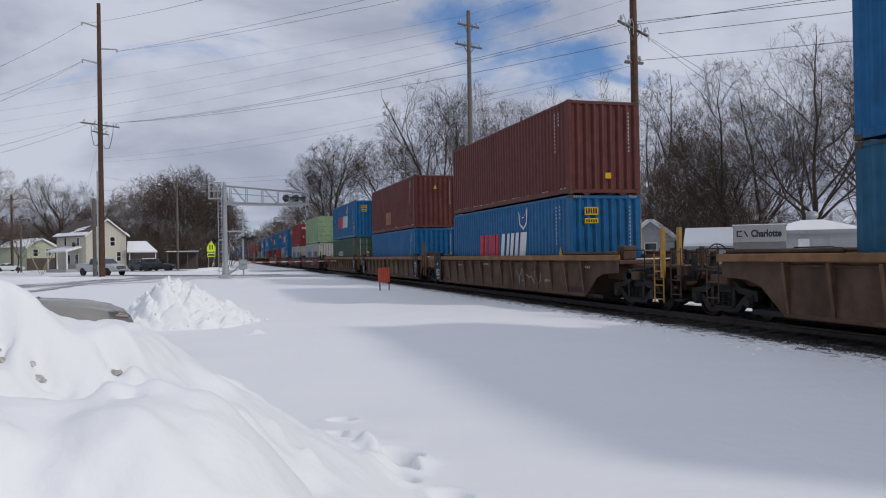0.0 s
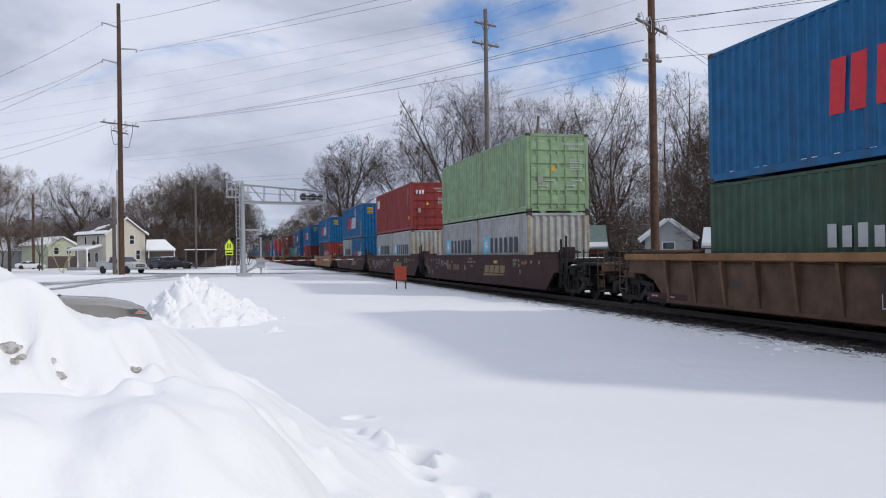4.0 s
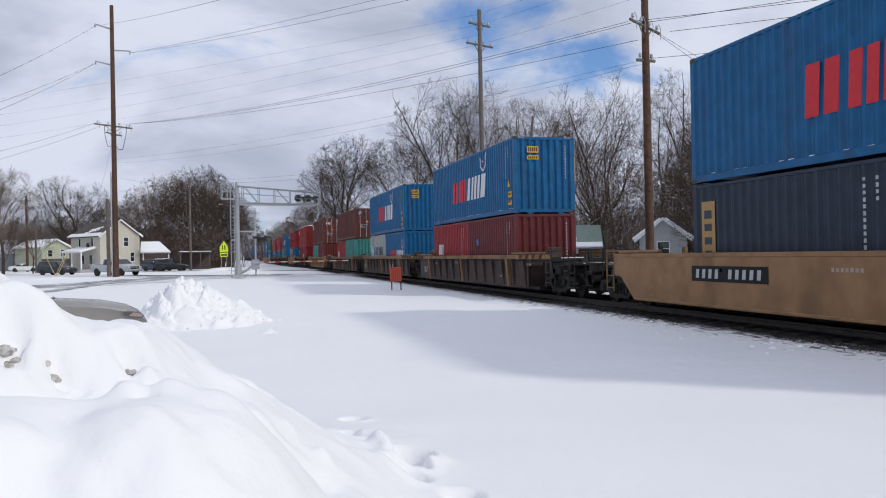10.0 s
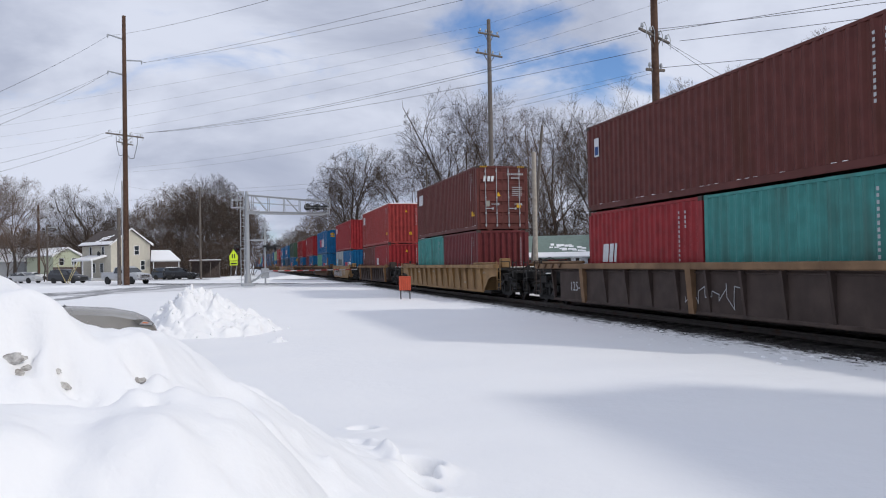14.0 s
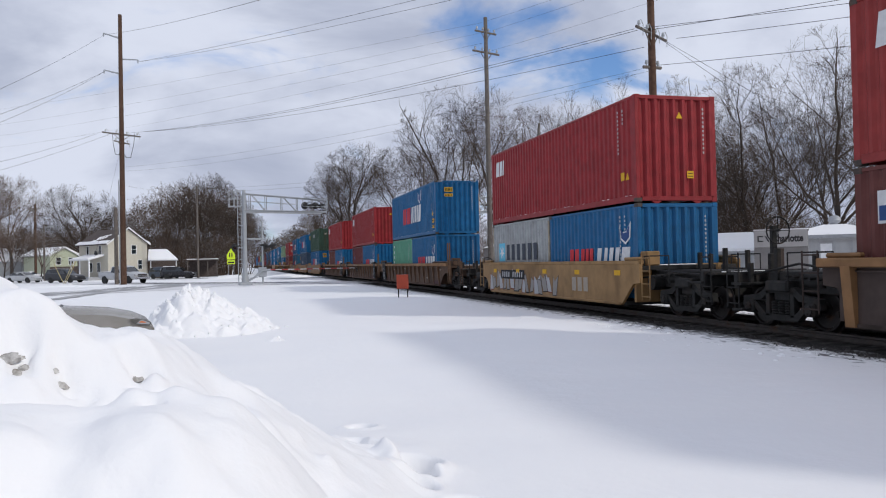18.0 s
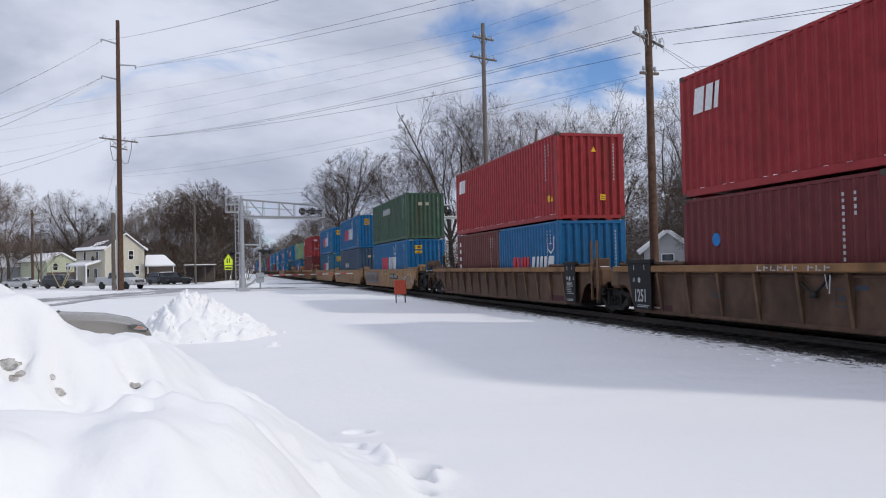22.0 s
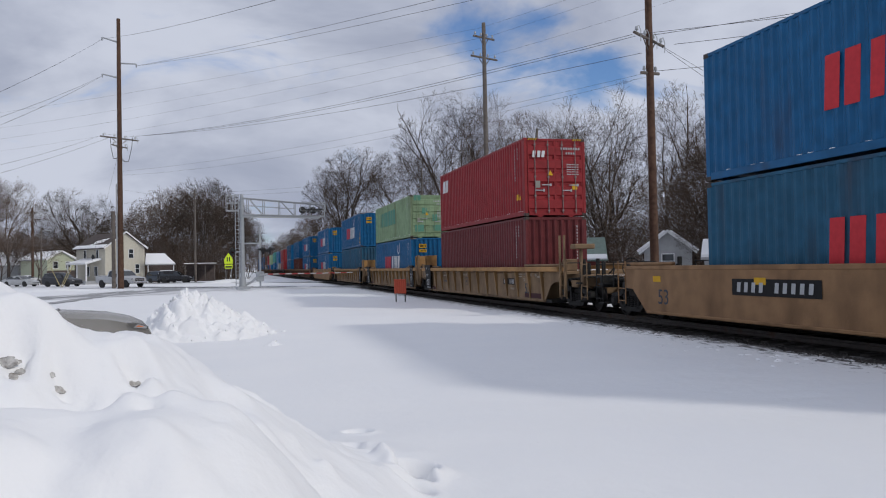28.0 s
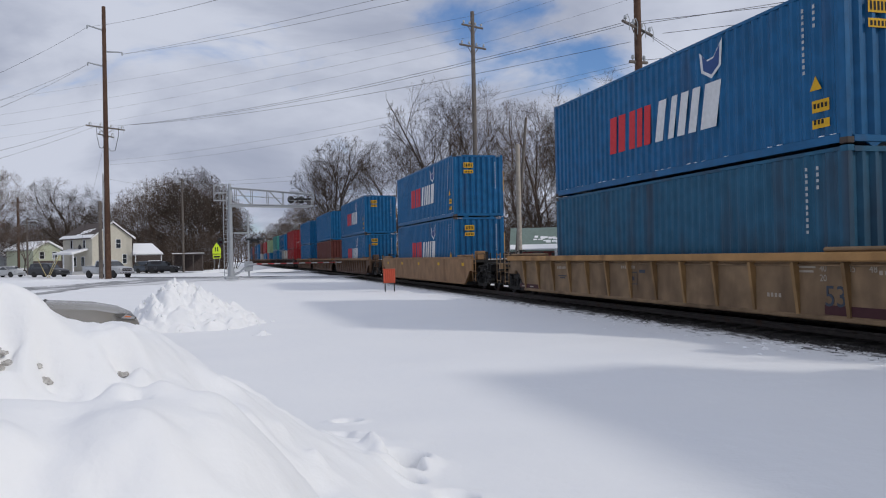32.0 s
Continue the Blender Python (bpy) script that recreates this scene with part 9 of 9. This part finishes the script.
near = vehicle("sedan", "beige metallic car half hidden behind the snow bank", NEAR_ST, NEAR_GL, CAR_COL["beige"], (-1.4, 1.25), 0.89, SEDAN_LAMP, heading(-4.1, 16.5, 0.985, 0.17, -0.055), (
    (Shape().path([(0.70, -0.70, 1.012), (0.80, -0.2, 1.01), (0.76, 0.3, 1.012)], 0.010, 5), BLACK),), wheel_r=0.29)
for grow_, mat_, nm_ in ((1.0, BLACK, "headlight_surround"), (0.86, HEADLAMP, "headlight"), (0.45, AMBER, "indicator")):
    lamp_ = [(1.96, 0.878, 0.735), (2.16, 0.845, 0.72), (2.36, 0.745, 0.645), (2.34, 0.775, 0.60), (2.06, 0.895, 0.640)]
    mid_ = [sum(p[k] for p in lamp_) / 5 for k in range(3)]
    part(nm_, Shape().poly([(mid_[0] + (p[0] - mid_[0]) * grow_, -(mid_[1] + (p[1] - mid_[1]) * grow_) - 0.030 - 0.010 * (1 - grow_), mid_[2] + (p[2] - mid_[2]) * grow_ * (1 if grow_ > 0.5 else 0.7)) for p in lamp_]), mat_, near)
waiting_suv = vehicle("suv", "dark charcoal car that drives up and stops in the queue", SUV_ST, SUV_GL, CAR_COL["charcoal"], (-1.4, 1.45), 0.94, SUV_LAMP, None, TRIM_SUV)
waiting_sedan = vehicle("sedan", "silver sedan that drives up behind the queue", SEDAN_ST, SEDAN_GL, CAR_COL["silver"], (-1.4, 1.45), 0.91, SEDAN_LAMP, None, ())


# ---- what moves ----
def motions():
    times = [0, 0.25, 0.5] + [1 + i for i in range(31)] + [31.5, 31.75, 32]
    for ob, p in MOVING:
        walk(ob, [(t, Matrix.Translation((p.x, p.y - gone(t), p.z))) for t in times])
    # wheelsets roll: a row for every 1.35 radians
    turns = [1.35 * k for k in range(int(gone(32.0) / 0.42 / 1.35) + 2)]
    at = []
    for a in turns:
        d = a * 0.42
        u = (462.1 - math.sqrt(462.1 ** 2 - 4 * 11.7 * d)) / (2 * 11.7)
        at.append((32.0 * u, Matrix.Rotation(a, 4, "X")))
    for wh, w in ROLLING:
        stand = Matrix.Translation((0, w, 0.42))
        walk(wh, [(t, stand @ r) for t, r in at])
    lane = Vector((0.86, -0.51, 0))
    for ob, stop, rows in ((waiting_suv, Vector((-20.7, 105.5, 0.03)), [(0, 35.0), (2, 25.0), (4, 14.8), (5, 10.0), (5.5, 7.9), (6, 6.1), (6.5, 4.65), (7, 3.35), (7.5, 2.2), (8, 1.4), (8.5, 0.75), (9, 0.35), (10, 0.0), (11, 0.0), (20, 0.0), (32, 0.0)]),
                           (waiting_sedan, Vector((-27.5, 113.7, 0.03)), [(0, 58.0), (6, 36.0), (10, 16.0), (11, 10.5), (12, 5.4), (12.5, 3.5), (13, 2.0), (13.5, 0.8), (14, 0.15), (15, -0.2), (20, -0.2), (32, -0.2)])):
        walk(ob, [(t, heading(*(stop - lane * back).xy, lane.x, lane.y, 0.03)) for t, back in rows])
        for wh in [k for k in ob.children if k.name.startswith("wheel") and "arch" not in k.name]:
            hub = Vector((wh["hub"], 0, 0.36))
            spin = []
            for (t0, b0), (t1, b1) in zip(rows, rows[1:]):
                n = max(1, int(abs(b1 - b0) / 0.36 / 1.3) + 1)
                spin += [(t0 + (t1 - t0) * i / n, b0 + (b1 - b0) * i / n) for i in range(n)]
            spin.append(rows[-1])
            walk(wh, [(t, Matrix.Translation(hub) @ Matrix.Rotation(-b / 0.36, 4, "Y") @ Matrix.Translation(-hub)) for t, b in spin])


motions()
